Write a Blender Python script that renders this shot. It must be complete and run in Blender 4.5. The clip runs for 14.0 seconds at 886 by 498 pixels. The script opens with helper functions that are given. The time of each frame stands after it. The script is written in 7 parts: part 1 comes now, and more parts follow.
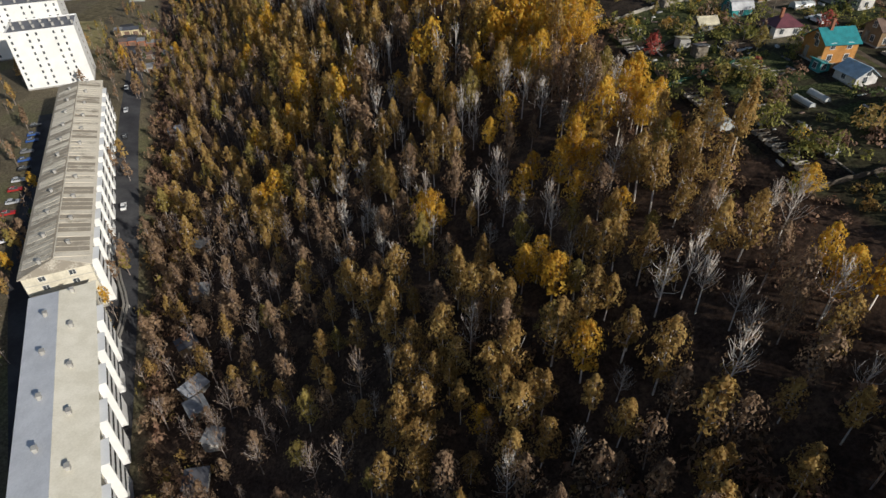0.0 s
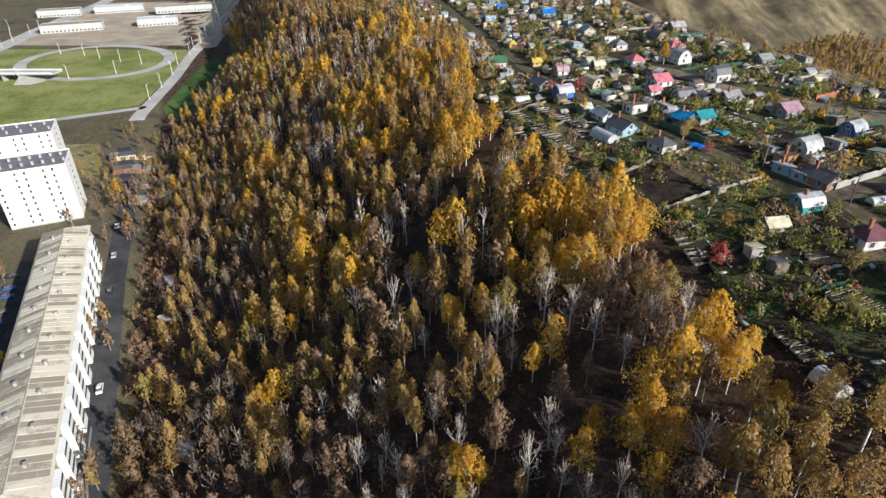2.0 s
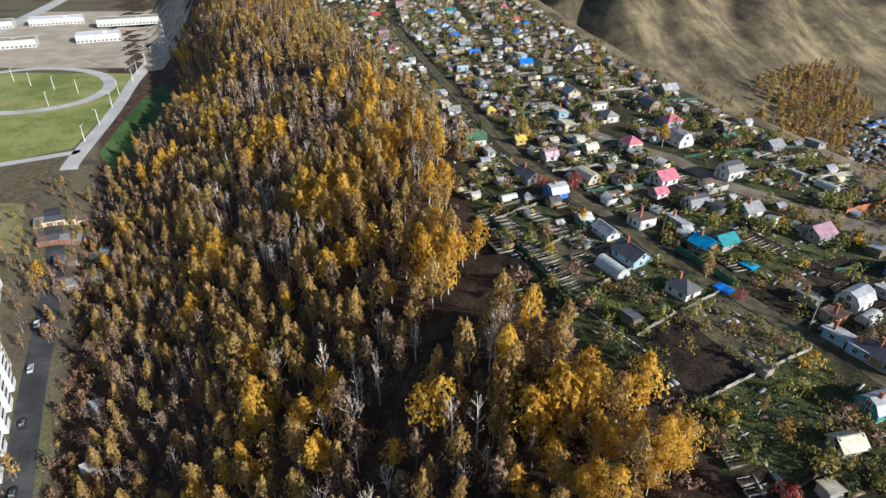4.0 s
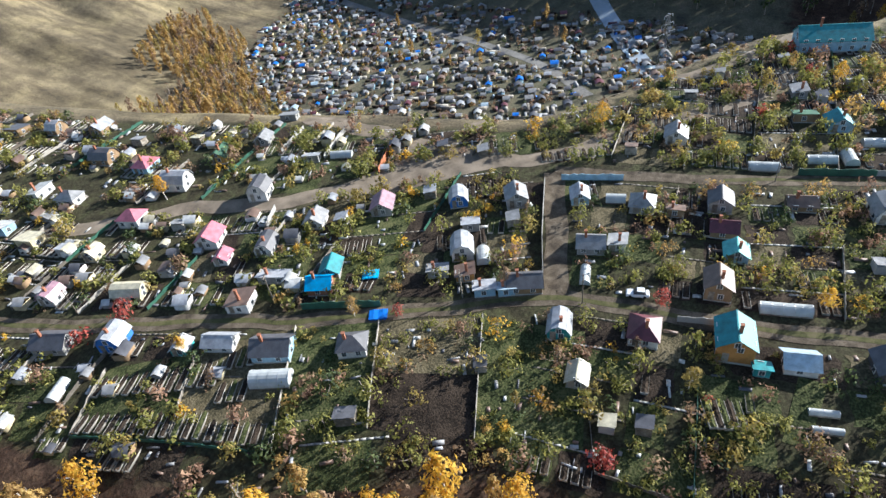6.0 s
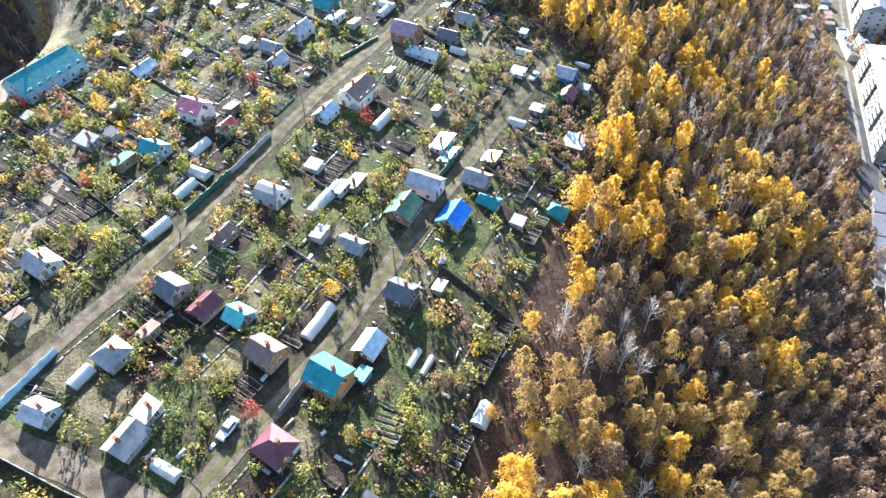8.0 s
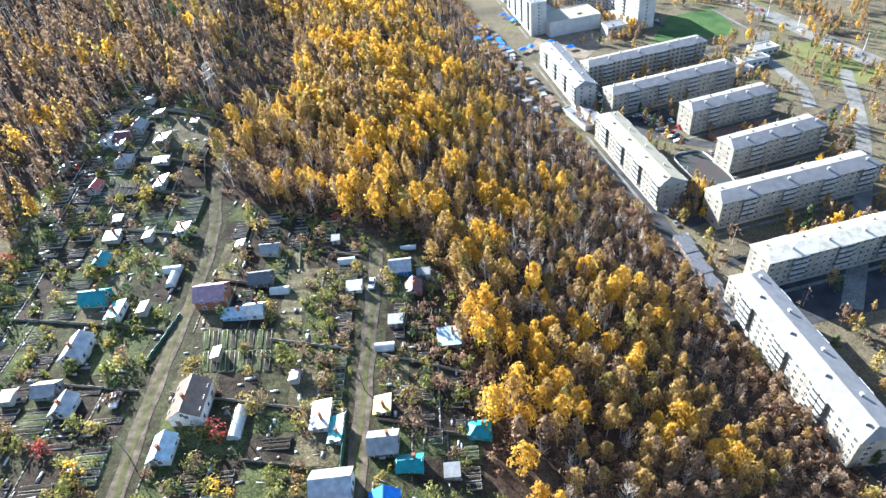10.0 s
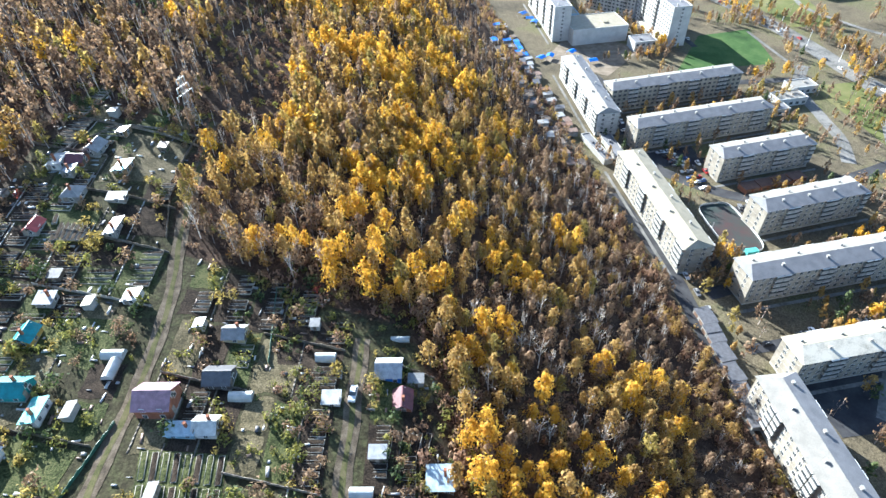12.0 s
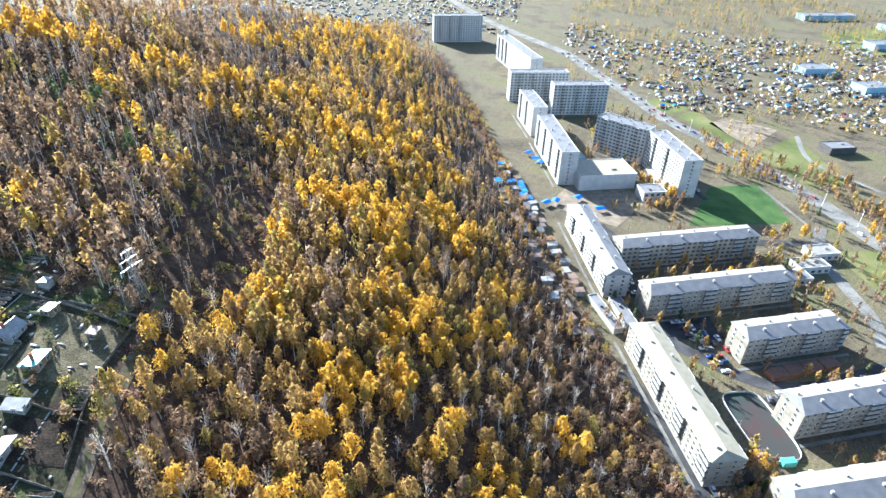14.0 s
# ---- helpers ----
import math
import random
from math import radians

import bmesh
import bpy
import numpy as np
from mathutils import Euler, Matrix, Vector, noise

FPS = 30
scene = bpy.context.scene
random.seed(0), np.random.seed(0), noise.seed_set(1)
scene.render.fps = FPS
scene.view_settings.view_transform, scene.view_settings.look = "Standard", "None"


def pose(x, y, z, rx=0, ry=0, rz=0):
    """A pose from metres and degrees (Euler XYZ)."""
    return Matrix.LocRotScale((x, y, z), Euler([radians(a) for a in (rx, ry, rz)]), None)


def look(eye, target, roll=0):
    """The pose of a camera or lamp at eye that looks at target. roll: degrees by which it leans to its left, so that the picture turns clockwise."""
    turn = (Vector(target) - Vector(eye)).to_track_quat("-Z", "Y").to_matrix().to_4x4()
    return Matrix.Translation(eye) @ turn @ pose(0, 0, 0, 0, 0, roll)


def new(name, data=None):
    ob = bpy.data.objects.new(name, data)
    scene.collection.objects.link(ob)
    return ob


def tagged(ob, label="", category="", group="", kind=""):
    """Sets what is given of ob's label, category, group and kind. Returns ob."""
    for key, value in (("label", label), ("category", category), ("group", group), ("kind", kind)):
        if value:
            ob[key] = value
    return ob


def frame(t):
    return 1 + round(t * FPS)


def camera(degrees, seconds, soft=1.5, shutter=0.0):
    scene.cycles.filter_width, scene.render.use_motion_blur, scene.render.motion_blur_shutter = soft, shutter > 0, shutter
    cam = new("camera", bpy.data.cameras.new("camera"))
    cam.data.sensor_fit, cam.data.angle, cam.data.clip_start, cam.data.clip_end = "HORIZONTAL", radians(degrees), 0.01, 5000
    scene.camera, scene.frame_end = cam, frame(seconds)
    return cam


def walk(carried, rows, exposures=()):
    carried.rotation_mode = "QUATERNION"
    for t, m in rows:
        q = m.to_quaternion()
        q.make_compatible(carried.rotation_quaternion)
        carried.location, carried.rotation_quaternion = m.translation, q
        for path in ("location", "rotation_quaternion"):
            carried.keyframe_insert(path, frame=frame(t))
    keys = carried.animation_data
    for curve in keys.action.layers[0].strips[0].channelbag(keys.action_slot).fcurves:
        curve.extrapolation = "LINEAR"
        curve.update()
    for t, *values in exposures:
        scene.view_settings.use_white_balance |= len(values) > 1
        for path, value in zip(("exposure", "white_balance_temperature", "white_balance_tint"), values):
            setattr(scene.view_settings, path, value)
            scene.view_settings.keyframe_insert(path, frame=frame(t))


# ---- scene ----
cam = camera(74.30, 14.0, soft=1.5)
PATH = [
    (0, (-0.70, -1.49, 60.83), (-0.30, 41.46, 28.35), -0.83),
    (0.5, (-2.46, 5.02, 62.91), (-2.34, 50.37, 33.87), -1.32),
    (1, (-4.08, 12.81, 66.03), (-3.93, 59.95, 40.01), -1.56),
    (1.5, (-5.62, 21.46, 70.05), (-5.27, 68.30, 43.47), -1.39),
    (2, (-6.79, 30.61, 73.99), (-5.75, 77.34, 47.26), -0.78),
    (2.2, (-7.15, 34.31, 75.62), (-5.92, 81.06, 48.90), -0.66),
    (4.3, (-8.42, 76.48, 93.29), (-2.37, 122.52, 66.03), 0.67),
    (4.5, (-8.34, 80.48, 94.16), (0.90, 125.91, 66.77), 0.54),
    (5, (-8.54, 90.78, 96.65), (10.10, 132.66, 68.40), -3.51),
    (5.5, (-7.98, 100.84, 99.26), (20.96, 134.69, 68.97), -8.97),
    (6, (-6.02, 110.44, 102.40), (30.66, 131.64, 69.16), -8.94),
    (6.5, (-1.23, 119.23, 106.46), (38.15, 126.00, 70.37), -7.38),
    (7, (5.88, 126.07, 109.78), (43.18, 119.04, 71.58), -5.38),
    (7.5, (14.32, 129.38, 112.36), (45.44, 110.70, 72.58), -3.60),
    (8, (22.94, 129.69, 115.14), (45.19, 101.63, 74.93), -1.15),
    (8.2, (26.49, 129.21, 115.80), (44.86, 98.11, 75.85), -0.76),
    (10.3, (51.95, 99.39, 124.73), (60.82, 57.58, 91.98), -7.74),
    (10.5, (52.90, 96.00, 125.26), (61.92, 53.69, 93.20), -7.58),
    (11, (54.88, 86.13, 127.25), (63.84, 44.00, 94.92), -6.74),
    (11.5, (56.94, 75.49, 128.58), (65.42, 34.39, 94.84), -4.34),
    (12, (59.22, 64.84, 130.36), (67.05, 25.61, 94.31), -2.02),
    (12.5, (60.70, 54.11, 132.20), (68.07, 16.25, 94.64), -0.35),
    (13, (61.92, 43.75, 133.26), (69.07, 6.79, 94.75), 0.87),
    (13.5, (63.12, 33.04, 134.39), (70.71, -6.23, 98.33), 1.65),
    (14, (64.49, 23.55, 135.14), (73.13, -21.14, 106.38), 1.60),
]
walk(cam, [(t, look(eye, target, roll)) for t, eye, target, roll in PATH], [(0, -0.08, 6300, 10), (0.5, 0.24, 6250, 10), (1, 0.5, 6200, 10), (1.5, 0.56, 6150, 10), (2.2, 0.56, 6050, 10), (4.3, 0.58, 5850, 9), (5, 0.74, 5800, 9), (5.5, 1.0, 5800, 9), (6, 1.22, 5750, 9), (6.5, 1.68, 5650, 9), (7.2, 2.18, 5550, 9), (8, 2.5, 5550, 9), (10.3, 2.2, 5500, 6), (12.5, 2.12, 5500, 5), (13.4, 2.22, 5480, 5), (14, 2.28, 5420, 5)])

# ---- sky, sun ----
SUN_AZ, SUN_EL = radians(-41.0), radians(24.5)      # direction to the sun, from +x towards +y; height
to_sun = Vector((math.cos(SUN_AZ) * math.cos(SUN_EL), math.sin(SUN_AZ) * math.cos(SUN_EL), math.sin(SUN_EL)))
world = bpy.data.worlds.new("world")
scene.world = world
world.use_nodes = True
wn = world.node_tree.nodes
sky = wn.new("ShaderNodeTexSky")
sky.sky_type, sky.sun_disc = "NISHITA", False
sky.sun_elevation, sky.sun_rotation = SUN_EL, radians(90) - SUN_AZ
wn["Background"].inputs["Strength"].default_value = 0.072
world.node_tree.links.new(sky.outputs["Color"], wn["Background"].inputs["Color"])
sun_data = bpy.data.lights.new("sun", "SUN")
sun_data.energy, sun_data.angle, sun_data.color = 5.0, radians(0.6), (1.0, 0.93, 0.82)
sun = new("sun", sun_data)
sun.matrix_world = look(to_sun * 800, (0, 0, 0))


# ---- materials ----
def mat(name, colors, rough=0.85, scale=1.0, bump=0.0, island=0.0, metal=0.0, detail=6.0, fine=0.25, trans=0.0, objrand=0.0):
    """Noise between two colours at two scales; island / objrand vary single pieces; trans lets light through leaves."""
    m = bpy.data.materials.new(name)
    m.use_nodes = True
    t = m.node_tree
    n, ln = t.nodes, t.links
    b = n["Principled BSDF"]
    b.inputs["Roughness"].default_value, b.inputs["Metallic"].default_value = rough, metal
    if rough >= 0.85:
        b.inputs["Specular IOR Level"].default_value = 0.15
    geo = n.new("ShaderNodeNewGeometry")
    big, small = n.new("ShaderNodeTexNoise"), n.new("ShaderNodeTexNoise")
    big.inputs["Scale"].default_value, big.inputs["Detail"].default_value = scale, detail
    small.inputs["Scale"].default_value, small.inputs["Detail"].default_value = scale * 9, 3.0
    for q in (big, small):
        ln.new(geo.outputs["Position"], q.inputs["Vector"])
    ramp = n.new("ShaderNodeValToRGB")
    ramp.color_ramp.elements[0].position, ramp.color_ramp.elements[1].position = 0.3, 0.7
    ramp.color_ramp.elements[0].color, ramp.color_ramp.elements[1].color = (*colors[0], 1), (*colors[-1], 1)
    if len(colors) == 3:
        e = ramp.color_ramp.elements.new(0.5)
        e.color = (*colors[1], 1)
    mix = n.new("ShaderNodeMath")
    mix.operation = "MULTIPLY_ADD"
    ln.new(small.outputs["Fac"], mix.inputs[0])
    mix.inputs[1].default_value = fine
    ln.new(big.outputs["Fac"], mix.inputs[2])
    off = n.new("ShaderNodeMath")
    off.operation = "SUBTRACT"
    ln.new(mix.outputs[0], off.inputs[0])
    off.inputs[1].default_value = fine / 2
    fac = off.outputs[0]
    for amount, source in ((island, geo.outputs["Random Per Island"]), (objrand, None)):
        if amount:
            if source is None:
                source = n.new("ShaderNodeObjectInfo").outputs["Random"]
            a = n.new("ShaderNodeMath")
            a.operation = "MULTIPLY_ADD"
            ln.new(source, a.inputs[0])
            a.inputs[1].default_value = amount
            ln.new(fac, a.inputs[2])
            s2 = n.new("ShaderNodeMath")
            s2.operation = "SUBTRACT"
            ln.new(a.outputs[0], s2.inputs[0])
            s2.inputs[1].default_value = amount / 2
            fac = s2.outputs[0]
    ln.new(fac, ramp.inputs["Fac"])
    ln.new(ramp.outputs["Color"], b.inputs["Base Color"])
    if bump:
        bn = n.new("ShaderNodeBump")
        bn.inputs["Strength"].default_value, bn.inputs["Distance"].default_value = 0.8, bump
        ln.new(mix.outputs[0], bn.inputs["Height"])
        ln.new(bn.outputs["Normal"], b.inputs["Normal"])
    if trans:
        tr, ms = n.new("ShaderNodeBsdfTranslucent"), n.new("ShaderNodeMixShader")
        ln.new(ramp.outputs["Color"], tr.inputs["Color"])
        ms.inputs["Fac"].default_value = trans
        ln.new(b.outputs[0], ms.inputs[1])
        ln.new(tr.outputs[0], ms.inputs[2])
        ln.new(ms.outputs[0], n["Material Output"].inputs["Surface"])
    return m


LEAF = {
    "ochre": mat("leaf_ochre", [(0.28, 0.17, 0.055), (0.42, 0.27, 0.085), (0.55, 0.385, 0.13)], 0.75, 0.12, island=0.45, trans=0.55),
    "yellow": mat("leaf_yellow", [(0.48, 0.26, 0.028), (0.67, 0.41, 0.045), (0.77, 0.53, 0.09)], 0.75, 0.15, island=0.45, trans=0.58),
    "brown": mat("leaf_brown", [(0.16, 0.1, 0.06), (0.27, 0.175, 0.105), (0.38, 0.26, 0.155)], 0.8, 0.15, island=0.45, trans=0.45),
    "olive": mat("leaf_olive", [(0.22, 0.165, 0.045), (0.34, 0.265, 0.07), (0.46, 0.36, 0.11)], 0.75, 0.15, island=0.45, trans=0.55),
    "red": mat("leaf_red", [(0.25, 0.035, 0.03), (0.38, 0.07, 0.05), (0.45, 0.12, 0.08)], 0.75, 0.3, island=0.45, trans=0.4),
    "pale": mat("leaf_pale_green", [(0.13, 0.135, 0.03), (0.23, 0.225, 0.05), (0.35, 0.32, 0.09)], 0.8, 0.3, island=0.45, trans=0.45),
    "rose": mat("leaf_rose_brown", [(0.2, 0.115, 0.075), (0.29, 0.17, 0.11), (0.38, 0.24, 0.15)], 0.8, 0.3, island=0.45, trans=0.4),
    "green": mat("leaf_green", [(0.03, 0.05, 0.018), (0.07, 0.1, 0.03), (0.12, 0.15, 0.05)], 0.75, 0.3, island=0.45, trans=0.35),
}
BARK = mat("birch_bark", [(0.36, 0.31, 0.27), (0.6, 0.545, 0.49), (0.76, 0.71, 0.65)], 0.85, 1.2, fine=0.6)
TWIG = mat("grey_twigs", [(0.16, 0.125, 0.11), (0.29, 0.235, 0.205), (0.42, 0.36, 0.315)], 0.9, 0.8, island=0.4)


# ---- terrain ----
def smooth(a, b, x):
    u = np.clip((np.asarray(x, float) - a) / (b - a), 0, 1)
    return u * u * (3 - 2 * u)


def across(x, y):
    """Distance from the road at the foot of the wooded slope, towards the gardens."""
    return (np.asarray(x, float) + 40 + 0.355 * np.asarray(y, float)) * 0.9424


def rim_edge(y):
    y = np.asarray(y, float)
    return np.interp(y, [165, 187, 202, 240, 290, 343, 450, 700], [125.5, 122, 122, 114, 107, 103, 98, 85]) + 70 * smooth(165, 90, y) + 300 * smooth(90, -60, y)


def rim(x, y):
    """Distance past the rim of the garden plateau, into the valley."""
    x, y = np.asarray(x, float), np.asarray(y, float)
    return x - rim_edge(y)


def waves(x, y, k, seed):
    return (np.sin(x * k + seed) * np.cos(y * k * 1.13 - seed * 2) + 0.5 * np.sin(x * k * 2.3 - y * k * 1.7 + seed * 3)) / 1.5


def past_crest(x, y):
    """0 on the wooded hill, 1 on the plain of the far town behind it."""
    x, y = np.asarray(x, float), np.asarray(y, float)
    behind = smooth(0, 150, -y - 455 - 1.4 * (295 - x)) * smooth(-300, -380, y)
    return np.maximum(behind, smooth(300, 430, x) * smooth(-215, -300, y))


def ground_z(x, y):
    x, y = np.asarray(x, float), np.asarray(y, float)
    s = across(x, y)
    s = s - 34 * smooth(380, 540, y) * smooth(112, 60, s)
    z = np.interp(s, [-3000, -8, 4, 16, 30, 50, 70, 90, 106, 118, 130, 145, 170, 210, 420], [-41, -41, -40, -36.5, -30, -18.5, -6, 6.5, 15, 19.5, 22.5, 24.5, 27, 30, 36])
    z = z + 0.5 * waves(x, y, 0.05, 1.0) * smooth(5, 30, s)
    z = z + smooth(160, 420, s) * smooth(-40, -240, y) * 62 + smooth(105, 240, s) * smooth(0, -200, y) * 14
    z = z + smooth(135, 185, s) * smooth(30, -90, y) * 10 + 5 * smooth(60, 140, y) * smooth(10, -10, s)
    over = past_crest(x, y)
    z = z * (1 - over) - 41 * over
    r = rim(x, y)
    drop = smooth(0, 75, r) * smooth(-40, 60, y)
    z = z * (1 - drop) + (-42) * drop
    far = smooth(330, 760, y - 0.25 * x) * smooth(60, 260, x)
    ribs = np.abs(np.sin((x * 0.8 - y * 0.35) * 0.055 + 1.5 * np.sin(y * 0.012)))
    z = z + far * (95 + 14 * waves(x, y, 0.02, 2.0) + 32 * ribs * smooth(0.05, 0.4, far) * (1 - 0.6 * far))
    east = smooth(330, 620, x - 0.2 * (y - 100)) * smooth(-100, 100, y)
    z = z + east * (80 + 10 * waves(x, y, 0.015, 4.0))
    return z




def bisect(a, x):
    lo, hi = 0, len(a)
    while lo < hi:
        m = (lo + hi) // 2
        lo, hi = (lo, m) if x < a[m] else (m + 1, hi)
    return lo


def mesh_object(name, verts, faces, materials, parent=None, index=None):
    me = bpy.data.meshes.new(name)
    me.from_pydata(verts, [], faces)
    for m in materials:
        me.materials.append(m)
    if index is not None:
        me.polygons.foreach_set("material_index", index)
    me.update()
    ob = new(name, me)
    ob.parent = parent
    return ob


FOREST_FLOOR = mat("forest_floor", [(0.03, 0.02, 0.014), (0.06, 0.042, 0.028), (0.1, 0.07, 0.04)], 0.95, 0.12, bump=0.3)


def axis(lo, hi, near_lo, near_hi, fine, coarse):
    a = list(np.arange(near_lo, near_hi + 0.1, fine))
    return np.array(list(np.arange(lo, near_lo, coarse)) + a + list(np.arange(near_hi + coarse, hi + 1, coarse)))


gx, gy = axis(-1900, 1900, -300, 420, 5, 30), axis(-1900, 1900, -420, 720, 5, 30)
X, Y = np.meshgrid(gx, gy)
Z = ground_z(X, Y)
nx, ny = len(gx), len(gy)
ids = np.arange(nx * ny).reshape(ny, nx)
quads = np.stack([ids[:-1, :-1], ids[:-1, 1:], ids[1:, 1:], ids[1:, :-1]], -1).reshape(-1, 4)
ground = mesh_object("ground", np.stack([X, Y, Z], -1).reshape(-1, 3).tolist(), quads.tolist(), [FOREST_FLOOR])
GX, GY, GZ = gx.tolist(), gy.tolist(), Z.tolist()


def hz(x, y):
    """Height of the ground sheet."""
    i, j = min(max(bisect(GX, x) - 1, 0), nx - 2), min(max(bisect(GY, y) - 1, 0), ny - 2)
    u, v = (x - GX[i]) / (GX[i + 1] - GX[i]), (y - GY[j]) / (GY[j + 1] - GY[j])
    return (GZ[j][i] * (1 - u) + GZ[j][i + 1] * u) * (1 - v) + (GZ[j + 1][i] * (1 - u) + GZ[j + 1][i + 1] * u) * v


tagged(ground, "autumn ground with leaf litter, grass and bare earth", "ground", kind="structure")

# ---- ground cover by zone ----
def forest_edge(y):
    """Upper edge of the wood along the gardens, as a distance across the slope."""
    return np.interp(y, [-400, -84, -78, -36, -31, -26, 0, 23, 65, 92, 125, 140, 160, 172, 200, 224, 256, 340, 420, 600], [400, 250, 165, 167, 148, 108, 105, 107, 109, 109, 114, 115, 112, 110, 116, 121, 133, 144, 152, 170])


def zone_village(x, y):
    s = across(x, y)
    v = smooth(-2, 6, s - forest_edge(y)) * smooth(8, -2, rim(x, y)) * smooth(-92, -80, y) * smooth(820, 760, y)
    return v * np.where(np.asarray(y) < 40, smooth(206, 196, np.asarray(x, float)), 1.0)


def zone_dry(x, y):
    x, y = np.asarray(x, float), np.asarray(y, float)
    r = rim(x, y)
    return np.clip(smooth(-6, 2, r) * smooth(88, 66, r) * smooth(-20, 60, y) + smooth(330, 420, y - 0.25 * x) * smooth(80, 150, x) + smooth(780, 860, y) * smooth(30, 60, across(x, y)) + smooth(130, 110, np.hypot(x - 115, y - 330)) * smooth(-4, 6, r), 0, 1)


def zone_valley(x, y):
    x, y = np.asarray(x, float), np.asarray(y, float)
    return smooth(64, 80, rim(x, y)) * smooth(60, 110, y) * (1 - smooth(330, 420, y - 0.25 * x))


def zone_town(x, y):
    return np.maximum(smooth(10, -2, across(x, y)), smooth(0.5, 0.9, past_crest(x, y)))


def ground_material():
    m = bpy.data.materials.new("autumn_ground")
    m.use_nodes = True
    n, ln = m.node_tree.nodes, m.node_tree.links
    b = n["Principled BSDF"]
    b.inputs["Roughness"].default_value = 0.95
    b.inputs["Specular IOR Level"].default_value = 0.15
    pos = n.new("ShaderNodeNewGeometry").outputs["Position"]

    def noise_ramp(scale, colors, detail=7.0):
        q, r = n.new("ShaderNodeTexNoise"), n.new("ShaderNodeValToRGB")
        q.inputs["Scale"].default_value, q.inputs["Detail"].default_value, q.inputs["Roughness"].default_value = scale, detail, 0.7
        ln.new(pos, q.inputs["Vector"])
        for k, c in enumerate(colors):
            e = r.color_ramp.elements[k] if k < 2 else r.color_ramp.elements.new(0.5)
            e.position, e.color = 0.3 + 0.4 * k / (len(colors) - 1), (*c, 1)
        ln.new(q.outputs["Fac"], r.inputs["Fac"])
        return r.outputs["Color"], q.outputs["Fac"]

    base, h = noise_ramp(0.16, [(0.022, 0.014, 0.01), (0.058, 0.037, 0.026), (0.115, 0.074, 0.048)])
    layers = {
        "village": noise_ramp(0.35, [(0.02, 0.016, 0.011), (0.047, 0.043, 0.023), (0.072, 0.076, 0.033)], 14.0)[0],
        "dry": noise_ramp(0.035, [(0.06, 0.05, 0.036), (0.16, 0.13, 0.08), (0.3, 0.245, 0.135)], 12.0)[0],
        "valley": noise_ramp(0.08, [(0.05, 0.045, 0.035), (0.1, 0.095, 0.06), (0.16, 0.13, 0.09)])[0],
        "town": noise_ramp(0.03, [(0.05, 0.042, 0.03), (0.12, 0.1, 0.065), (0.1, 0.105, 0.042)], 14.0)[0],
    }
    turned, long_noise, span, streak = n.new("ShaderNodeMapping"), n.new("ShaderNodeTexNoise"), n.new("ShaderNodeMapRange"), n.new("ShaderNodeMix")
    turned.inputs["Rotation"].default_value, turned.inputs["Scale"].default_value = (0, 0, radians(24)), (0.075, 0.014, 0.03)
    long_noise.inputs["Scale"].default_value, long_noise.inputs["Detail"].default_value, long_noise.inputs["Roughness"].default_value = 1.0, 9.0, 0.65
    ln.new(pos, turned.inputs["Vector"])
    ln.new(turned.outputs["Vector"], long_noise.inputs["Vector"])
    span.inputs["From Min"].default_value, span.inputs["From Max"].default_value = 0.36, 0.62
    span.inputs["To Min"].default_value, span.inputs["To Max"].default_value = 0.45, 1.15
    ln.new(long_noise.outputs["Fac"], span.inputs["Value"])
    streak.data_type, streak.blend_type = "RGBA", "MULTIPLY"
    streak.inputs["Factor"].default_value = 1.0
    ln.new(layers["dry"], streak.inputs[6])
    ln.new(span.outputs["Result"], streak.inputs[7])
    layers["dry"] = streak.outputs[2]
    for name, color in layers.items():
        a, mx, q, add = n.new("ShaderNodeAttribute"), n.new("ShaderNodeMix"), n.new("ShaderNodeTexNoise"), n.new("ShaderNodeMapRange")
        a.attribute_name = name
        mx.data_type = "RGBA"
        q.inputs["Scale"].default_value, q.inputs["Detail"].default_value = 0.25, 5.0
        ln.new(pos, q.inputs["Vector"])
        sm = n.new("ShaderNodeMath")
        sm.operation = "MULTIPLY_ADD"
        ln.new(q.outputs["Fac"], sm.inputs[0])
        sm.inputs[1].default_value = 0.8
        ln.new(a.outputs["Fac"], sm.inputs[2])
        add.inputs["From Min"].default_value, add.inputs["From Max"].default_value = 0.75, 1.05
        ln.new(sm.outputs[0], add.inputs["Value"])
        ln.new(add.outputs["Result"], mx.inputs["Factor"])
        ln.new(base, mx.inputs[6])
        ln.new(color, mx.inputs[7])
        base = mx.outputs[2]
    speck, lift, mul = n.new("ShaderNodeTexNoise"), n.new("ShaderNodeMapRange"), n.new("ShaderNodeMix")
    speck.inputs["Scale"].default_value, speck.inputs["Detail"].default_value, speck.inputs["Roughness"].default_value = 1.6, 6.0, 0.75
    ln.new(pos, speck.inputs["Vector"])
    lift.inputs["From Min"].default_value, lift.inputs["From Max"].default_value = 0.35, 0.65
    lift.inputs["To Min"].default_value, lift.inputs["To Max"].default_value = 0.45, 1.6
    ln.new(speck.outputs["Fac"], lift.inputs["Value"])
    mul.data_type, mul.blend_type = "RGBA", "MULTIPLY"
    mul.inputs["Factor"].default_value = 1.0
    ln.new(base, mul.inputs[6])
    ln.new(lift.outputs["Result"], mul.inputs[7])
    base = mul.outputs[2]
    ln.new(base, b.inputs["Base Color"])
    bn = n.new("ShaderNodeBump")
    bn.inputs["Strength"].default_value, bn.inputs["Distance"].default_value = 0.9, 0.5
    ln.new(h, bn.inputs["Height"])
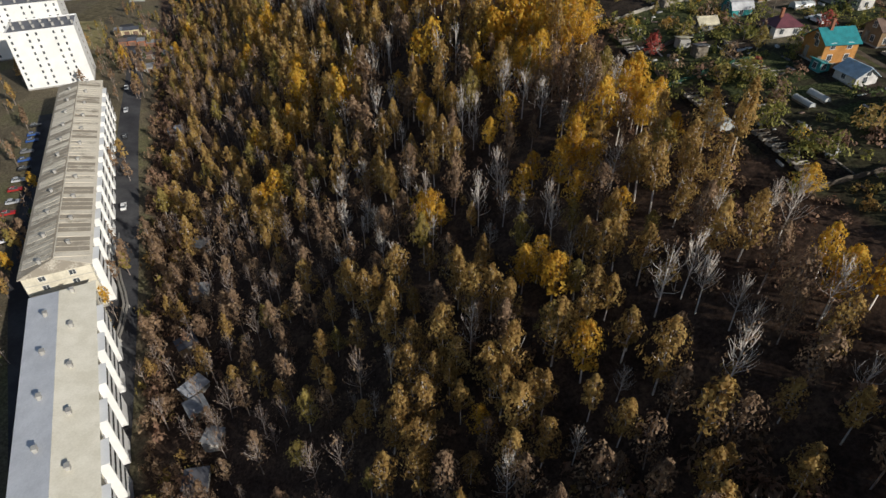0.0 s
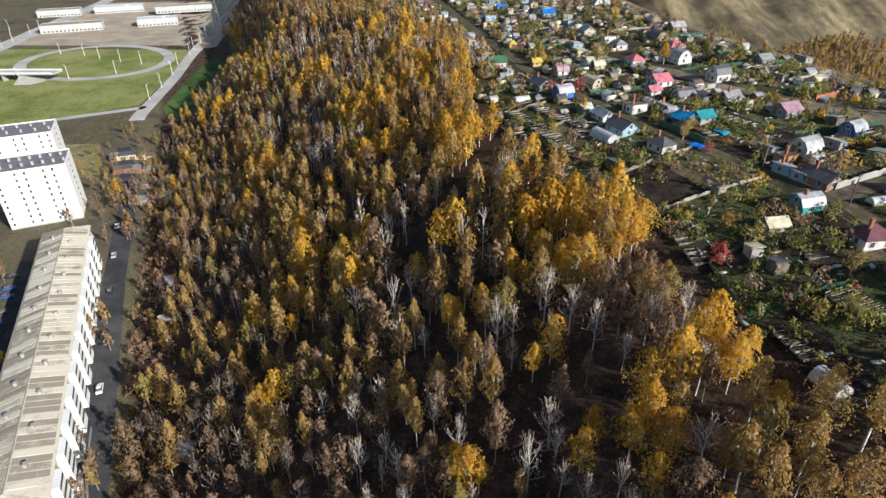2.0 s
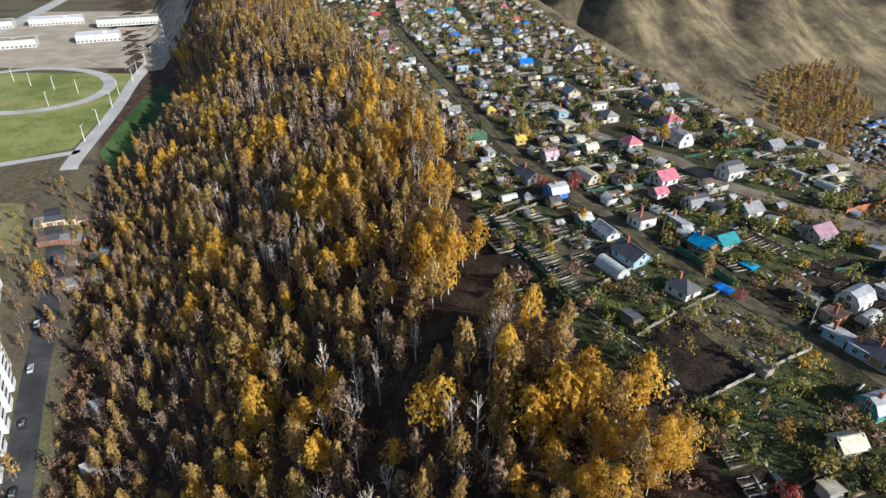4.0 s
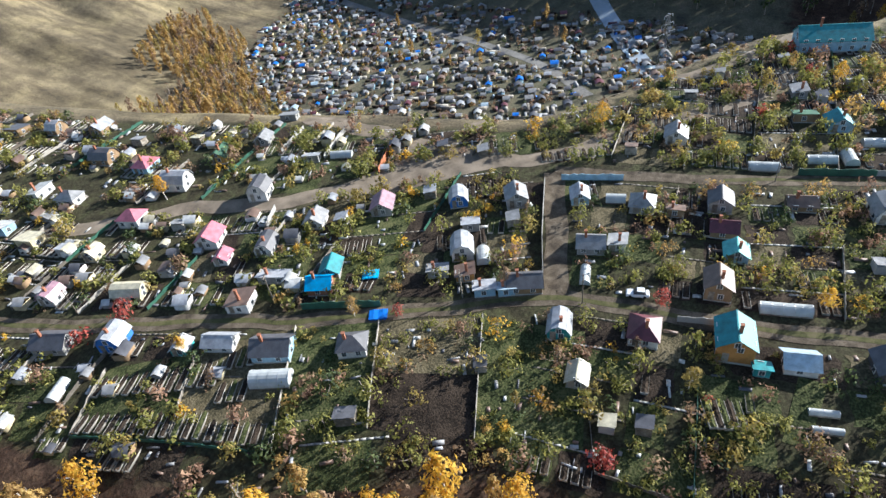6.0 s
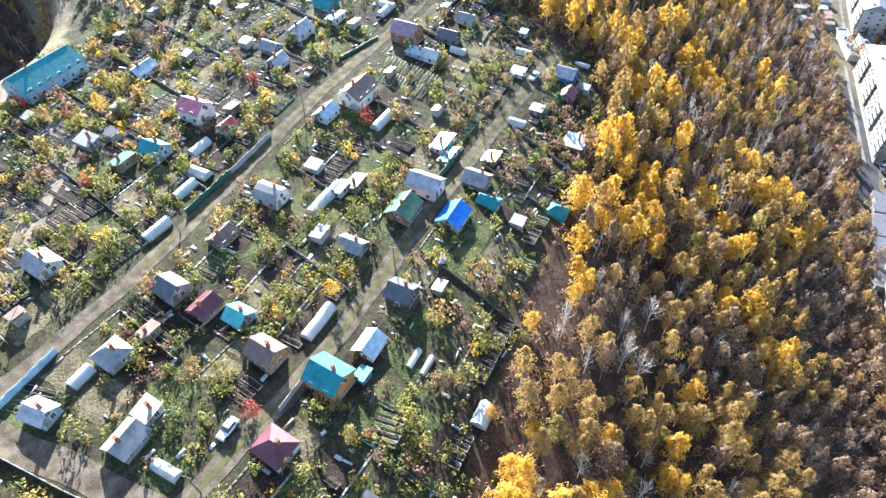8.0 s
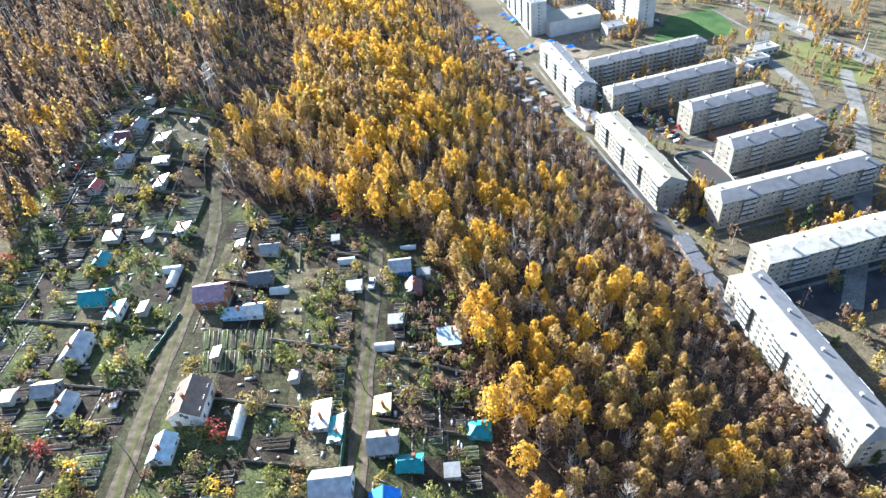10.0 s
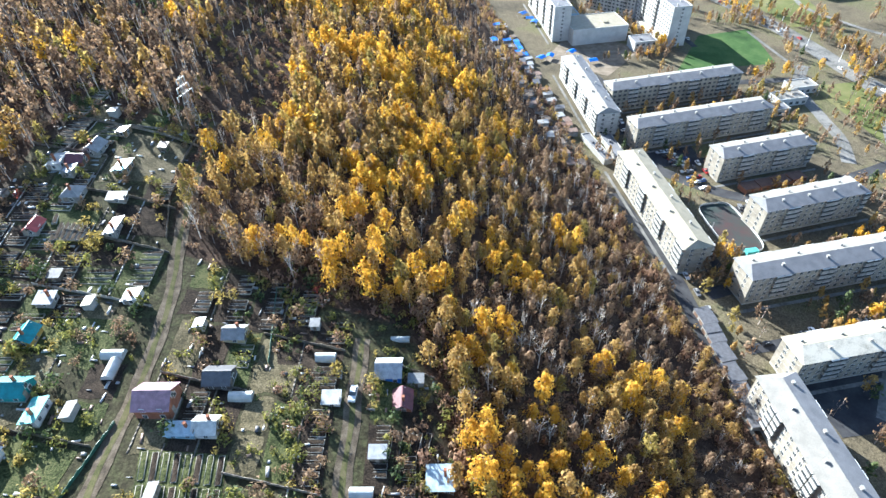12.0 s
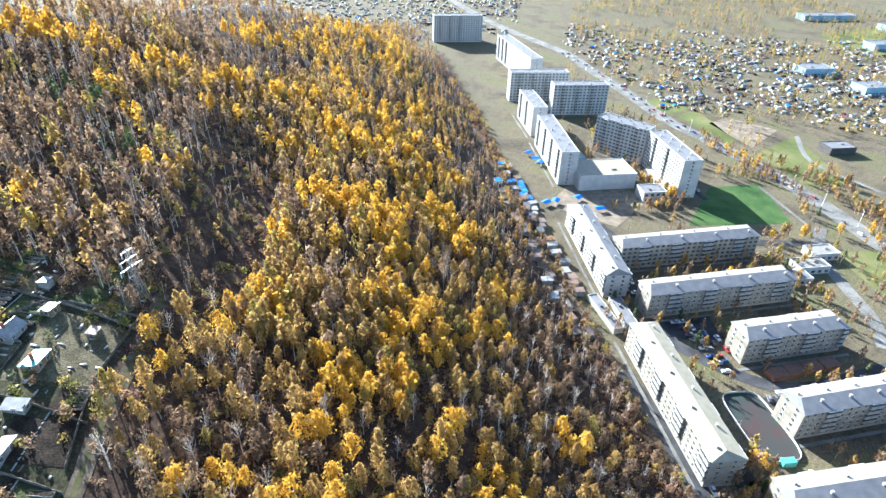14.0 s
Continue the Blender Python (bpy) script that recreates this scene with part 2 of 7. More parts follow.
    ln.new(bn.outputs["Normal"], b.inputs["Normal"])
    return m


for label, zone in (("village", zone_village), ("dry", zone_dry), ("valley", zone_valley), ("town", zone_town)):
    at = ground.data.attributes.new(label, "FLOAT", "POINT")
    at.data.foreach_set("value", np.clip(zone(X, Y), 0, 1).reshape(-1).astype(np.float32))
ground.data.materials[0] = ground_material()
ground.data.polygons.foreach_set("use_smooth", [True] * len(ground.data.polygons))


# ---- building blocks for meshes ----
class Geo:
    """Vertices, faces and material slots of one mesh."""

    def __init__(self):
        self.v, self.f, self.m = [], [], []

    def add(self, verts, faces, m=0):
        k = len(self.v)
        self.v += [tuple(p) for p in verts]
        self.f += [tuple(k + i for i in q) for q in faces]
        self.m += [m] * len(faces)
        return self

    def box(self, x0, y0, z0, x1, y1, z1, m=0):
        return self.add([(x0, y0, z0), (x1, y0, z0), (x1, y1, z0), (x0, y1, z0), (x0, y0, z1), (x1, y0, z1), (x1, y1, z1), (x0, y1, z1)],
                        [(0, 3, 2, 1), (4, 5, 6, 7), (0, 1, 5, 4), (1, 2, 6, 5), (2, 3, 7, 6), (3, 0, 4, 7)], m)

    def slab(self, a, b, c, d, t, m=0):
        """A sheet with corners a b c d, thickened by t along its normal."""
        a, b, c, d = (Vector(p) for p in (a, b, c, d))
        n = (b - a).cross(d - a).normalized() * t
        return self.add([a, b, c, d, a + n, b + n, c + n, d + n], [(0, 3, 2, 1), (4, 5, 6, 7), (0, 1, 5, 4), (1, 2, 6, 5), (2, 3, 7, 6), (3, 0, 4, 7)], m)

    def beam(self, p, q, r0, r1=None, sides=4, m=0):
        p, q = Vector(p), Vector(q)
        r1 = r0 if r1 is None else r1
        d = (q - p).normalized()
        u = d.orthogonal().normalized()
        w = d.cross(u)
        ring = [(math.cos(2 * math.pi * k / sides), math.sin(2 * math.pi * k / sides)) for k in range(sides)]
        return self.add([p + (u * a + w * b) * r0 for a, b in ring] + [q + (u * a + w * b) * r1 for a, b in ring],
                        [(k, (k + 1) % sides, sides + (k + 1) % sides, sides + k) for k in range(sides)] + ([tuple(range(sides, 2 * sides))] if sides > 3 else []), m)


def data_of(name, geo, materials):
    me = bpy.data.meshes.new(name)
    me.from_pydata(geo.v, [], geo.f)
    for m in materials:
        me.materials.append(m)
    me.polygons.foreach_set("material_index", geo.m)
    me.update()
    return me


def part(name, geo, materials, parent, label=""):
    """One mesh object under a thing or a part; geo may be ready mesh data that pieces share."""
    materials = materials if isinstance(materials, (list, tuple)) else [materials]
    ob = new(name, geo if isinstance(geo, bpy.types.Mesh) else data_of(name, geo, materials))
    ob.parent = parent
    return tagged(ob, label)


def thing(name, x, y, z, turn, label, category, group="", kind=""):
    ob = new(name)
    ob.matrix_world = pose(x, y, z, 0, 0, turn)
    return tagged(ob, label, category, group, kind)


PAINT = {}


def paint(name, color, rough=0.7, spread=0.3, scale=0.6, metal=0.0, bump=0.0):
    if name not in PAINT:
        c = np.array(color)
        PAINT[name] = mat(name, [tuple(np.clip(c * (1 - spread), 0, 1)), tuple(np.clip(c * (1 + spread * 0.5), 0, 0.9))], rough, scale, bump, metal=metal, fine=0.5)
    return PAINT[name]


WALLS = {
    "white": (0.62, 0.6, 0.57), "cream": (0.55, 0.47, 0.3), "grey": (0.3, 0.29, 0.27), "wooden": (0.28, 0.19, 0.11), "yellow": (0.55, 0.36, 0.1),
    "pale blue": (0.3, 0.45, 0.55), "blue": (0.05, 0.17, 0.5), "teal": (0.06, 0.3, 0.3), "dark": (0.09, 0.085, 0.085), "brick": (0.3, 0.13, 0.08), "orange": (0.45, 0.22, 0.07),
}
ROOFS = {
    "silver": (0.36, 0.37, 0.39), "white": (0.5, 0.5, 0.48), "grey": (0.26, 0.26, 0.26), "dark grey": (0.1, 0.1, 0.11), "teal": (0.02, 0.22, 0.24), "green": (0.06, 0.14, 0.08),
    "blue": (0.01, 0.16, 0.6), "sky blue": (0.01, 0.36, 0.7), "pink": (0.5, 0.16, 0.2), "maroon": (0.13, 0.04, 0.05), "red": (0.4, 0.07, 0.06), "pale blue": (0.38, 0.48, 0.55), "cream": (0.55, 0.5, 0.36), "brown": (0.18, 0.12, 0.09),
    "turquoise": (0.12, 0.45, 0.42), "mauve": (0.33, 0.2, 0.24), "yellow": (0.6, 0.45, 0.08),
}
GLASS = mat("dark_window_glass", [(0.045, 0.05, 0.055), (0.1, 0.11, 0.12)], 0.12, 0.4)
FRAME = mat("white_window_frame", [(0.6, 0.6, 0.58), (0.75, 0.75, 0.73)], 0.5, 1.0)
WOOD = mat("weathered_boards", [(0.12, 0.1, 0.08), (0.22, 0.19, 0.15), (0.34, 0.3, 0.25)], 0.9, 1.5, objrand=0.5)
CONCRETE = mat("concrete", [(0.3, 0.29, 0.27), (0.42, 0.41, 0.38)], 0.9, 0.5)
FILM = mat("greenhouse_film", [(0.36, 0.38, 0.37), (0.52, 0.54, 0.53)], 0.35, 0.6)
STEEL = mat("galvanised_steel", [(0.4, 0.41, 0.42), (0.55, 0.56, 0.57)], 0.45, 0.6, metal=0.6)


def road_x(y):
    """The long lane through the gardens."""
    return np.interp(y, [-60, -5, 12, 54, 99, 133, 153, 179, 193, 235, 289, 374, 460], [103, 94, 91, 84, 75, 72, 63, 51, 47, 32, 22, 8, -4])


def lane_turn(y):
    return math.degrees(math.atan2(20, float(road_x(y + 10) - road_x(y - 10))))


window_small = Geo().box(-0.5, -0.05, -0.6, 0.5, 0.03, 0.6, 0).box(-0.4, -0.08, -0.5, -0.03, -0.05, 0.5, 1).box(0.03, -0.08, -0.5, 0.4, -0.05, 0.5, 1)
window_small = data_of("window", window_small, [FRAME, GLASS])
door_small = Geo().box(-0.5, -0.06, 0, 0.5, 0.03, 2.0, 0).box(-0.42, -0.09, 0.1, 0.42, -0.06, 1.9, 0).box(0.28, -0.13, 0.95, 0.36, -0.09, 1.05, 0)
door_small = data_of("door", door_small, [WOOD])


def house(x, y, turn, length, width, h, wall, roof, kind="gable", chimney=True):
    """A garden house: ridge along local x; turn is measured from the lane."""
    z = min(hz(x + dx, y + dy) for dx in (-2, 0, 2) for dy in (-2, 0, 2)) - 0.1
    kinds = {"gable": "a pitched", "gambrel": "a broken-pitched", "hip": "a hipped", "shed": "a flat sloping"}
    storey = "two-storey " if h > 4 else ""
    ob = thing("garden_house", x, y, z, lane_turn(y) + turn, f"{storey}garden house, {wall} walls, {kinds[kind]} {roof} sheet roof", "house", "houses in the gardens")
    length, width, h = length * 0.8, width * 0.8, h * 0.76
    a, b = length / 2, width / 2
    wm, rm = paint("wall_" + wall.replace(" ", "_"), WALLS[wall], 0.85), paint("roof_" + roof.replace(" ", "_"), ROOFS[roof], 0.5, 0.35, 0.8)
    body = Geo().box(-a, -b, 0, a, b, h)
    body.box(-a - 0.06, -b - 0.06, 0, a + 0.06, b + 0.06, 0.4, 1)
    top = Geo()
    o, t = 0.35, 0.09
    if kind == "gable":
        r = width * 0.34
        body.add([(-a, -b, h), (-a, b, h), (-a, 0, h + r), (a, -b, h), (a, b, h), (a, 0, h + r)], [(0, 2, 1), (3, 4, 5)])
        k = r / b
        top.slab((-a - o, -b - o, h - o * k), (a + o, -b - o, h - o * k), (a + o, 0, h + r), (-a - o, 0, h + r), t)
        top.slab((a + o, b + o, h - o * k), (-a - o, b + o, h - o * k), (-a - o, 0, h + r), (a + o, 0, h + r), t)
        top.box(-a - o, -0.12, h + r, a + o, 0.12, h + r + 0.12)
    elif kind == "gambrel":
        r1, r2, c = width * 0.32, width * 0.44, b * 0.62
        body.add([(-a, -b, h), (-a, -c, h + r1), (-a, 0, h + r2), (-a, c, h + r1), (-a, b, h), (a, -b, h), (a, -c, h + r1), (a, 0, h + r2), (a, c, h + r1), (a, b, h)], [(0, 1, 2, 3, 4), (9, 8, 7, 6, 5)])
        for q in (-1, 1):
            e = [(-a - o, q * (b + 0.2), h - 0.2), (a + o, q * (b + 0.2), h - 0.2), (a + o, q * c, h + r1), (-a - o, q * c, h + r1), (a + o, 0, h + r2), (-a - o, 0, h + r2)]
            for w in ((0, 1, 2, 3), (3, 2, 4, 5)):
                w = w if q < 0 else (w[1], w[0], w[3], w[2])
                top.slab(*(e[i] for i in w), t)
    elif kind == "hip":
        r, c = width * 0.4, max(0.3, a - b)
        e, p, q = [(-a - o, -b - o, h), (a + o, -b - o, h), (a + o, b + o, h), (-a - o, b + o, h)], (-c, 0, h + r), (c, 0, h + r)
        top.add([*e, p, q], [(0, 1, 5, 4), (1, 2, 5), (2, 3, 4, 5), (3, 0, 4), (0, 3, 2, 1)])
    else:
        body.add([(-a, -b, h), (a, -b, h), (a, b, h + 0.6), (-a, b, h + 0.6), (-a, b, h), (a, b, h)], [(0, 3, 4), (1, 5, 2), (3, 2, 5, 4)])
        top.slab((-a - o, -b - o, h - 0.05), (a + o, -b - o, h - 0.05), (a + o, b + o, h + 0.7), (-a - o, b + o, h + 0.7), t)
    part("wall", body, [wm, CONCRETE], ob)
    part("roof", top, rm, ob, f"{roof} roofing sheets")
    rnd = random.Random(int(x * 7 + y * 13))
    for side in (-1, 1):
        for k in range(max(1, int(length / 2.6))):
            for level in range(2 if h > 3.3 else 1):
                w = part("window", window_small, FRAME, ob)
                w.matrix_basis = pose(-a + (k + 0.6) * length / max(1, int(length / 2.6)) - 0.2, side * b, 1.35 + 2.0 * level, 0, 0, 0 if side < 0 else 180)
    for side in (-1, 1):
        w = part("window", window_small, FRAME, ob)
        w.matrix_basis = pose(side * a, b * 0.2, 1.4 if h < 3.3 else 3.4, 0, 0, 90 * side)
        if kind in ("gable", "gambrel"):
            w = part("window", window_small, FRAME, ob)
            w.matrix_basis = pose(side * a, 0, h + 0.6, 0, 0, 90 * side)
    d = part("door", door_small, WOOD, ob)
    d.matrix_basis = pose(a, -b * 0.5, 0.35, 0, 0, 90)
    if chimney and rnd.random() < 0.7:
        part("chimney", Geo().box(-0.25 + a * 0.4, 0.1, h, 0.25 + a * 0.4, 0.6, h + width * 0.5 + 0.6).box(-0.32 + a * 0.4, 0.03, h + width * 0.5 + 0.6, 0.32 + a * 0.4, 0.67, h + width * 0.5 + 0.72), paint("wall_brick", WALLS["brick"]), ob)
    return ob


def greenhouse(x, y, turn, length=6.0, width=3.0):
    ob = thing("greenhouse", x, y, hz(x, y) - 0.1, lane_turn(y) + turn, "arched greenhouse of pale translucent sheet in a garden", "greenhouse", "greenhouses")
    length, width = length * 0.82, width * 0.82
    g, n = Geo(), 10
    arc = [(-width / 2 * math.cos(math.pi * k / n), 0.25 + width * 0.6 * math.sin(math.pi * k / n)) for k in range(n + 1)]
    a = length / 2
    for (y0, z0), (y1, z1) in zip(arc, arc[1:]):
        g.add([(-a, y0, z0), (a, y0, z0), (a, y1, z1), (-a, y1, z1)], [(0, 1, 2, 3)])
    for q in (-a, a):
        g.add([(q, yy, zz) for yy, zz in arc], [tuple(range(n + 1))])
    part("cover", g, FILM, ob)
    part("base", Geo().box(-a - 0.05, -width / 2 - 0.05, 0, a + 0.05, -width / 2 + 0.05, 0.3).box(-a - 0.05, width / 2 - 0.05, 0, a + 0.05, width / 2 + 0.05, 0.3), WOOD, ob)
    for k in range(int(length / 1.5) + 1):
        q = -a + k * length / int(length / 1.5)
        r = Geo()
        for (y0, z0), (y1, z1) in zip(arc, arc[1:]):
            r.beam((q, y0 * 1.01, z0 + 0.02), (q, y1 * 1.01, z1 + 0.02), 0.035, sides=3)
        part("rib", r, STEEL, ob)
    return ob


# ---- trees ----
def tree_mesh(seed, height, spread, leaves, size, low=0.25, limbs=9, droop=0.0, sides=4, subs=2, full=0.5, thick=1.0):
    """A tree: trunk with rising limbs, and a crown of small leaf sprays on a lobed, uneven teardrop. Returns trunk and leaf arrays."""
    r = random.Random(seed)
    g = Geo()
    lean = Vector((r.uniform(-0.06, 0.06), r.uniform(-0.06, 0.06), 1)).normalized()
    tip = lean * height * 0.97
    mid = lean * height * 0.5 + Vector((r.uniform(-0.2, 0.2), r.uniform(-0.2, 0.2), 0))
    r0 = (0.009 * height + 0.03) * thick
    g.beam((0, 0, -0.4), mid, r0, r0 * 0.65, sides)
    g.beam(mid, tip, r0 * 0.65, 0.025 * thick, sides)
    phase = [r.uniform(0, 6.28) for _ in range(4)]

    def wide(u, a):
        """Half width of the crown at the share u of its height, in the direction a."""
        w = min(1.0, ((u + 0.02) / (0.28 + 0.2 * (1 - full))) ** 0.7) * max(0.0, 1.0 - u) ** (0.75 - 0.35 * full) * 1.25
        lobes = 1 + 0.3 * math.sin(2 * a + phase[0] + 5 * u) + 0.24 * math.sin(5 * a + phase[1] - 9 * u) + 0.14 * math.sin(17 * u + phase[2] + 3 * a)
        return spread * min(w, 1.0) * lobes

    for k in range(limbs):
        u = low + (0.8 - low) * (k + r.random()) / limbs
        p = mid.lerp(tip, (u - 0.5) * 2) if u > 0.5 else Vector((0, 0, 0)).lerp(mid, u * 2)
        a = r.uniform(0, 2 * math.pi)
        rise = height * r.uniform(0.14, 0.34)
        top = min(0.93, u + rise / height)
        reach = wide((top - low) / (1 - low), a) * r.uniform(0.7, 1.05)
        q = Vector((p.x + math.cos(a) * reach, p.y + math.sin(a) * reach, top * height - droop * reach))
        knee = p.lerp(q, 0.5) + Vector((math.cos(a), math.sin(a), 0)) * reach * 0.14
        g.beam(p, knee, r0 * 0.45 * (1.25 - u), 0.034 * thick, 3)
        g.beam(knee, q, 0.034 * thick, 0.014 * thick, 3)
        for _ in range(subs):
            s = p.lerp(q, r.uniform(0.35, 0.7))
            e = s + Vector((r.uniform(-0.5, 0.5), r.uniform(-0.5, 0.5), r.uniform(0.7, 1.2))) * reach * 0.75
            g.beam(s, e, 0.028 * thick, 0.012 * thick, 3)
    trunk = np.array(g.v), np.array([q for q in g.f if len(q) == 4])
    v, f = [], []
    for k in range(leaves):
        u = ((k + r.random()) / leaves) ** 0.85
        a = r.uniform(0, 2 * math.pi)
        w = wide(u, a) * (r.uniform(0.72, 1.08) if r.random() < 0.75 else r.uniform(0.1, 0.7))
        c = lean * height * (low + (1 - low) * u)
        p = c + Vector((math.cos(a) * w, math.sin(a) * w, r.gauss(0, size * 0.5)))
        if noise.noise(Vector((p.x * 0.8 + seed, p.y * 0.8, p.z * 0.62))) < -0.08 and r.random() < (0.8 if size < 0.5 else 0.4):
            continue
        n = (Vector((math.cos(a), math.sin(a), 0.35 + 0.7 * (u - 0.4))) + Vector((r.gauss(0, 0.42), r.gauss(0, 0.42), r.gauss(0, 0.42)))).normalized()
        side = n.cross(Vector((0, 0, 1)))
        side = (side if side.length > 0.05 else n.orthogonal()).normalized()
        up = side.cross(n)
        t = r.gauss(0, 0.7)
        side, up = side * math.cos(t) + up * math.sin(t), up * math.cos(t) - side * math.sin(t)
        s = size * r.uniform(0.6, 1.3)
        i = len(v)
        v += [p - side * s * 0.42 - up * s * 0.45, p + side * s * 0.42 - up * s * 0.4, p + up * s * 0.85]
        f.append((i, i + 1, i + 2))
    return trunk, (np.array([tuple(p) for p in v]).reshape(-1, 3), np.array(f).reshape(-1, 3))


def quick_mesh(name, verts, faces, slots, materials):
    """A mesh from arrays; faces is an array, or a list of arrays, of triangles or quads."""
    faces = faces if isinstance(faces, list) else [faces]
    me = bpy.data.meshes.new(name)
    me.vertices.add(len(verts))
    me.vertices.foreach_set("co", np.asarray(verts, np.float32).reshape(-1))
    loops = np.concatenate([np.asarray(q, np.int32).reshape(-1) for q in faces])
    sizes = np.concatenate([np.full(len(q), np.shape(q)[1], np.int32) for q in faces])
    me.loops.add(len(loops))
    me.loops.foreach_set("vertex_index", loops)
    me.polygons.add(len(sizes))
    me.polygons.foreach_set("loop_start", np.concatenate([[0], np.cumsum(sizes)[:-1]]).astype(np.int32))
    for m in materials:
        me.materials.append(m)
    me.polygons.foreach_set("material_index", np.asarray(slots, np.int32))
    me.update(calc_edges=True)
    return me


class Herd:
    """Many small things gathered into one mesh."""

    def __init__(self, materials):
        self.materials, self.v, self.f, self.m, self.n = materials, [], [], [], 0

    def put(self, verts, quads, slot, x, y, z, turn, scale, tall=1.0):
        c, s = math.cos(turn), math.sin(turn)
        w = verts * np.array([scale, scale, scale * tall])
        self.v.append(np.stack([w[:, 0] * c - w[:, 1] * s + x, w[:, 0] * s + w[:, 1] * c + y, w[:, 2] + z], -1))
        self.f.append(quads + self.n)
        self.m.append(np.full(len(quads), slot))
        self.n += len(verts)

    def make(self, name):
        return new(name, quick_mesh(name, np.concatenate(self.v), self.f, np.concatenate(self.m), self.materials))


KINDS = ["ochre", "yellow", "brown", "olive", "bare"]
WORDS = {"ochre": "ochre-leaved birch with a slender crown and pale trunk", "yellow": "bright yellow autumn birch with a full crown", "brown": "half-bare birch with sparse brown leaves", "olive": "aspen with olive-yellow leaves and a grey trunk", "bare": "bare grey birch with fine pale branches"}


def variants(kind, seed, leaves, size, sides, limbs, subs):
    out = []
    n = {"ochre": 0.95, "yellow": 1.2, "brown": 0.7, "olive": 1.0, "bare": 0.12}[kind] * leaves
    wide = {"ochre": 2.05, "yellow": 2.5, "brown": 2.1, "olive": 2.25, "bare": 2.2}[kind]
    for k in range(5):
        bare = kind == "bare"
        out.append(tree_mesh(seed + k * 17 + KINDS.index(kind) * 101, 10.6, wide * (0.85 + 0.09 * k), max(6, int(n)), size * (0.75 if bare else 1), low=0.36 - 0.035 * k, limbs=int(limbs * (2.2 if bare else 1)), sides=sides, subs=subs + (1 if bare else 0), full={"yellow": 0.75, "bare": 0.9}.get(kind, 0.25 + 0.1 * k), thick=(0.95 if size < 0.5 else 1.4) if bare else 1.1 if size < 0.5 else 1.45))
    return out


LEAF["bare"] = LEAF["brown"]
near_trees = {k: variants(k, 11, 1750, 0.31, 4, 11, 1) for k in KINDS}
mid_trees = {k: variants(k, 200, 1000, 0.39, 3, 10, 1) for k in KINDS}
wood_trees = {k: variants(k, 400, 420, 0.6, 3, 6, 0) for k in KINDS}
far_trees = {k: variants(k, 800, 108, 1.15, 3, 2, 0) for k in KINDS}
near_data = {}
for k in KINDS:
    for i, (tr, cr) in enumerate(near_trees[k]):
        bark = TWIG if k == "brown" else BARK
        near_data[k, i] = (quick_mesh("trunk", *tr, np.zeros(len(tr[1])), [bark]), quick_mesh("crown", *cr, np.zeros(len(cr[1])), [LEAF[k]]))

bright = []


def clump(x, y, r):
    """A stand of bright yellow crowns."""
    bright.append((x, y, r))


# the stands of bright crowns: the slope under the start, the edge along the gardens, the corner by the lane, the far wood
for x, y, r in ((17.9, 90.8, 6), (25.4, 93.6, 4), (-0.9, 93.7, 3.5), (6.6, 86.5, 3), (21.4, 141.7, 4), (22.4, 125.2, 5), (33, 128, 5), (35, 99, 4), (-19, 207.6, 6), (-25.7, 164.3, 5), (-26, 153, 3.5), (10, 206.5, 5), (0, 194, 4), (11.4, 110, 3), (-4.2, 125.6, 4), (-12, 103.6, 3.5), (-44.4, 129, 4), (-11.7, 312, 9), (-1.4, 265, 8)):
    clump(x, y, r)
for x, y, r in ((-13, 304, 7), (-6, 269.6, 7), (-14.4, 190.4, 4.5), (2.4, 186.4, 5), (8.8, 198.6, 4), (3.3, 174, 3), (17.6, 159, 5), (14, 156, 4), (23.7, 146.4, 3.5), (30.6, 139.6, 4), (22.2, 139, 5), (31.1, 132, 5), (35.6, 127, 4), (1.3, 229, 4), (1.8, 207.6, 4), (-62, 343.6, 6), (-52, 300, 5)):
    clump(x, y, r)
for x, y, r in ((56.4, 4.2, 5), (54.5, 28.3, 7), (50.7, 44, 5), (48.6, 53, 4), (47.4, 71, 3.5), (32, 77.4, 4.5), (36, 96.5, 4), (23.4, 84, 5), (96.8, -35.6, 4), (71.7, -23, 5), (66.8, -39.8, 4), (67, -2.4, 5), (52.8, -18, 6), (37.3, -9.6, 6), (23.4, 17.3, 5), (27.3, -4, 5)):
    clump(x, y, r)
for x, y, r in ((107, -41, 4), (122, -47, 5), (157, -248, 12), (151, -174, 12), (155, -299, 14), (127, -186, 10), (113, -83, 8), (111, -63, 5), (98, -91, 5), (135, -24, 4), (130.5, -40, 3), (52, 7.6, 6), (47.7, -2, 5), (65.6, -36.7, 4), (65.3, 7.5, 4), (54.3, 18, 6), (41.5, 3.5, 4), (62.3, -73.7, 7), (45.7, -105, 6), (101, -195, 9), (77, -177, 8)):
    clump(x, y, r)


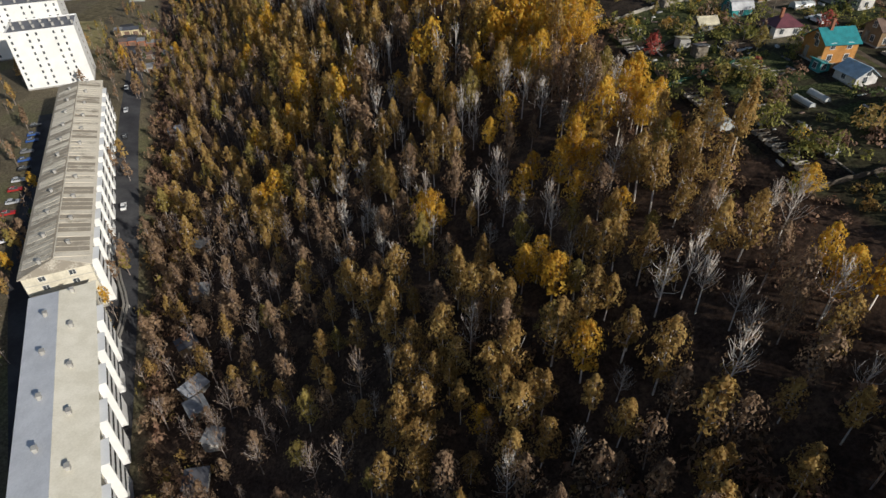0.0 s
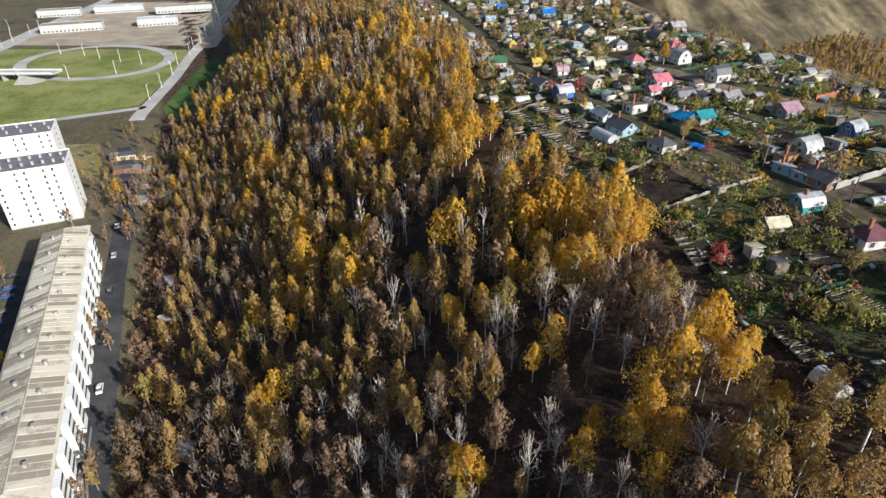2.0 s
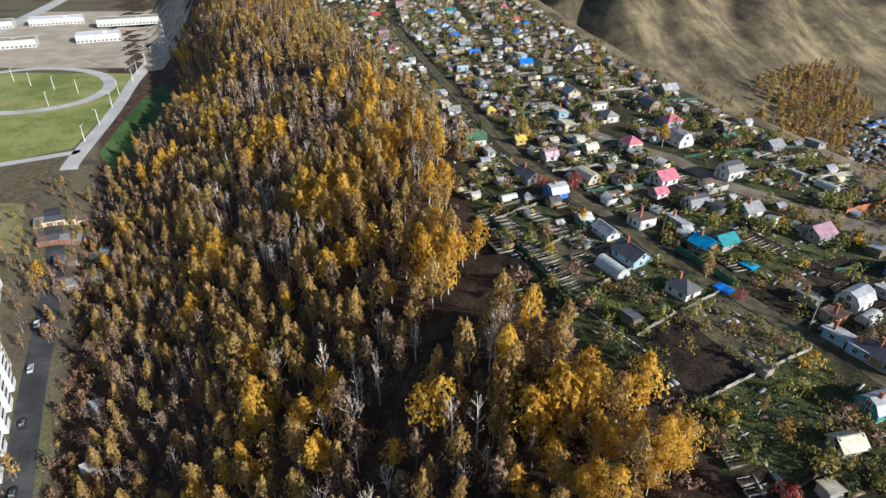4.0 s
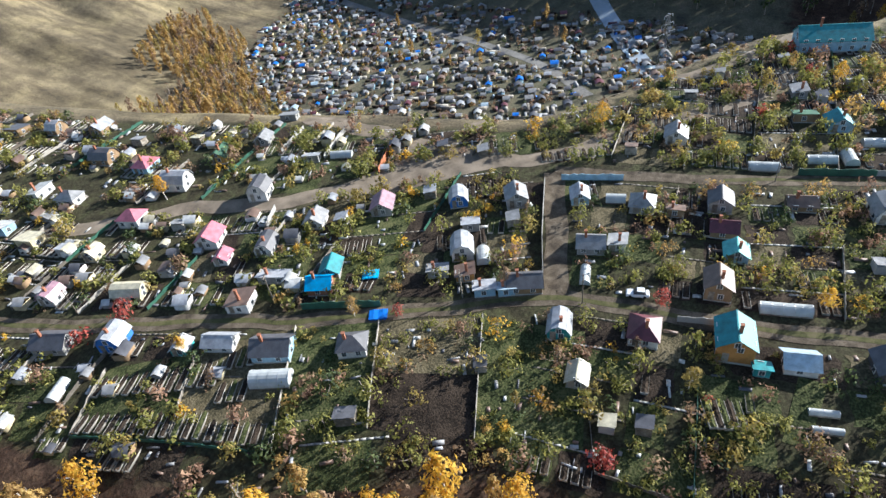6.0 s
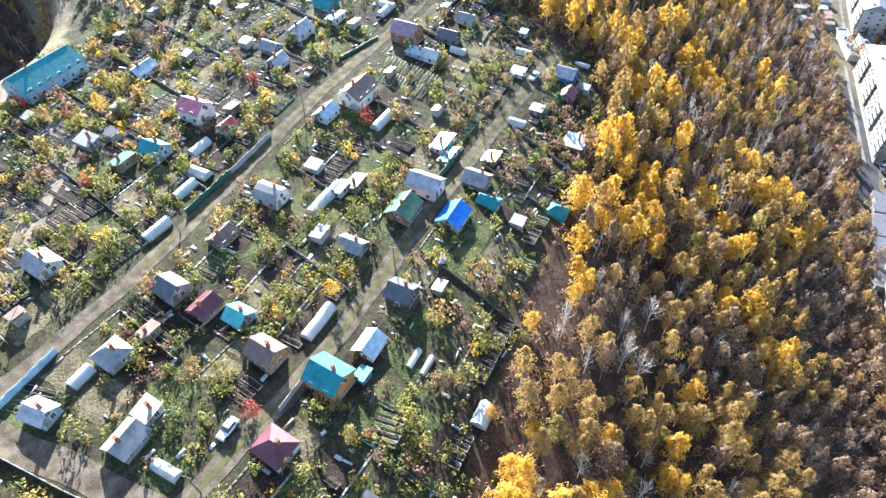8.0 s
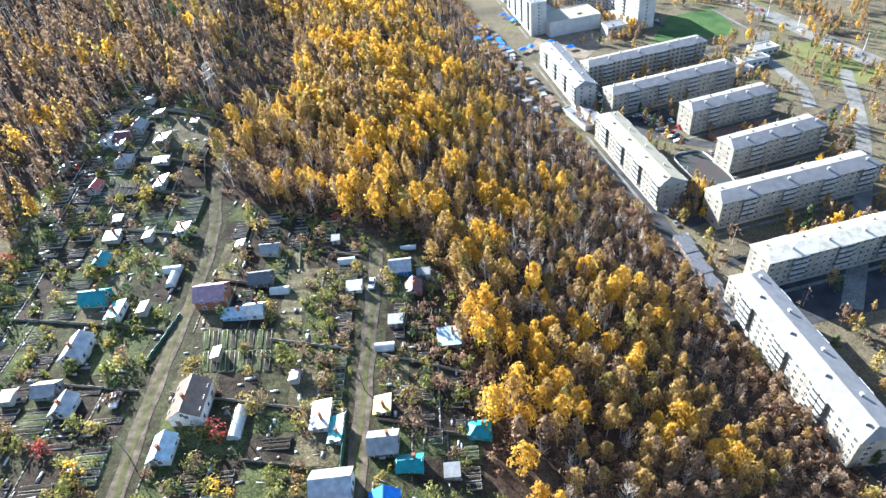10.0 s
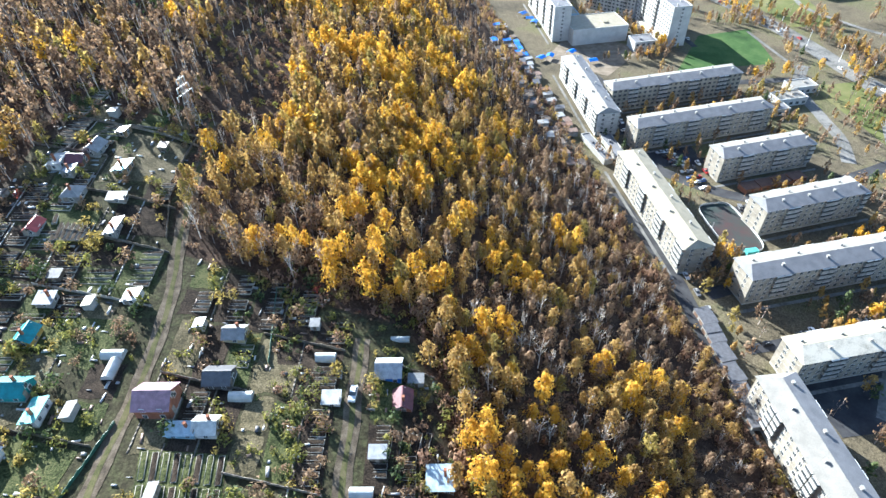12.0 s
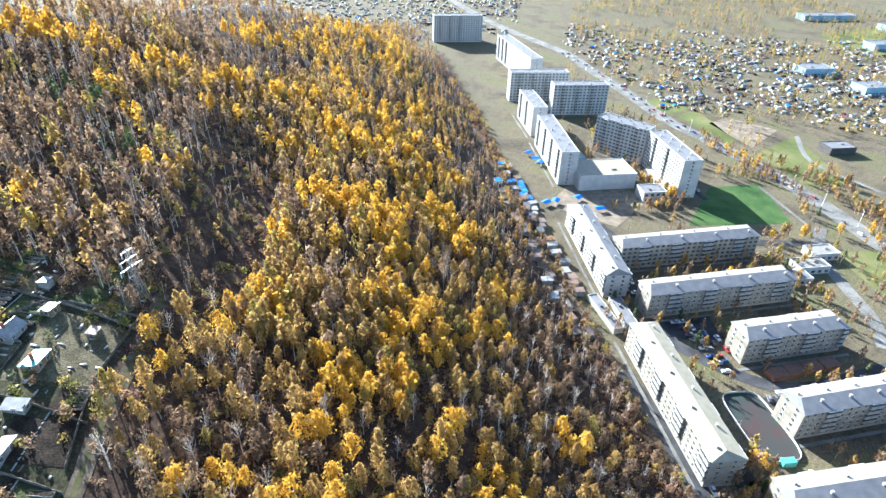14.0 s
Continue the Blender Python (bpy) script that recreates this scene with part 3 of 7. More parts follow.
def gully(x, y):
    """The dark open strips inside the wood: a track across the slope and a clearing."""
    d = 1e9
    for (x0, y0), (x1, y1), w in (((-15, 145), (-10, 158), 3.0), ((-10, 158), (8.4, 176), 4.0), ((8.4, 176), (16, 191), 4.5), ((16, 191), (17, 199), 4.0), ((29, 122), (36, 119), 3.0), ((9, 105), (7, 97), 3.0), ((-36, 146), (-39, 133), 2.5), ((-58, 375), (-40, 352), 9.0), ((98, -30), (122, -30), 3.0), ((86, -27), (98, -31), 2.0), ((150, -100), (172, -170), 4.0), ((38, 138), (33, 118), 2.6), ((39, 108), (44, 88), 2.4), ((56, 48), (50, 77), 5.0)):
        px, py, dx, dy = x - x0, y - y0, x1 - x0, y1 - y0
        t = min(1, max(0, (px * dx + py * dy) / (dx * dx + dy * dy)))
        d = min(d, math.hypot(px - t * dx, py - t * dy) - w)
    return d


rng = random.Random(5)
spots = []


def scatter(x0, x1, y0, y1, step, keep):
    y = y0
    while y < y1:
        x = x0 + rng.uniform(0, step)
        while x < x1:
            px, py = x + rng.uniform(-0.45, 0.45) * step, y + rng.uniform(-0.45, 0.45) * step
            if keep(px, py):
                spots.append((px, py))
            x += step
        y += step


def in_wood(x, y):
    s = float(across(x, y))
    edge = float(forest_edge(y)) - 1.5 + 3 * math.sin(y * 0.21) + 2 * math.sin(y * 0.57)
    if y < -84:
        edge = 96 + 60 * float(smooth(-160, -84, y)) + 4 * math.sin(y * 0.1)
    if s < 7 + 7 * float(smooth(-170, -200, y)) + 3 * math.sin(y * 0.13) + (7 if y > 150 else 0) + 46 * float(smooth(370, 500, y)) or s > edge or gully(x, y) < 0:
        return False
    thin = 0.92 if s > 32 else 0.78
    return rng.random() < thin


scatter(-200, 190, -300, 330, 4.45, in_wood)
scatter(8, 46, 96, 168, 4.4, lambda x, y: 96 < float(across(x, y)) < (112 if y > 122 else 106) and gully(x, y) > 0 and rng.random() < 0.8)
scatter(80, 420, -800, -300, 6.4, in_wood)
scatter(-360, 0, 330, 700, 6.2, in_wood)


def kind_at(x, y):
    for bx, by, r in bright:
        if math.hypot(x - bx, y - by) < r:
            return "yellow" if rng.random() < 0.85 else "ochre"
    u = noise.noise(Vector((x * 0.035, y * 0.035, 3.0))) + rng.uniform(-0.4, 0.4)
    s = float(across(x, y))
    if y < -70:
        u += 0.2 * float(smooth(50, 75, s)) if s < 150 else -0.3
    if 55 < y < 125 and s > 78:
        u -= 0.22
    # shade put into the mix: browner low on the slope, yellower on the sunlit ridge
    low = 0.36 * float(smooth(62, 16, s)) * (0.3 + 0.7 * float(smooth(160, 90, y))) if y < 330 else 0.0
    sunny = 0.05 * float(smooth(110, 40, y)) * float(smooth(40, 60, s))
    u += sunny - low + (0.22 * float(smooth(66, 82, s)) if 118 < y < 280 else 0.0)
    if u > 0.5:
        return "yellow"
    if u > 0.0:
        return "ochre" if rng.random() < 0.88 else "olive"
    if u > -0.14:
        return rng.choice(["ochre", "brown", "bare", "brown", "ochre"])
    return "bare" if rng.random() < 0.6 else "brown"


def tree(x, y, kind, scale, tall=1.0, label="", group="birches of the wood"):
    i = rng.randrange(5)
    ob = new("birch_tree", near_data[kind, i][0])
    ob.matrix_world = pose(x, y, hz(x, y), 0, 0, rng.uniform(0, 360)) @ Matrix.Diagonal((scale, scale, scale * tall, 1))
    tagged(ob, label or WORDS[kind], "tree", group)
    c = new("crown", near_data[kind, i][1])
    c.parent = ob
    return ob


wood = Herd([LEAF[k] for k in KINDS] + [BARK, TWIG])
near_count = 0
for x, y in spots:
    k = kind_at(x, y)
    sc = rng.uniform(0.62, 1.12) * (1.0 if y < -40 else 1.08 if float(across(x, y)) > 45 else 0.95)
    if y < 30 and float(across(x, y)) < 30:
        sc *= 0.8
    ta = rng.uniform(0.9, 1.2) if y > 10 else rng.uniform(0.86, 1.12)
    if -14 < x < 46 and 42 < y < 128 and near_count < 290:
        near_count += 1
        tree(x, y, k, sc, ta)
        continue
    far = y < -190 or y > 300
    mid = -46 < x < 48 and 14 < y < 120
    tr, cr = (far_trees if far else mid_trees if mid else wood_trees)[k][rng.randrange(5)]
    turn, z = rng.uniform(0, 6.28), hz(x, y)
    # bare trunks low on the slope take the darker TWIG colour as painted shade
    wood.put(tr[0], tr[1], 6 if k == "brown" or (k == "bare" and float(across(x, y)) < 48 and y > -30) else 5, x, y, z, turn, sc, ta)
    wood.put(cr[0], cr[1], KINDS.index(k), x, y, z, turn, sc, ta)
tagged(wood.make("birch_wood"), "dense autumn birch wood on the slope, ochre, yellow and bare", "trees", kind="stuff")

# the wooded hill beyond the gardens, and the birches of the ravine
spots = []
on_hill = lambda x, y: float(across(x, y)) > 96 and not float(zone_village(x, y)) > 0.2 and gully(x, y) > 0 and float(past_crest(x, y)) < 0.3 and (y < -84 or x > 203)
scatter(90, 330, -300, -60, 4.6, lambda x, y: on_hill(x, y) and rng.random() < (0.6 if 144 < float(across(x, y)) < 168 and y > -200 else 0.92))
scatter(90, 400, -640, -300, 6.5, lambda x, y: on_hill(x, y) and rng.random() < 0.9)
scatter(330, 520, -300, 60, 9.0, lambda x, y: on_hill(x, y) and rng.random() < 0.9)
scatter(196, 330, -60, 60, 5.5, lambda x, y: x > 199 - 0.16 * (y + 58) and rng.random() < 0.8)
HILL_STANDS = ((237, -228, 12), (227, -250, 10), (212, -254, 12), (212, -207, 8), (249, -230, 10), (225, -167, 9), (198, -145, 8), (189, -136, 6), (278, -213, 14), (258, -351, 14), (251, -411, 12), (264, -328, 14), (295, -205, 14))
PINES = ((216, -143, 9), (249, -165, 11))
hill = Herd([LEAF[k] for k in KINDS] + [BARK, TWIG, LEAF["green"]])
for x, y in spots:
    k = kind_at(x, y)
    if k in ("ochre", "yellow") and float(across(x, y)) > 140 and rng.random() < 0.5:
        k = rng.choice(["bare", "brown", "brown"])
    if any(math.hypot(x - bx, y - by) < r for bx, by, r in HILL_STANDS) and rng.random() < 0.8:
        k = "yellow" if rng.random() < 0.7 else "ochre"
    tr, cr = far_trees[k][rng.randrange(5)]
    turn, z, sc = rng.uniform(0, 6.28), hz(x, y), rng.uniform(0.7, 1.12) * (0.6 if 144 < float(across(x, y)) < 168 and y > -200 else 1.0)
    hill.put(tr[0], tr[1], 6 if k == "brown" else 5, x, y, z, turn, sc, 0.95)
    pine = any(math.hypot(x - bx, y - by) < r for bx, by, r in PINES) and rng.random() < 0.5
    hill.put(cr[0], cr[1], 7 if pine else KINDS.index(k), x, y, z, turn, sc, 0.95)
tagged(hill.make("hill_wood"), "autumn wood on the hillside beyond the gardens", "trees", kind="stuff")
def grove(x, y):
    """Distance from the birch grove that fills the ravine."""
    t = min(1, max(0, ((x - 150) * 190 + (y - 290) * 225) / (190 ** 2 + 225 ** 2)))
    return math.hypot(x - 150 - 190 * t, y - 290 - 225 * t)


spots = []
scatter(100, 420, 200, 620, 7.0, lambda x, y: (36 < float(rim(x, y)) < 66 and y > 235 and rng.random() < 0.6) or (float(zone_valley(x, y)) > 0.9 and x > 330 and rng.random() < 0.05))
scatter(400, 700, 60, 560, 10.5, lambda x, y: x - 0.2 * (y - 100) > 400 and rng.random() < 0.9)
scatter(110, 400, 230, 540, 5.0, lambda x, y: rng.random() < 0.95 * float(smooth(40, 12, grove(x, y) - 24 * noise.noise(Vector((x * 0.025, y * 0.025, 2.0))))))
ravine = Herd([LEAF[k] for k in KINDS] + [BARK, TWIG, LEAF["green"]])
for x, y in spots:
    pine = x - 0.2 * (y - 100) > 400
    k = "olive" if pine else rng.choice(["ochre", "ochre", "brown", "ochre", "olive", "brown", "ochre", "bare"]) if float(rim(x, y)) > 22 else rng.choice(["brown", "bare", "olive", "brown"])
    tr, cr = far_trees[k][rng.randrange(5)]
    turn, z, sc = rng.uniform(0, 6.28), hz(x, y), rng.uniform(0.8, 1.3) * (1.5 if pine else 0.9)
    sc *= 1.0 if pine or float(rim(x, y)) > 22 else 0.5
    ravine.put(tr[0], tr[1], 6, x, y, z, turn, sc)
    ravine.put(cr[0], cr[1], 7 if pine else KINDS.index(k), x, y, z, turn, sc)
tagged(ravine.make("valley_trees"), "birches of the ravine and dark pines on the far slope", "trees", kind="stuff")


# ---- roads ----
ASPHALT = mat("worn_asphalt", [(0.03, 0.03, 0.034), (0.048, 0.048, 0.052), (0.075, 0.075, 0.077)], 0.9, 0.12)
PALE_ROAD = mat("dusty_road", [(0.1, 0.097, 0.09), (0.17, 0.165, 0.152), (0.23, 0.22, 0.205)], 0.9, 0.09, fine=0.7)
LIGHT_ROAD = mat("pale_concrete_road", [(0.36, 0.35, 0.33), (0.5, 0.49, 0.46)], 0.9, 0.06)
DIRT = mat("trodden_dirt_track", [(0.06, 0.047, 0.034), (0.11, 0.087, 0.062), (0.175, 0.143, 0.104)], 0.95, 0.5, bump=0.1, fine=0.6)
SAND = mat("bare_clay", [(0.13, 0.105, 0.078), (0.27, 0.22, 0.165)], 0.95, 0.25, bump=0.15)


def smooth_line(points, step=3.0):
    pts = [Vector((*p, 0)) for p in points]
    out = []
    for i in range(len(pts) - 1):
        p0, p1, p2, p3 = pts[max(i - 1, 0)], pts[i], pts[i + 1], pts[min(i + 2, len(pts) - 1)]
        n = max(2, int((p2 - p1).length / step))
        for k in range(n):
            t = k / n
            out.append(0.5 * (2 * p1 + (p2 - p0) * t + (2 * p0 - 5 * p1 + 4 * p2 - p3) * t * t + (3 * p1 - p0 - 3 * p2 + p3) * t ** 3))
    return out + [pts[-1]]


LINES = []


def ribbon(name, points, width, material, label, lift=0.07, wobble=0.0, category="road"):
    line, v, f = smooth_line(points), [], []
    LINES.append((np.array([(p.x, p.y) for p in line]), width))
    for i, p in enumerate(line):
        d = (line[min(i + 1, len(line) - 1)] - line[max(i - 1, 0)]).normalized()
        n = Vector((-d.y, d.x, 0))
        for k in range(5):
            q = p + n * width * ((k - 2) / 4) * (1 + wobble * math.sin(i * 1.3 + k))
            v.append((q.x, q.y, hz(q.x, q.y) + lift))
        if i:
            f += [((i - 1) * 5 + k + 1, (i - 1) * 5 + k, i * 5 + k, i * 5 + k + 1) for k in range(4)]
    ob = mesh_object(name, v, f, [material])
    return tagged(ob, label, category, kind="structure")


lane = [(float(road_x(y)), y) for y in (-20, -5, 12, 54, 99, 133, 153, 179, 193, 235, 289, 374, 450)]
ribbon("road_lane", lane, 3.6, DIRT, "rutted dirt lane between garden plots", wobble=0.12)
ribbon("road_upper", [(110, 144), (115, 108), (126, 65), (134.5, 26), (138, 4), (143, -18), (151, -40), (159, -69), (166, -90)], 3.4, DIRT, "dirt lane along the upper gardens", wobble=0.12)
ribbon("road_cross", [(72, 133), (90, 138), (109, 144)], 4.6, DIRT, "dirt track joining the two lanes", wobble=0.1)
for name, line, words in (("verge_lane", lane, "strip of grass between the ruts of the lane"), ("verge_upper", [(115, 108), (126, 65), (134.5, 26), (138, 4), (143, -18), (151, -40), (159, -69), (166, -90)], "strip of grass between the ruts of the upper lane")):
    ribbon(name, line, 1.1, mat("rut_grass", [(0.05, 0.05, 0.022), (0.09, 0.09, 0.035), (0.13, 0.11, 0.06)], 0.95, 0.5, fine=0.6), words, 0.1, wobble=0.3, category="verge")
ribbon("road_rim", [(52, 262), (66, 238), (74, 226), (81, 204), (96, 184), (108, 166), (114, 148), (132, 127), (154, 104), (172, 92)], 5.0, SAND, "wide trodden clay track along the rim", wobble=0.15)
ribbon("road_rim_edge", [(104, 176), (118, 172), (128, 168), (142, 153), (158, 128), (176, 108), (200, 92)], 4.0, SAND, "clay track on the rim of the valley", wobble=0.15)
ribbon("track_bank", [(120, 222), (118, 205), (114, 188), (108, 168)], 6.0, SAND, "bare clay bank above the valley", wobble=0.3)
ribbon("road_foot", [(22, -172), (2, -124), (-8, -88), (-24, -48), (-50, 22), (-84, 118), (-118, 205), (-147, 284), (-176, 345)], 7.0, ASPHALT, "worn asphalt street at the foot of the wood", 0.1)
ribbon("yard_north", [(-78, 60), (-106, 112), (-132, 168), (-156, 222)], 8.0, ASPHALT, "asphalt yard road with parked cars behind the flats", 0.1)
ribbon("road_valley", [(470, 486), (423, 389), (397, 330), (370, 270), (340, 220), (300, 180)], 7.0, PALE_ROAD, "pale road through the valley gardens", 0.15)
ribbon("road_main", [(-150, -270), (-134, -313), (-105, -388), (-64, -460), (-32, -509), (-1, -582), (35, -660), (69, -733), (177, -880), (300, -1100), (420, -1300)], 15.0, PALE_ROAD, "wide city road with traffic", 0.1)
ribbon("road_main_north", [(-340, 330), (-392, 470), (-434, 659), (-465, 823), (-500, 1017), (-560, 1300)], 20.0, LIGHT_ROAD, "wide city road of an interchange", 0.15)
ribbon("road_north_link", [(-190, 395), (-194, 413), (-208, 510), (-230, 625), (-252, 760), (-262, 900), (-270, 1080)], 9.0, LIGHT_ROAD, "pale road leading out along the wood", 0.1)
ribbon("road_ramp", [(-196, 424), (-212, 416), (-251, 395), (-300, 360), (-345, 300)], 7.0, LIGHT_ROAD, "pale slip road across the grass", 0.1)
loop = [(-302 - 33 * math.sin(a) + 58 * math.cos(a), 577 + 67 * math.sin(a) + 17 * math.cos(a)) for a in np.linspace(0, 2 * math.pi, 22)]
ribbon("road_loop", loop, 10.0, LIGHT_ROAD, "looping ramp of an interchange", 0.25)
ribbon("road_yards", [(-12, -110), (-48, -128), (-100, -148), (-150, -172)], 6.0, ASPHALT, "asphalt drive between the blocks of flats", 0.1)
ribbon("road_yards_mid", [(8, -202), (-40, -178), (-90, -200), (-128, -225)], 7.0, ASPHALT, "asphalt yard with parked cars", 0.1)
ribbon("road_yards_far", [(30, -300), (10, -280), (-40, -296), (-100, -310)], 6.0, ASPHALT, "asphalt drive past the field", 0.1)
ribbon("road_yards_edge", [(-60, -60), (-86, -120), (-112, -190), (-130, -262)], 7.0, PALE_ROAD, "pale street behind the blocks", 0.12)
ribbon("road_east", [(-104, -330), (-93, -297), (-96, -262), (-99, -239), (-96, -215)], 7.0, PALE_ROAD, "wide pale street past small shops", 0.13)
ribbon("road_garages", [(22, -172), (40, -205), (62, -255), (84, -310), (104, -362), (128, -430)], 5.0, DIRT, "muddy drive between old garages", 0.12, wobble=0.1)
ribbon("path_park", [(-136, -496), (-131, -442), (-154, -405), (-180, -380)], 4.0, PALE_ROAD, "pale park path", 0.17, category="path")
ribbon("path_field", [(-80, -384), (-90, -352), (-100, -322)], 2.4, PALE_ROAD, "pale path beside the sports field", 0.19, category="path")
ribbon("railway", [(80, -1045), (55, -858), (-9, -740), (-50, -675), (-90, -607), (-134, -529), (-199, -481), (-300, -440)], 9.0, DIRT, "brown gravel railway bed", 0.14, category="railway")
ribbon("river", [(300, 130), (328, 149), (354, 162), (405, 192), (470, 230)], 11.0, mat("grey_river_water", [(0.25, 0.3, 0.34), (0.4, 0.45, 0.5)], 0.15, 0.05), "narrow grey river in the valley", 0.25, category="water")


# ---- blocks of flats ----
PANEL = mat("pale_panel_wall", [(0.22, 0.2, 0.165), (0.3, 0.272, 0.225), (0.36, 0.33, 0.275)], 0.9, 0.25, fine=0.5)
WHITE_PANEL = mat("white_panel_wall", [(0.4, 0.4, 0.39), (0.52, 0.52, 0.505)], 0.85, 0.25, fine=0.5)
TILE = mat("white_tiled_wall", [(0.72, 0.72, 0.7), (0.82, 0.82, 0.8)], 0.7, 0.25, fine=0.5)
# on pitched flats the paler sheet of a pair paints sunlight on one slope
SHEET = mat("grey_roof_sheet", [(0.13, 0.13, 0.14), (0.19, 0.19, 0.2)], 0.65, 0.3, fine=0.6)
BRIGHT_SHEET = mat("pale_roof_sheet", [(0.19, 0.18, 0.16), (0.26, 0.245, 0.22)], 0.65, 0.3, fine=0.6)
SUNLIT_SHEET = mat("sunlit_roof_sheet", [(0.66, 0.62, 0.5), (0.8, 0.76, 0.64)], 0.6, 0.3, fine=0.6)
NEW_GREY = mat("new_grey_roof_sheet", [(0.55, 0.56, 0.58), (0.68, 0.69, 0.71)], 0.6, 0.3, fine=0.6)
CREAM_PANEL = mat("cream_panel_wall", [(0.52, 0.48, 0.38), (0.66, 0.61, 0.49), (0.74, 0.7, 0.58)], 0.9, 0.25, fine=0.5)
CREAM_SHEET = mat("cream_roof_sheet", [(0.25, 0.22, 0.16), (0.33, 0.295, 0.22)], 0.65, 0.3, fine=0.6)
SLATE = mat("weathered_slate_sheet", [(0.3, 0.265, 0.21), (0.5, 0.455, 0.37), (0.64, 0.585, 0.48)], 0.9, 0.35, fine=0.9, objrand=0.9)
flat_window = data_of("window", Geo().box(-0.75, -0.04, -0.7, 0.75, 0.03, 0.7, 0).box(-0.66, -0.06, -0.61, 0.02, -0.04, 0.61, 1).box(0.1, -0.06, -0.61, 0.66, -0.04, 0.61, 1), [FRAME, GLASS])
balcony_mesh = data_of("balcony", Geo().box(-1.45, -1.0, -1.3, 1.45, 0, -1.15, 0).box(-1.45, -1.0, -1.15, 1.45, -0.92, -0.1, 0).box(-1.45, -0.92, -1.15, -1.37, 0, -0.1, 0).box(1.37, -0.92, -1.15, 1.45, 0, -0.1, 0).box(-1.37, -0.9, -0.1, 1.37, -0.84, 1.05, 1).box(-1.42, -0.96, 1.05, 1.42, 0, 1.13, 2), [CONCRETE, GLASS, FRAME])
shaft_mesh = data_of("vent_shaft", Geo().box(-0.45, -0.35, 0, 0.45, 0.35, 1.5, 0).box(-0.55, -0.45, 1.5, 0.55, 0.45, 1.62, 0), [CONCRETE])


FOOT = []


def flats(x, y, turn, length, width, storeys, wall, roofs, label, pitched=True, balcony_cols=(3, 4, 9, 10, 15, 16, 21, 22), shafts=8, ground_at=None, panels=False, small=False, bays=False):
    """A slab of flats from corner (x, y), along the angle turn, its width to the left."""
    z = hz(x, y) - 0.3 if ground_at is None else ground_at
    FOOT.append((x, y, radians(turn), length, width, storeys))
    ob = thing("apartment_block", x, y, z, turn, label, "apartment block", "blocks of flats")
    h = storeys * 2.6 + 0.9
    part("wall", Geo().box(0, 0, 0, length, width, h), wall, ob)
    part("plinth", Geo().box(-0.08, -0.08, 0, length + 0.08, width + 0.08, 0.9), CONCRETE, ob)
    for k in range(1, storeys if storeys <= 5 else 1):
        part("belt", Geo().box(-0.03, -0.03, 0.85 + k * 2.6, length + 0.03, width + 0.03, 0.97 + k * 2.6), CONCRETE, ob)
    o = 0.55
    if pitched:
        r = 1.9
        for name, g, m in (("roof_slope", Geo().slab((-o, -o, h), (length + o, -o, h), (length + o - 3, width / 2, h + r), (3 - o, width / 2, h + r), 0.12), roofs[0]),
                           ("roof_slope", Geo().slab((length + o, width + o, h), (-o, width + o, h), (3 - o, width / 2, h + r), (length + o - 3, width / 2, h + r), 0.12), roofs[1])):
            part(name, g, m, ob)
        for k in range(int(length / 2.3) if panels else 0):
            x0, x1 = 3 + (length - 6) * k / int(length / 2.3), 3 + (length - 6) * (k + 0.86) / int(length / 2.3)
            part("roof_panel", Geo().slab((x0, 0.1, h + 0.2), (x1, 0.1, h + 0.2), (x1, width / 2 - 0.3, h + r + 0.06), (x0, width / 2 - 0.3, h + r + 0.06), 0.12), SLATE, ob)
            part("roof_panel", Geo().slab((x1, width - 0.1, h + 0.2), (x0, width - 0.1, h + 0.2), (x0, width / 2 + 0.3, h + r + 0.06), (x1, width / 2 + 0.3, h + r + 0.06), 0.12), SLATE, ob)
        for q, k in ((-o, 3 - o), (length + o, length + o - 3)):
            part("roof_end", Geo().add([(q, -o, h), (k, width / 2, h + r + 0.1), (q, width + o, h)], [(0, 1, 2)]), roofs[0], ob)
    else:
        r = 0.0
        part("roof", Geo().box(0.3, 0.3, h, length - 0.3, width - 0.3, h + 0.06), roofs[0], ob)
        g = Geo()
        for q in ((0, 0, length, 0.3), (0, width - 0.3, length, width), (0, 0.3, 0.3, width - 0.3), (length - 0.3, 0.3, length, width - 0.3)):
            g.box(q[0], q[1], h, q[2], q[3], h + 0.6)
        part("parapet", g, wall, ob)
    for k in range(shafts):
        s = part("vent_shaft", shaft_mesh, CONCRETE, ob)
        s.matrix_basis = pose((k + 0.5) * length / shafts, width * (0.3 if k % 2 else 0.7), h + r * 0.5 - 0.2)
    cols = int(length / 3.1)
    single = storeys <= 5 and y > -230
    for side in (1,) if single else (0, 1):
        g = Geo()
        for f in range(storeys):
            for c in range(cols):
                if small and c % 3 == 1:
                    continue
                lo, hi = (0.36, 0.6) if small else (0.22, 0.72)
                g.box((c + lo) * length / cols, -0.06 if side == 0 else width, 1.8 + f * 2.6, (c + hi) * length / cols, 0 if side == 0 else width + 0.06, 3.0 + f * 2.6)
        tagged(part("window_grid", g, GLASS, ob), kind="stuff")
    for side in (0, 1):
        for c in range(cols):
            for f in range(storeys):
                px, pz = (c + 0.5) * length / cols, 2.3 + f * 2.6
                turn_w = 0 if side == 0 else 180
                if single and side == 0:
                    w = part("window", flat_window, FRAME, ob)
                    w.matrix_basis = pose(px, 0 if side == 0 else width, pz, 0, 0, turn_w)
                if c in balcony_cols and f > 0 and (side == 0 or storeys <= 5):
                    b = part("balcony", balcony_mesh, CONCRETE, ob)
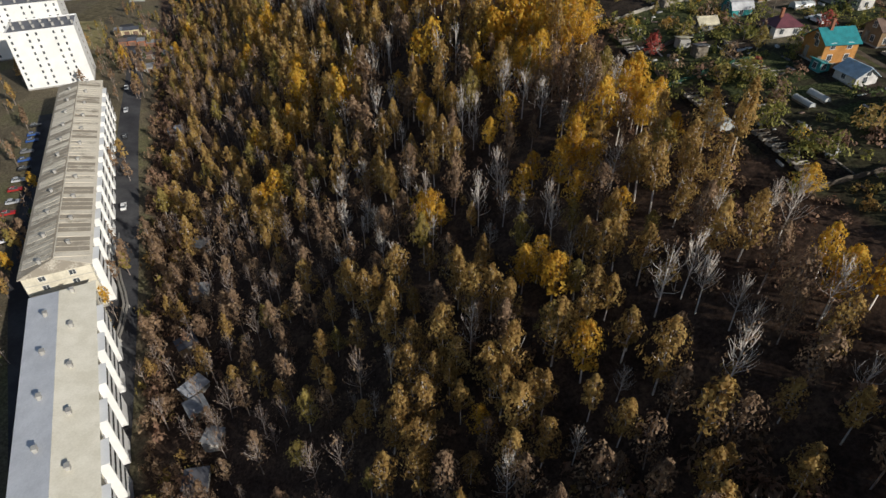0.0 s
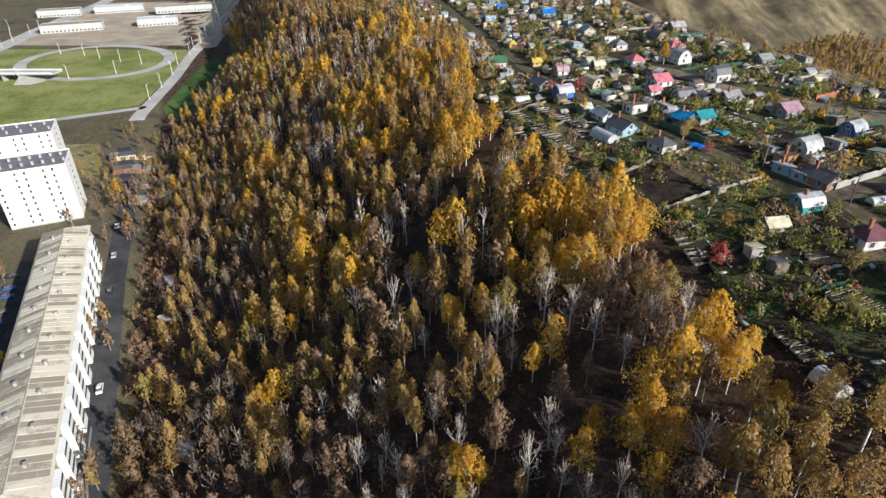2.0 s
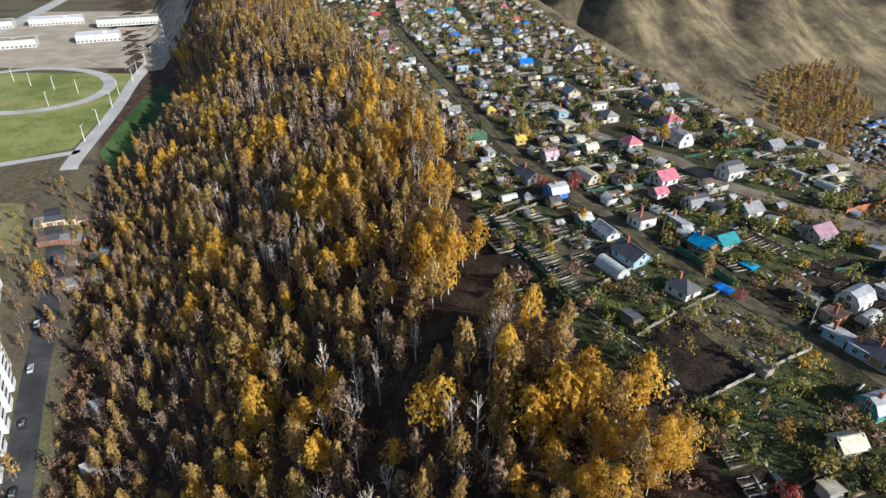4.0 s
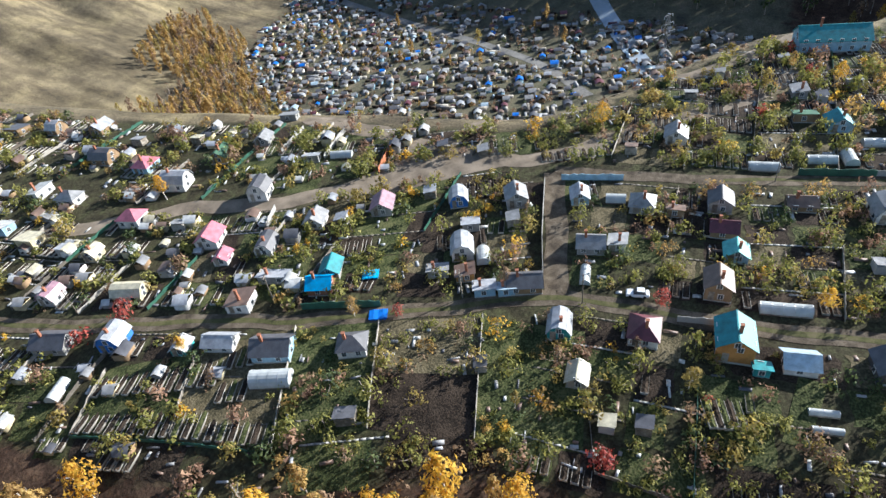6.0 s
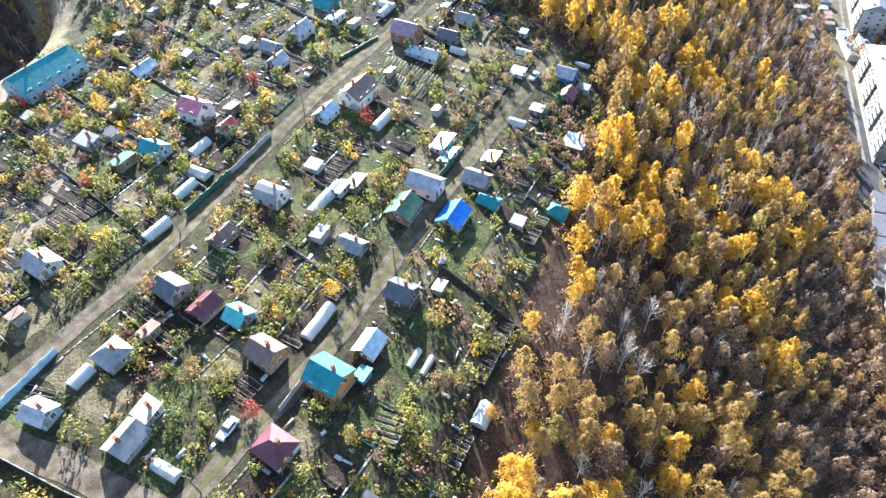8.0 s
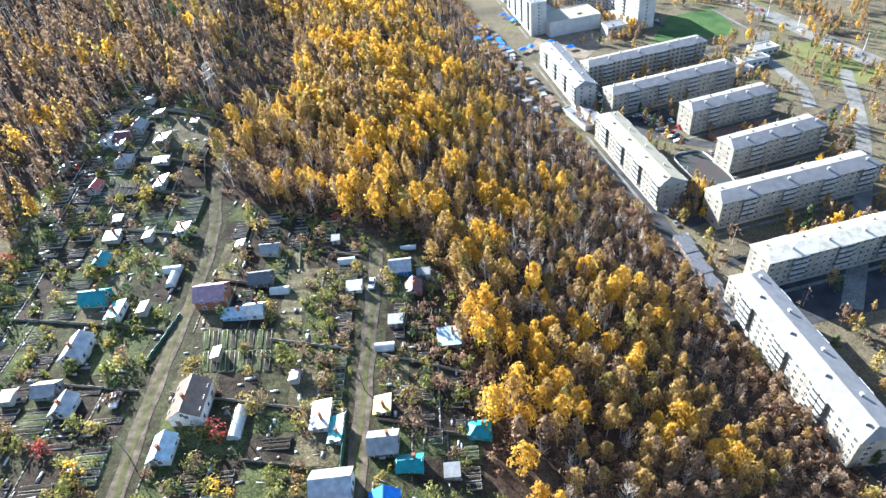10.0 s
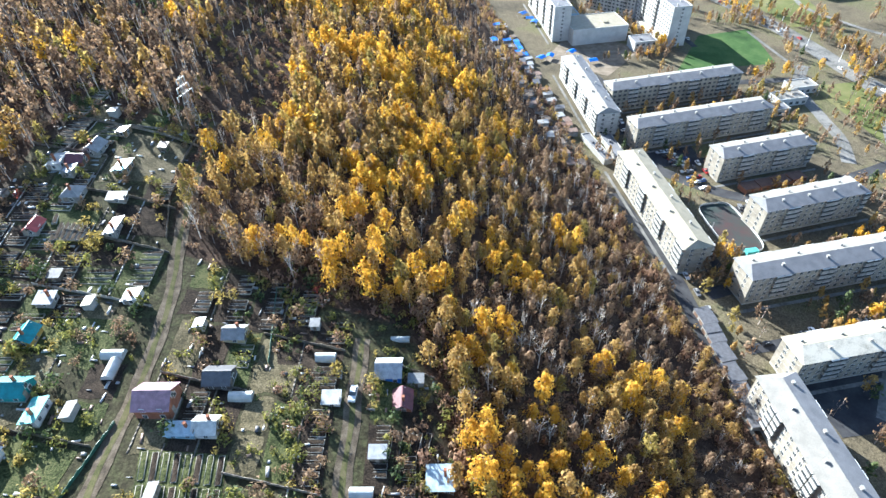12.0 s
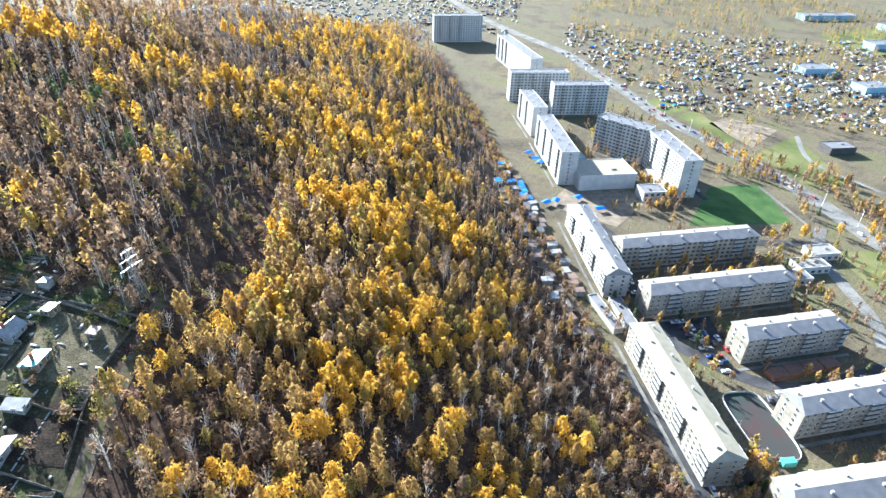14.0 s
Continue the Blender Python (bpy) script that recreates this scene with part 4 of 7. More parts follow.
                    b.matrix_basis = pose(px, 0 if side == 0 else width, pz, 0, 0, turn_w)
    for c in range(1, cols - 1, 3) if bays else ():
        x0, x1 = (c - 0.45) * length / cols, (c + 1.2) * length / cols
        bay = Geo().box(x0, -1.7, 0.5, x1, 0, h - 0.25).box(x0 - 0.15, -1.9, h - 0.25, x1 + 0.15, 0, h - 0.08)
        for f in range(1, storeys):
            bay.box(x0 + 0.25, -1.75, 1.9 + f * 2.6, x1 - 0.25, -1.7, 2.9 + f * 2.6, 1)
        part("bay", bay, [TILE, GLASS], ob, "white glazed stack of balconies")
    for end in (0, length):
        for c in (0.28, 0.72) if storeys <= 5 else (0.5,):
            for f in range(storeys):
                w = part("window", flat_window, FRAME, ob)
                w.matrix_basis = pose(end, width * c, 2.3 + f * 2.6, 0, 0, -90 if end == 0 else 90)
    return ob


five = "five-storey panel block of flats with a pale sheet roof"
flats(21.2, -188.5, 108.3, 72, 12, 5, PANEL, [CREAM_SHEET, CREAM_SHEET], "five-storey panel block with a cream roof beside the wood")
# two-sheet roofs: the slope towards the sun is coloured paler, the other shaded grey
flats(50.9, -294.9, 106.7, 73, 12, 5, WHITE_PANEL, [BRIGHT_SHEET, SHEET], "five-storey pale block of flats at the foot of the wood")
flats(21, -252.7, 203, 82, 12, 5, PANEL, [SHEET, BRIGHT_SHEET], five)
flats(10, -212.6, 203.5, 79, 12, 5, PANEL, [SHEET, BRIGHT_SHEET], "five-storey grey block, sunlit roof slope coloured paler")
flats(-28.1, -189.3, 203.5, 50, 12, 5, PANEL, [SHEET, BRIGHT_SHEET], "short five-storey panel block, grey roof coloured paler on its sunlit slope")
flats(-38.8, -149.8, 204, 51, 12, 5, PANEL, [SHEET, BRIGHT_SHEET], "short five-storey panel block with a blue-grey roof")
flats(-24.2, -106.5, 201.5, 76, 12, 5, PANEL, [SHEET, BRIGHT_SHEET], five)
flats(-32.1, -68.9, 200.5, 60, 11, 5, PANEL, [SLATE, CREAM_SHEET], "five-storey block with a yellowish roof and pale walls")
flats(-15.9, -60.5, 105.5, 68, 12.5, 5, PANEL, [BRIGHT_SHEET, SHEET], "long five-storey block, sheet roof coloured paler on its sunlit slope")
flats(-49.5, 36.5, 115.2, 74, 12.6, 5, CREAM_PANEL, [SUNLIT_SHEET, NEW_GREY], "long five-storey block, sheet roof coloured paler on the sunlit slope, glazed balconies", balcony_cols=(), shafts=12, bays=True)
flats(-83.5, 108.5, 112.9, 128, 14.5, 5, CREAM_PANEL, [SLATE, SLATE], "very long five-storey block, weathered slate roof, stepped balconies", balcony_cols=(), shafts=22, panels=True, bays=True)
nine = "tall panel slab of flats with pale walls"
flats(78.9, -420.3, 106.7, 74, 12, 9, WHITE_PANEL, [SHEET], "nine-storey slab with white panel strips", pitched=False, balcony_cols=(2, 8, 14, 20))
flats(98.7, -481.2, 109, 48, 12, 9, WHITE_PANEL, [SHEET], nine, pitched=False, balcony_cols=(2, 8))
flats(-2.5, -400.4, 109, 54, 13, 10, WHITE_PANEL, [SHEET], nine, pitched=False, balcony_cols=(3, 9))
flats(33.9, -421.3, 149, 41, 13, 10, WHITE_PANEL, [SHEET], nine, pitched=False, balcony_cols=(2, 6, 10))
flats(69.3, -493.2, 196.4, 49, 13, 10, WHITE_PANEL, [SHEET], nine, pitched=False, balcony_cols=(2, 6, 10))
flats(110.3, -521.3, 196.7, 55, 13, 10, WHITE_PANEL, [SHEET], nine, pitched=False, balcony_cols=(2, 6, 10))
flats(143, -676.6, 115, 110, 13, 10, WHITE_PANEL, [SHEET], nine, pitched=False, balcony_cols=(2, 6, 10))
flats(230, -731, 199, 62, 14, 12, WHITE_PANEL, [SHEET], nine, pitched=False, balcony_cols=(2, 6, 10))
flats(-178, 247, 23, 26, 20, 9, TILE, [SHEET], "nine-storey white panel tower with a cluttered flat roof", pitched=False, balcony_cols=(), shafts=14, small=True)
flats(-214, 286, 23, 34, 22, 9, TILE, [SHEET], "nine-storey white panel tower beside another tower", pitched=False, balcony_cols=(), shafts=12, small=True)


# ---- garden houses ----
house(78.5, 154.7, 90, 6.5, 5.5, 3.0, "white", "silver", "gambrel")
house(65.0, 178.7, 90, 6, 5, 2.6, "grey", "teal")
house(60.3, 178.3, 0, 6, 5.5, 2.8, "brick", "sky blue")
house(72.4, 151.6, 90, 4, 4.5, 2.4, "orange", "brown", "shed")
house(65.2, 130.4, 90, 6, 5, 2.6, "teal", "silver", "gambrel")
house(68.3, 116.4, 90, 7, 6, 2.8, "white", "maroon", "hip")
house(69.9, 102.5, 90, 8, 7, 5.0, "orange", "teal")
house(69.6, 92.8, 0, 6, 5, 2.6, "white", "pale blue")
house(72.6, 80.3, 90, 6, 6, 3.6, "dark", "dark grey")
house(77.8, 56.5, 0, 8, 6.5, 2.8, "white", "blue")
house(86.8, 62.7, 0, 8, 7, 3, "brick", "green")
house(87.9, 53.7, 90, 9, 6.5, 4.2, "white", "silver")
house(87.9, 77.9, 90, 6.5, 4.5, 2.6, "dark", "grey")
house(91.7, 103.8, 90, 5, 5, 2.5, "pale blue", "turquoise")
house(97.9, 106.5, 0, 6, 5, 2.6, "wooden", "maroon")
house(105.7, 107.9, 90, 6, 5.5, 3.4, "grey", "dark grey")
house(81.7, 106.1, 90, 6.5, 5.5, 4.2, "wooden", "brown")
house(86.7, 130.0, 0, 6.5, 5.5, 2.6, "grey", "grey")
house(88.4, 125.1, 90, 4, 4, 2.5, "white", "white", "shed")
house(100.9, 135.9, 90, 5.5, 4.5, 2.8, "pale blue", "silver")
house(101.7, 122.7, 90, 6, 6, 2.6, "grey", "grey", "hip")
house(128.9, 119.8, 90, 7, 6, 2.8, "white", "grey")
house(142.1, 86.0, 90, 6.5, 6, 3, "pale blue", "teal")
house(146.1, 71.2, 90, 8, 7, 4.4, "white", "pink")
house(136.8, 69.8, 0, 5, 4, 2.4, "white", "red")
house(144.4, 92.9, 0, 6, 4, 2.4, "wooden", "green", "shed")
house(187.5, 86.6, 0, 22, 11, 4.5, "pale blue", "teal")
house(109.2, 93.3, 0, 6.5, 4.5, 2.4, "wooden", "brown")
house(110.5, 78.9, 90, 7, 6, 2.8, "white", "grey", "gambrel")
house(122.6, 50.3, 0, 7, 5, 2.6, "white", "pale blue")
house(121.5, 39.7, 0, 11, 8, 4.6, "white", "brown")
house(96.6, 149.1, 90, 6.5, 5.5, 3.6, "grey", "grey")
house(93.3, 161.7, 90, 5.5, 5, 2.6, "blue", "silver", "gambrel")
house(86.2, 155.9, 0, 4.5, 4, 2.2, "grey", "silver", "shed")
house(86.4, 177.9, 90, 7, 6, 2.8, "grey", "mauve")
house(77.1, 190.4, 90, 6, 5.5, 2.6, "white", "grey")
house(78.9, 184.5, 90, 3, 3, 2.8, "white", "silver", "shed")
house(73.2, 139.5, 0, 8, 5.5, 2.8, "wooden", "dark grey")
house(69.9, 146.5, 0, 5, 4, 2.2, "pale blue", "silver", "shed")
house(66.6, 196.8, 90, 6.5, 5, 2.4, "white", "dark grey", "gambrel")
house(65.0, 211.8, 90, 7, 6.5, 3, "white", "pink")
house(60.8, 204.7, 90, 4.5, 4, 2.4, "white", "pink")
house(59.4, 189.5, 0, 8, 3.5, 2.2, "grey", "silver", "shed")
house(51.5, 192.2, 90, 6, 6, 3, "white", "brown", "shed")
house(82.5, 210.5, 90, 6.5, 6, 3.6, "white", "dark grey", "gambrel")
house(94.2, 233.1, 90, 7, 6, 2.8, "yellow", "green")
house(104.0, 225.8, 90, 6, 5, 2.5, "grey", "grey")
house(99.4, 206.4, 0, 5, 3, 2.2, "grey", "silver", "shed")
house(49.5, 164.5, 0, 6.5, 5.5, 2.8, "white", "dark grey", "hip")
house(44.1, 178.8, 0, 9, 6.5, 3, "pale blue", "dark grey")
house(42.0, 189.9, 0, 7.5, 4.5, 2.6, "white", "silver")
house(38.6, 196.8, 90, 4, 4, 2.5, "teal", "white")
house(56.6, 124.9, 90, 5, 4, 2.4, "grey", "cream")
greenhouse(47.0, 89.0, 0, 5.5, 3.8)
house(66.5, 98.1, 0, 3, 2.5, 2.2, "teal", "teal", "shed")
house(71.5, 157.2, 0, 5, 3.5, 2.2, "grey", "grey", "shed")
house(70.9, 142.4, 0, 4, 3, 2.2, "pale blue", "pale blue", "shed")
house(172.3, 68.6, 0, 8, 5, 2.5, "white", "pale blue")
house(148.6, 42.8, 0, 6, 5, 2.6, "white", "silver")
house(155.7, 27.8, 0, 9, 6, 3, "white", "silver")
house(100.1, 63.8, 0, 6, 3.5, 2.4, "wooden", "green", "shed")
house(101.3, 67.3, 0, 5, 3, 2.2, "white", "silver", "shed")
house(101.2, 116.0, 0, 4, 3, 2.2, "wooden", "brown", "shed")
greenhouse(136.2, 78.5, 0, 7, 3)
greenhouse(128.9, 83.9, 90, 6, 3.4)
greenhouse(127.1, 89.3, 0, 7, 3)
greenhouse(121.3, 100.5, 0, 7.5, 3)
greenhouse(101.8, 73.2, 0, 9, 3.2)
greenhouse(102.4, 69.0, 0, 7, 3.2)
greenhouse(80.0, 96.5, 0, 6.5, 3)
greenhouse(80.8, 92.7, 0, 4, 3)
greenhouse(102.5, 128.4, 0, 5, 3)
greenhouse(103.1, 199.5, 0, 7, 3)
greenhouse(38.7, 175.6, 0, 9, 4.5)
greenhouse(78.1, 149.9, 90, 5.5, 3.5)
greenhouse(78.6, 129.1, 90, 6, 2.4)
greenhouse(111.1, 42.3, 0, 9, 3.2)
greenhouse(62.3, 89.2, 0, 5, 1.4)
greenhouse(59.7, 88.6, 0, 5, 1.4)
house(88.2, -12.4, 90, 7, 6.5, 3.6, "blue", "silver")
house(83.6, -5.7, 0, 6, 5, 2.6, "brick", "maroon")
house(72.4, 9.8, 90, 6.5, 6, 3, "wooden", "pale blue", "shed")
house(63.1, 35.0, 90, 6, 5, 2.6, "teal", "teal", "hip")
house(131.2, 8.2, 90, 9, 8, 4.8, "brick", "mauve")
house(119.3, 11.3, 90, 5.5, 5, 3, "white", "white")
house(123.8, 13.1, 90, 7, 3, 2.4, "pale blue", "pale blue", "shed")
house(94.7, 38.6, 0, 8, 4.5, 2.4, "white", "white", "shed")
house(90.8, 41.4, 0, 7, 3, 2.2, "white", "turquoise", "shed")
house(80.8, 43.2, 90, 7, 6, 3.4, "wooden", "grey")
house(75.1, 46.4, 90, 6, 4, 2.6, "teal", "teal")
house(83.1, 33.9, 0, 5, 4, 2.4, "wooden", "yellow", "shed")
house(97.8, -1.0, 90, 4.5, 3.2, 2.4, "white", "white", "shed")
house(156.2, 94.2, 90, 6, 4, 2.4, "grey", "grey", "shed")
house(161.1, 11.5, 90, 8, 6, 2.8, "teal", "teal")
house(153.4, 15.3, 0, 7, 4, 2.4, "white", "turquoise", "shed")
greenhouse(86.3, 17.1, 90, 5.5, 3)
greenhouse(102.7, -11.6, 90, 5.5, 3)
house(122.3, -0.4, 90, 7, 6, 3, "dark", "dark grey")
house(124.3, -12.5, 90, 6, 5, 2.8, "cream", "grey")
house(167.1, -1.0, 0, 6, 5, 2.8, "yellow", "teal")
house(150.8, -16.1, 0, 4.5, 4.5, 2.4, "white", "white", "shed")
house(169.4, -11.0, 90, 5, 4, 2.4, "grey", "silver", "shed")
house(175.3, -56.3, 0, 6.5, 5, 2.4, "wooden", "turquoise", "shed")
house(182.3, -43.4, 0, 6, 6, 3, "grey", "grey", "hip")
house(166.1, -35.1, 0, 8, 3.5, 2.4, "grey", "silver", "shed")
house(185.6, -30.7, 0, 6, 4.5, 2.4, "grey", "red")
house(170.7, -44.8, 90, 6, 3, 2.2, "grey", "grey", "shed")
house(155.1, 39.2, 90, 6, 5, 2.6, "grey", "grey")
house(194.2, -54.4, 0, 7, 5, 2.6, "white", "white", "shed")
house(189.3, -56.3, 90, 6, 5, 2.6, "brick", "maroon")
house(187.2, -61.9, 0, 7, 6, 2.8, "grey", "grey")
house(188.8, -51.8, 0, 5, 4, 2.4, "grey", "silver", "shed")
house(183.6, -71.1, 0, 4, 4, 2.4, "wooden", "brown", "shed")
greenhouse(116.3, 2.7, 90, 6, 3)
greenhouse(88.2, -23.0, 90, 5.5, 2)
greenhouse(146.6, -0.7, 90, 6, 3)
greenhouse(145.1, 2.9, 0, 6, 3)
house(80.7, 236.9, 0, 8, 6.5, 3.4, "white", "silver", "gambrel")
house(65.2, 237.2, 0, 7, 6, 3.2, "white", "pink", "hip")
house(39.4, 235.5, 90, 5, 5, 2.6, "white", "mauve", "gambrel")
house(45.9, 217.9, 0, 8, 5, 2.6, "cream", "cream", "gambrel")
house(35.2, 211.4, 90, 6, 6, 3.2, "blue", "silver", "gambrel")
house(30.5, 224.1, 0, 9, 6, 2.8, "grey", "dark grey")
house(19.0, 253.9, 90, 8, 6.5, 3.4, "white", "green")
house(22.4, 244.4, 0, 6, 3, 2.2, "white", "silver", "shed")
house(15.8, 269.7, 0, 6, 4, 2.5, "white", "white", "shed")
house(15.4, 285.6, 90, 5.5, 5, 2.8, "white", "grey")
house(13.1, 295.7, 0, 5, 4, 2.4, "cream", "cream", "shed")
house(28.4, 280.2, 90, 4, 4, 2.6, "yellow", "yellow", "hip")
house(33.3, 250.5, 90, 4, 4, 2.6, "yellow", "yellow")
house(52.4, 236.8, 90, 4.5, 4, 2.6, "cream", "cream", "gambrel")
house(118.3, 227.4, 0, 6, 4, 2.4, "grey", "grey", "shed")
greenhouse(22.9, 214.3, 90, 6, 3)


# ---- garden plots ----
HOUSES = [(o.matrix_world.translation.x, o.matrix_world.translation.y) for o in scene.objects if o.get("category") in ("house", "greenhouse")]
SOIL = mat("dug_black_soil", [(0.016, 0.012, 0.009), (0.034, 0.025, 0.018), (0.062, 0.045, 0.032)], 0.95, 0.35, bump=0.15, fine=1.2)
GRASS = mat("autumn_grass", [(0.026, 0.032, 0.012), (0.058, 0.07, 0.025), (0.108, 0.108, 0.046)], 0.95, 0.3, bump=0.15, fine=1.3)
STRAW = mat("dead_grass", [(0.06, 0.052, 0.03), (0.11, 0.092, 0.052), (0.17, 0.14, 0.085)], 0.95, 0.3, bump=0.15, fine=1.3)
BOARD = mat("pale_old_boards", [(0.13, 0.115, 0.095), (0.23, 0.207, 0.175), (0.37, 0.345, 0.3)], 0.9, 1.2, objrand=0.6, island=0.5)


def upper_x(y):
    """The upper lane, then the track on the rim."""
    return np.interp(y, [-90, -69, -40, -18, 4, 26, 65, 108, 144, 166, 184, 204, 226, 262, 300], [166, 159, 151, 143, 138, 134.5, 126, 115, 110, 108, 96, 81, 74, 62, 70])


def clear_of(x, y, r):
    return all(abs(x - hx) > r or abs(y - hy) > r for hx, hy in HOUSES) and abs(x - float(road_x(y))) > 3.2 and (y > 255 or abs(x - float(upper_x(y))) > 3.4) and not (68 < x < 112 and abs(y - 133 - (x - 72) * 0.297) < 4.5)


def drape(name, x0, y0, x1, y1, turn, material, label, lift=0.07):
    """A small sheet of ground cover laid over the terrain, sides given round its own middle."""
    cx, cy = (x0 + x1) / 2, (y0 + y1) / 2
    c, s = math.cos(turn), math.sin(turn)
    n, v, f = 5, [], []
    for j in range(n + 1):
        for i in range(n + 1):
            a, b = (x0 - cx) + (x1 - x0) * i / n, (y0 - cy) + (y1 - y0) * j / n
            k = 1 + 0.06 * math.sin(i * 2.1 + j * 3.7 + cx)
            px, py = cx + (a * c - b * s) * k, cy + (a * s + b * c) * k
            v.append((px, py, hz(px, py) + lift))
    f = [(j * (n + 1) + i, j * (n + 1) + i + 1, (j + 1) * (n + 1) + i + 1, (j + 1) * (n + 1) + i) for j in range(n) for i in range(n)]
    return tagged(mesh_object(name, v, f, [material]), label, "garden plot", kind="structure")


def sheet(name, corners, material, label, category, lift=0.08, n=10):
    """A quadrilateral of ground cover."""
    a, b, c, d = (Vector((*p, 0)) for p in corners)
    v = []
    for j in range(n + 1):
        for i in range(n + 1):
            p = a.lerp(b, i / n).lerp(d.lerp(c, i / n), j / n)
            v.append((p.x, p.y, hz(p.x, p.y) + lift))
    f = [(j * (n + 1) + i, j * (n + 1) + i + 1, (j + 1) * (n + 1) + i + 1, (j + 1) * (n + 1) + i) for j in range(n) for i in range(n)]
    return tagged(mesh_object(name, v, f, [material]), label, category, kind="structure")


PLOT_SHEETS, OPEN_PLOTS = [], []


def inside_quad(x, y, quad):
    signs = [(bx - ax) * (y - ay) - (by - ay) * (x - ax) > 0 for (ax, ay), (bx, by) in zip(quad, quad[1:] + quad[:1])]
    return all(signs) or not any(signs)


def claimed(x, y):
    """Plots that are laid out by themselves below."""
    return any(inside_quad(x, y, q) for q in PLOT_SHEETS)


def own_plot(a, b, c, d, material, label, rows=0, full=False):
    """A plot between four corners; rows of beds run from the side a-d to the side b-c."""
    PLOT_SHEETS.append([a, b, c, d])
    if material is SOIL or rows:
        OPEN_PLOTS.append([a, b, c, d])
    sheet("garden_soil" if material is SOIL else "garden_grass", [a, b, c, d], material, label, "garden plot", 0.065)
    for k in range(rows):
        f = (k + 0.5) / rows
        x0, y0, x1, y1 = a[0] + (d[0] - a[0]) * f, a[1] + (d[1] - a[1]) * f, b[0] + (c[0] - b[0]) * f, b[1] + (c[1] - b[1]) * f
        length = math.hypot(x1 - x0, y1 - y0)
        parts = max(1, round(length / 8))
        for q in range(parts):
            g = (q + 0.5) / parts
            if all(abs(x0 + (x1 - x0) * g - hx) > 2.4 or abs(y0 + (y1 - y0) * g - hy) > 2.4 for hx, hy in HOUSES):
                garden_bed(x0 + (x1 - x0) * g, y0 + (y1 - y0) * g, math.degrees(math.atan2(y1 - y0, x1 - x0)), length / parts - 0.8, full and k % 2 == 0)


bed_data, spare_beds, near_beds = {}, [], []


def garden_bed(x, y, turn, length, full):
    key = (round(length), full)
    if key not in bed_data:
        a = round(length) / 2
        g = Geo().box(-a, -0.6, -0.3, a, -0.54, 0.2).box(-a, 0.54, -0.3, a, 0.6, 0.2).box(-a, -0.54, -0.3, -a + 0.06, 0.54, 0.2).box(a - 0.06, -0.54, -0.3, a, 0.54, 0.2)
        for k in range(6):
            q = -a + 0.1 + k * (2 * a - 0.2) / 6
            g.add([(q, -0.5, 0.12), (q + a / 3, -0.5, 0.12), (q + a / 3, 0, 0.3 + 0.06 * (k % 2)), (q, 0, 0.32 - 0.05 * (k % 2)), (q + a / 3, 0.5, 0.12), (q, 0.5, 0.12)], [(0, 1, 2, 3), (3, 2, 4, 5)], 1)
        bed_data[key] = data_of("garden_bed", g, [BOARD, GRASS if full else SOIL])
    if not (40 < y < 160 and x < 116 and len(near_beds) < 280):
        me = bed_data[key]
        spare_beds.append((np.array([tuple(v.co) for v in me.vertices]), np.array([tuple(p.vertices) for p in me.polygons]), [p.material_index for p in me.polygons], full, x, y, turn))
        return None
    near_beds.append((x, y))
    ob = new("garden_bed", bed_data[key])
    ob.matrix_world = pose(x, y, hz(x, y) + 0.05, 0, 0, turn)
    return tagged(ob, "raised garden bed edged with pale boards, " + ("green with plants" if full else "bare black soil"), "garden bed", "garden beds")


def fence(x0, y0, x1, y1, material, label, h=1.5):
    n = max(1, round(math.hypot(x1 - x0, y1 - y0) / 3.0))
    n *= 3
    px = [(x0 + (x1 - x0) * k / n, y0 + (y1 - y0) * k / n) for k in range(n + 1)]
    z0 = hz(x0, y0)
    w = Vector((-(y1 - y0), x1 - x0, 0)).normalized() * 0.05
    g, v = Geo(), []
    for k, (x, y) in enumerate(px):
        z, t = hz(x, y) - z0, h + 0.14 * math.sin(k * 2.7 + x0) + 0.1 * math.sin(k * 5.3)
        v += [(x - x0 - w.x, y - y0 - w.y, z - 0.3), (x - x0 + w.x, y - y0 + w.y, z - 0.3), (x - x0 + w.x, y - y0 + w.y, z + t), (x - x0 - w.x, y - y0 - w.y, z + t)]
    g.add(v, [(4 * k + i, 4 * k + (i + 1) % 4, 4 * k + 4 + (i + 1) % 4, 4 * k + 4 + i) for k in range(n) for i in range(4)] + [(3, 2, 1, 0), (4 * n, 4 * n + 1, 4 * n + 2, 4 * n + 3)])
    ob = new("fence", data_of("fence", g, [material]))
    ob.location = (x0, y0, z0)
    return tagged(ob, label, "fence", "garden fences")


GREEN_SHEET = paint("green_fence_sheet", (0.04, 0.12, 0.08), 0.5)
shrubs = Herd([LEAF[k] for k in KINDS] + [TWIG, LEAF["green"], LEAF["red"], LEAF["pale"], LEAF["rose"]])
shrub_meshes = [tree_mesh(2000 + k, 1.7, 1.05, 40, 0.5, low=0.05, limbs=2, sides=3, subs=0, full=1.0) for k in range(5)]
fruit_meshes = [tree_mesh(2100 + k, 3.6, 1.6, 84, 0.58, low=0.14, limbs=3, sides=3, subs=0, full=1.0) for k in range(5)]
fine_shrubs = [tree_mesh(2200 + k, 1.7, 1.05, 54, 0.4, low=0.05, limbs=3, sides=3, subs=0, full=1.0) for k in range(5)]
fine_fruit = [tree_mesh(2300 + k, 3.6, 1.6, 118, 0.46, low=0.14, limbs=4, sides=3, subs=0, full=1.0) for k in range(5)]
prng = random.Random(77)
black, turf, dead = "freshly dug black garden soil", "patch of green autumn grass in a garden", "patch of dead pale grass in a garden"
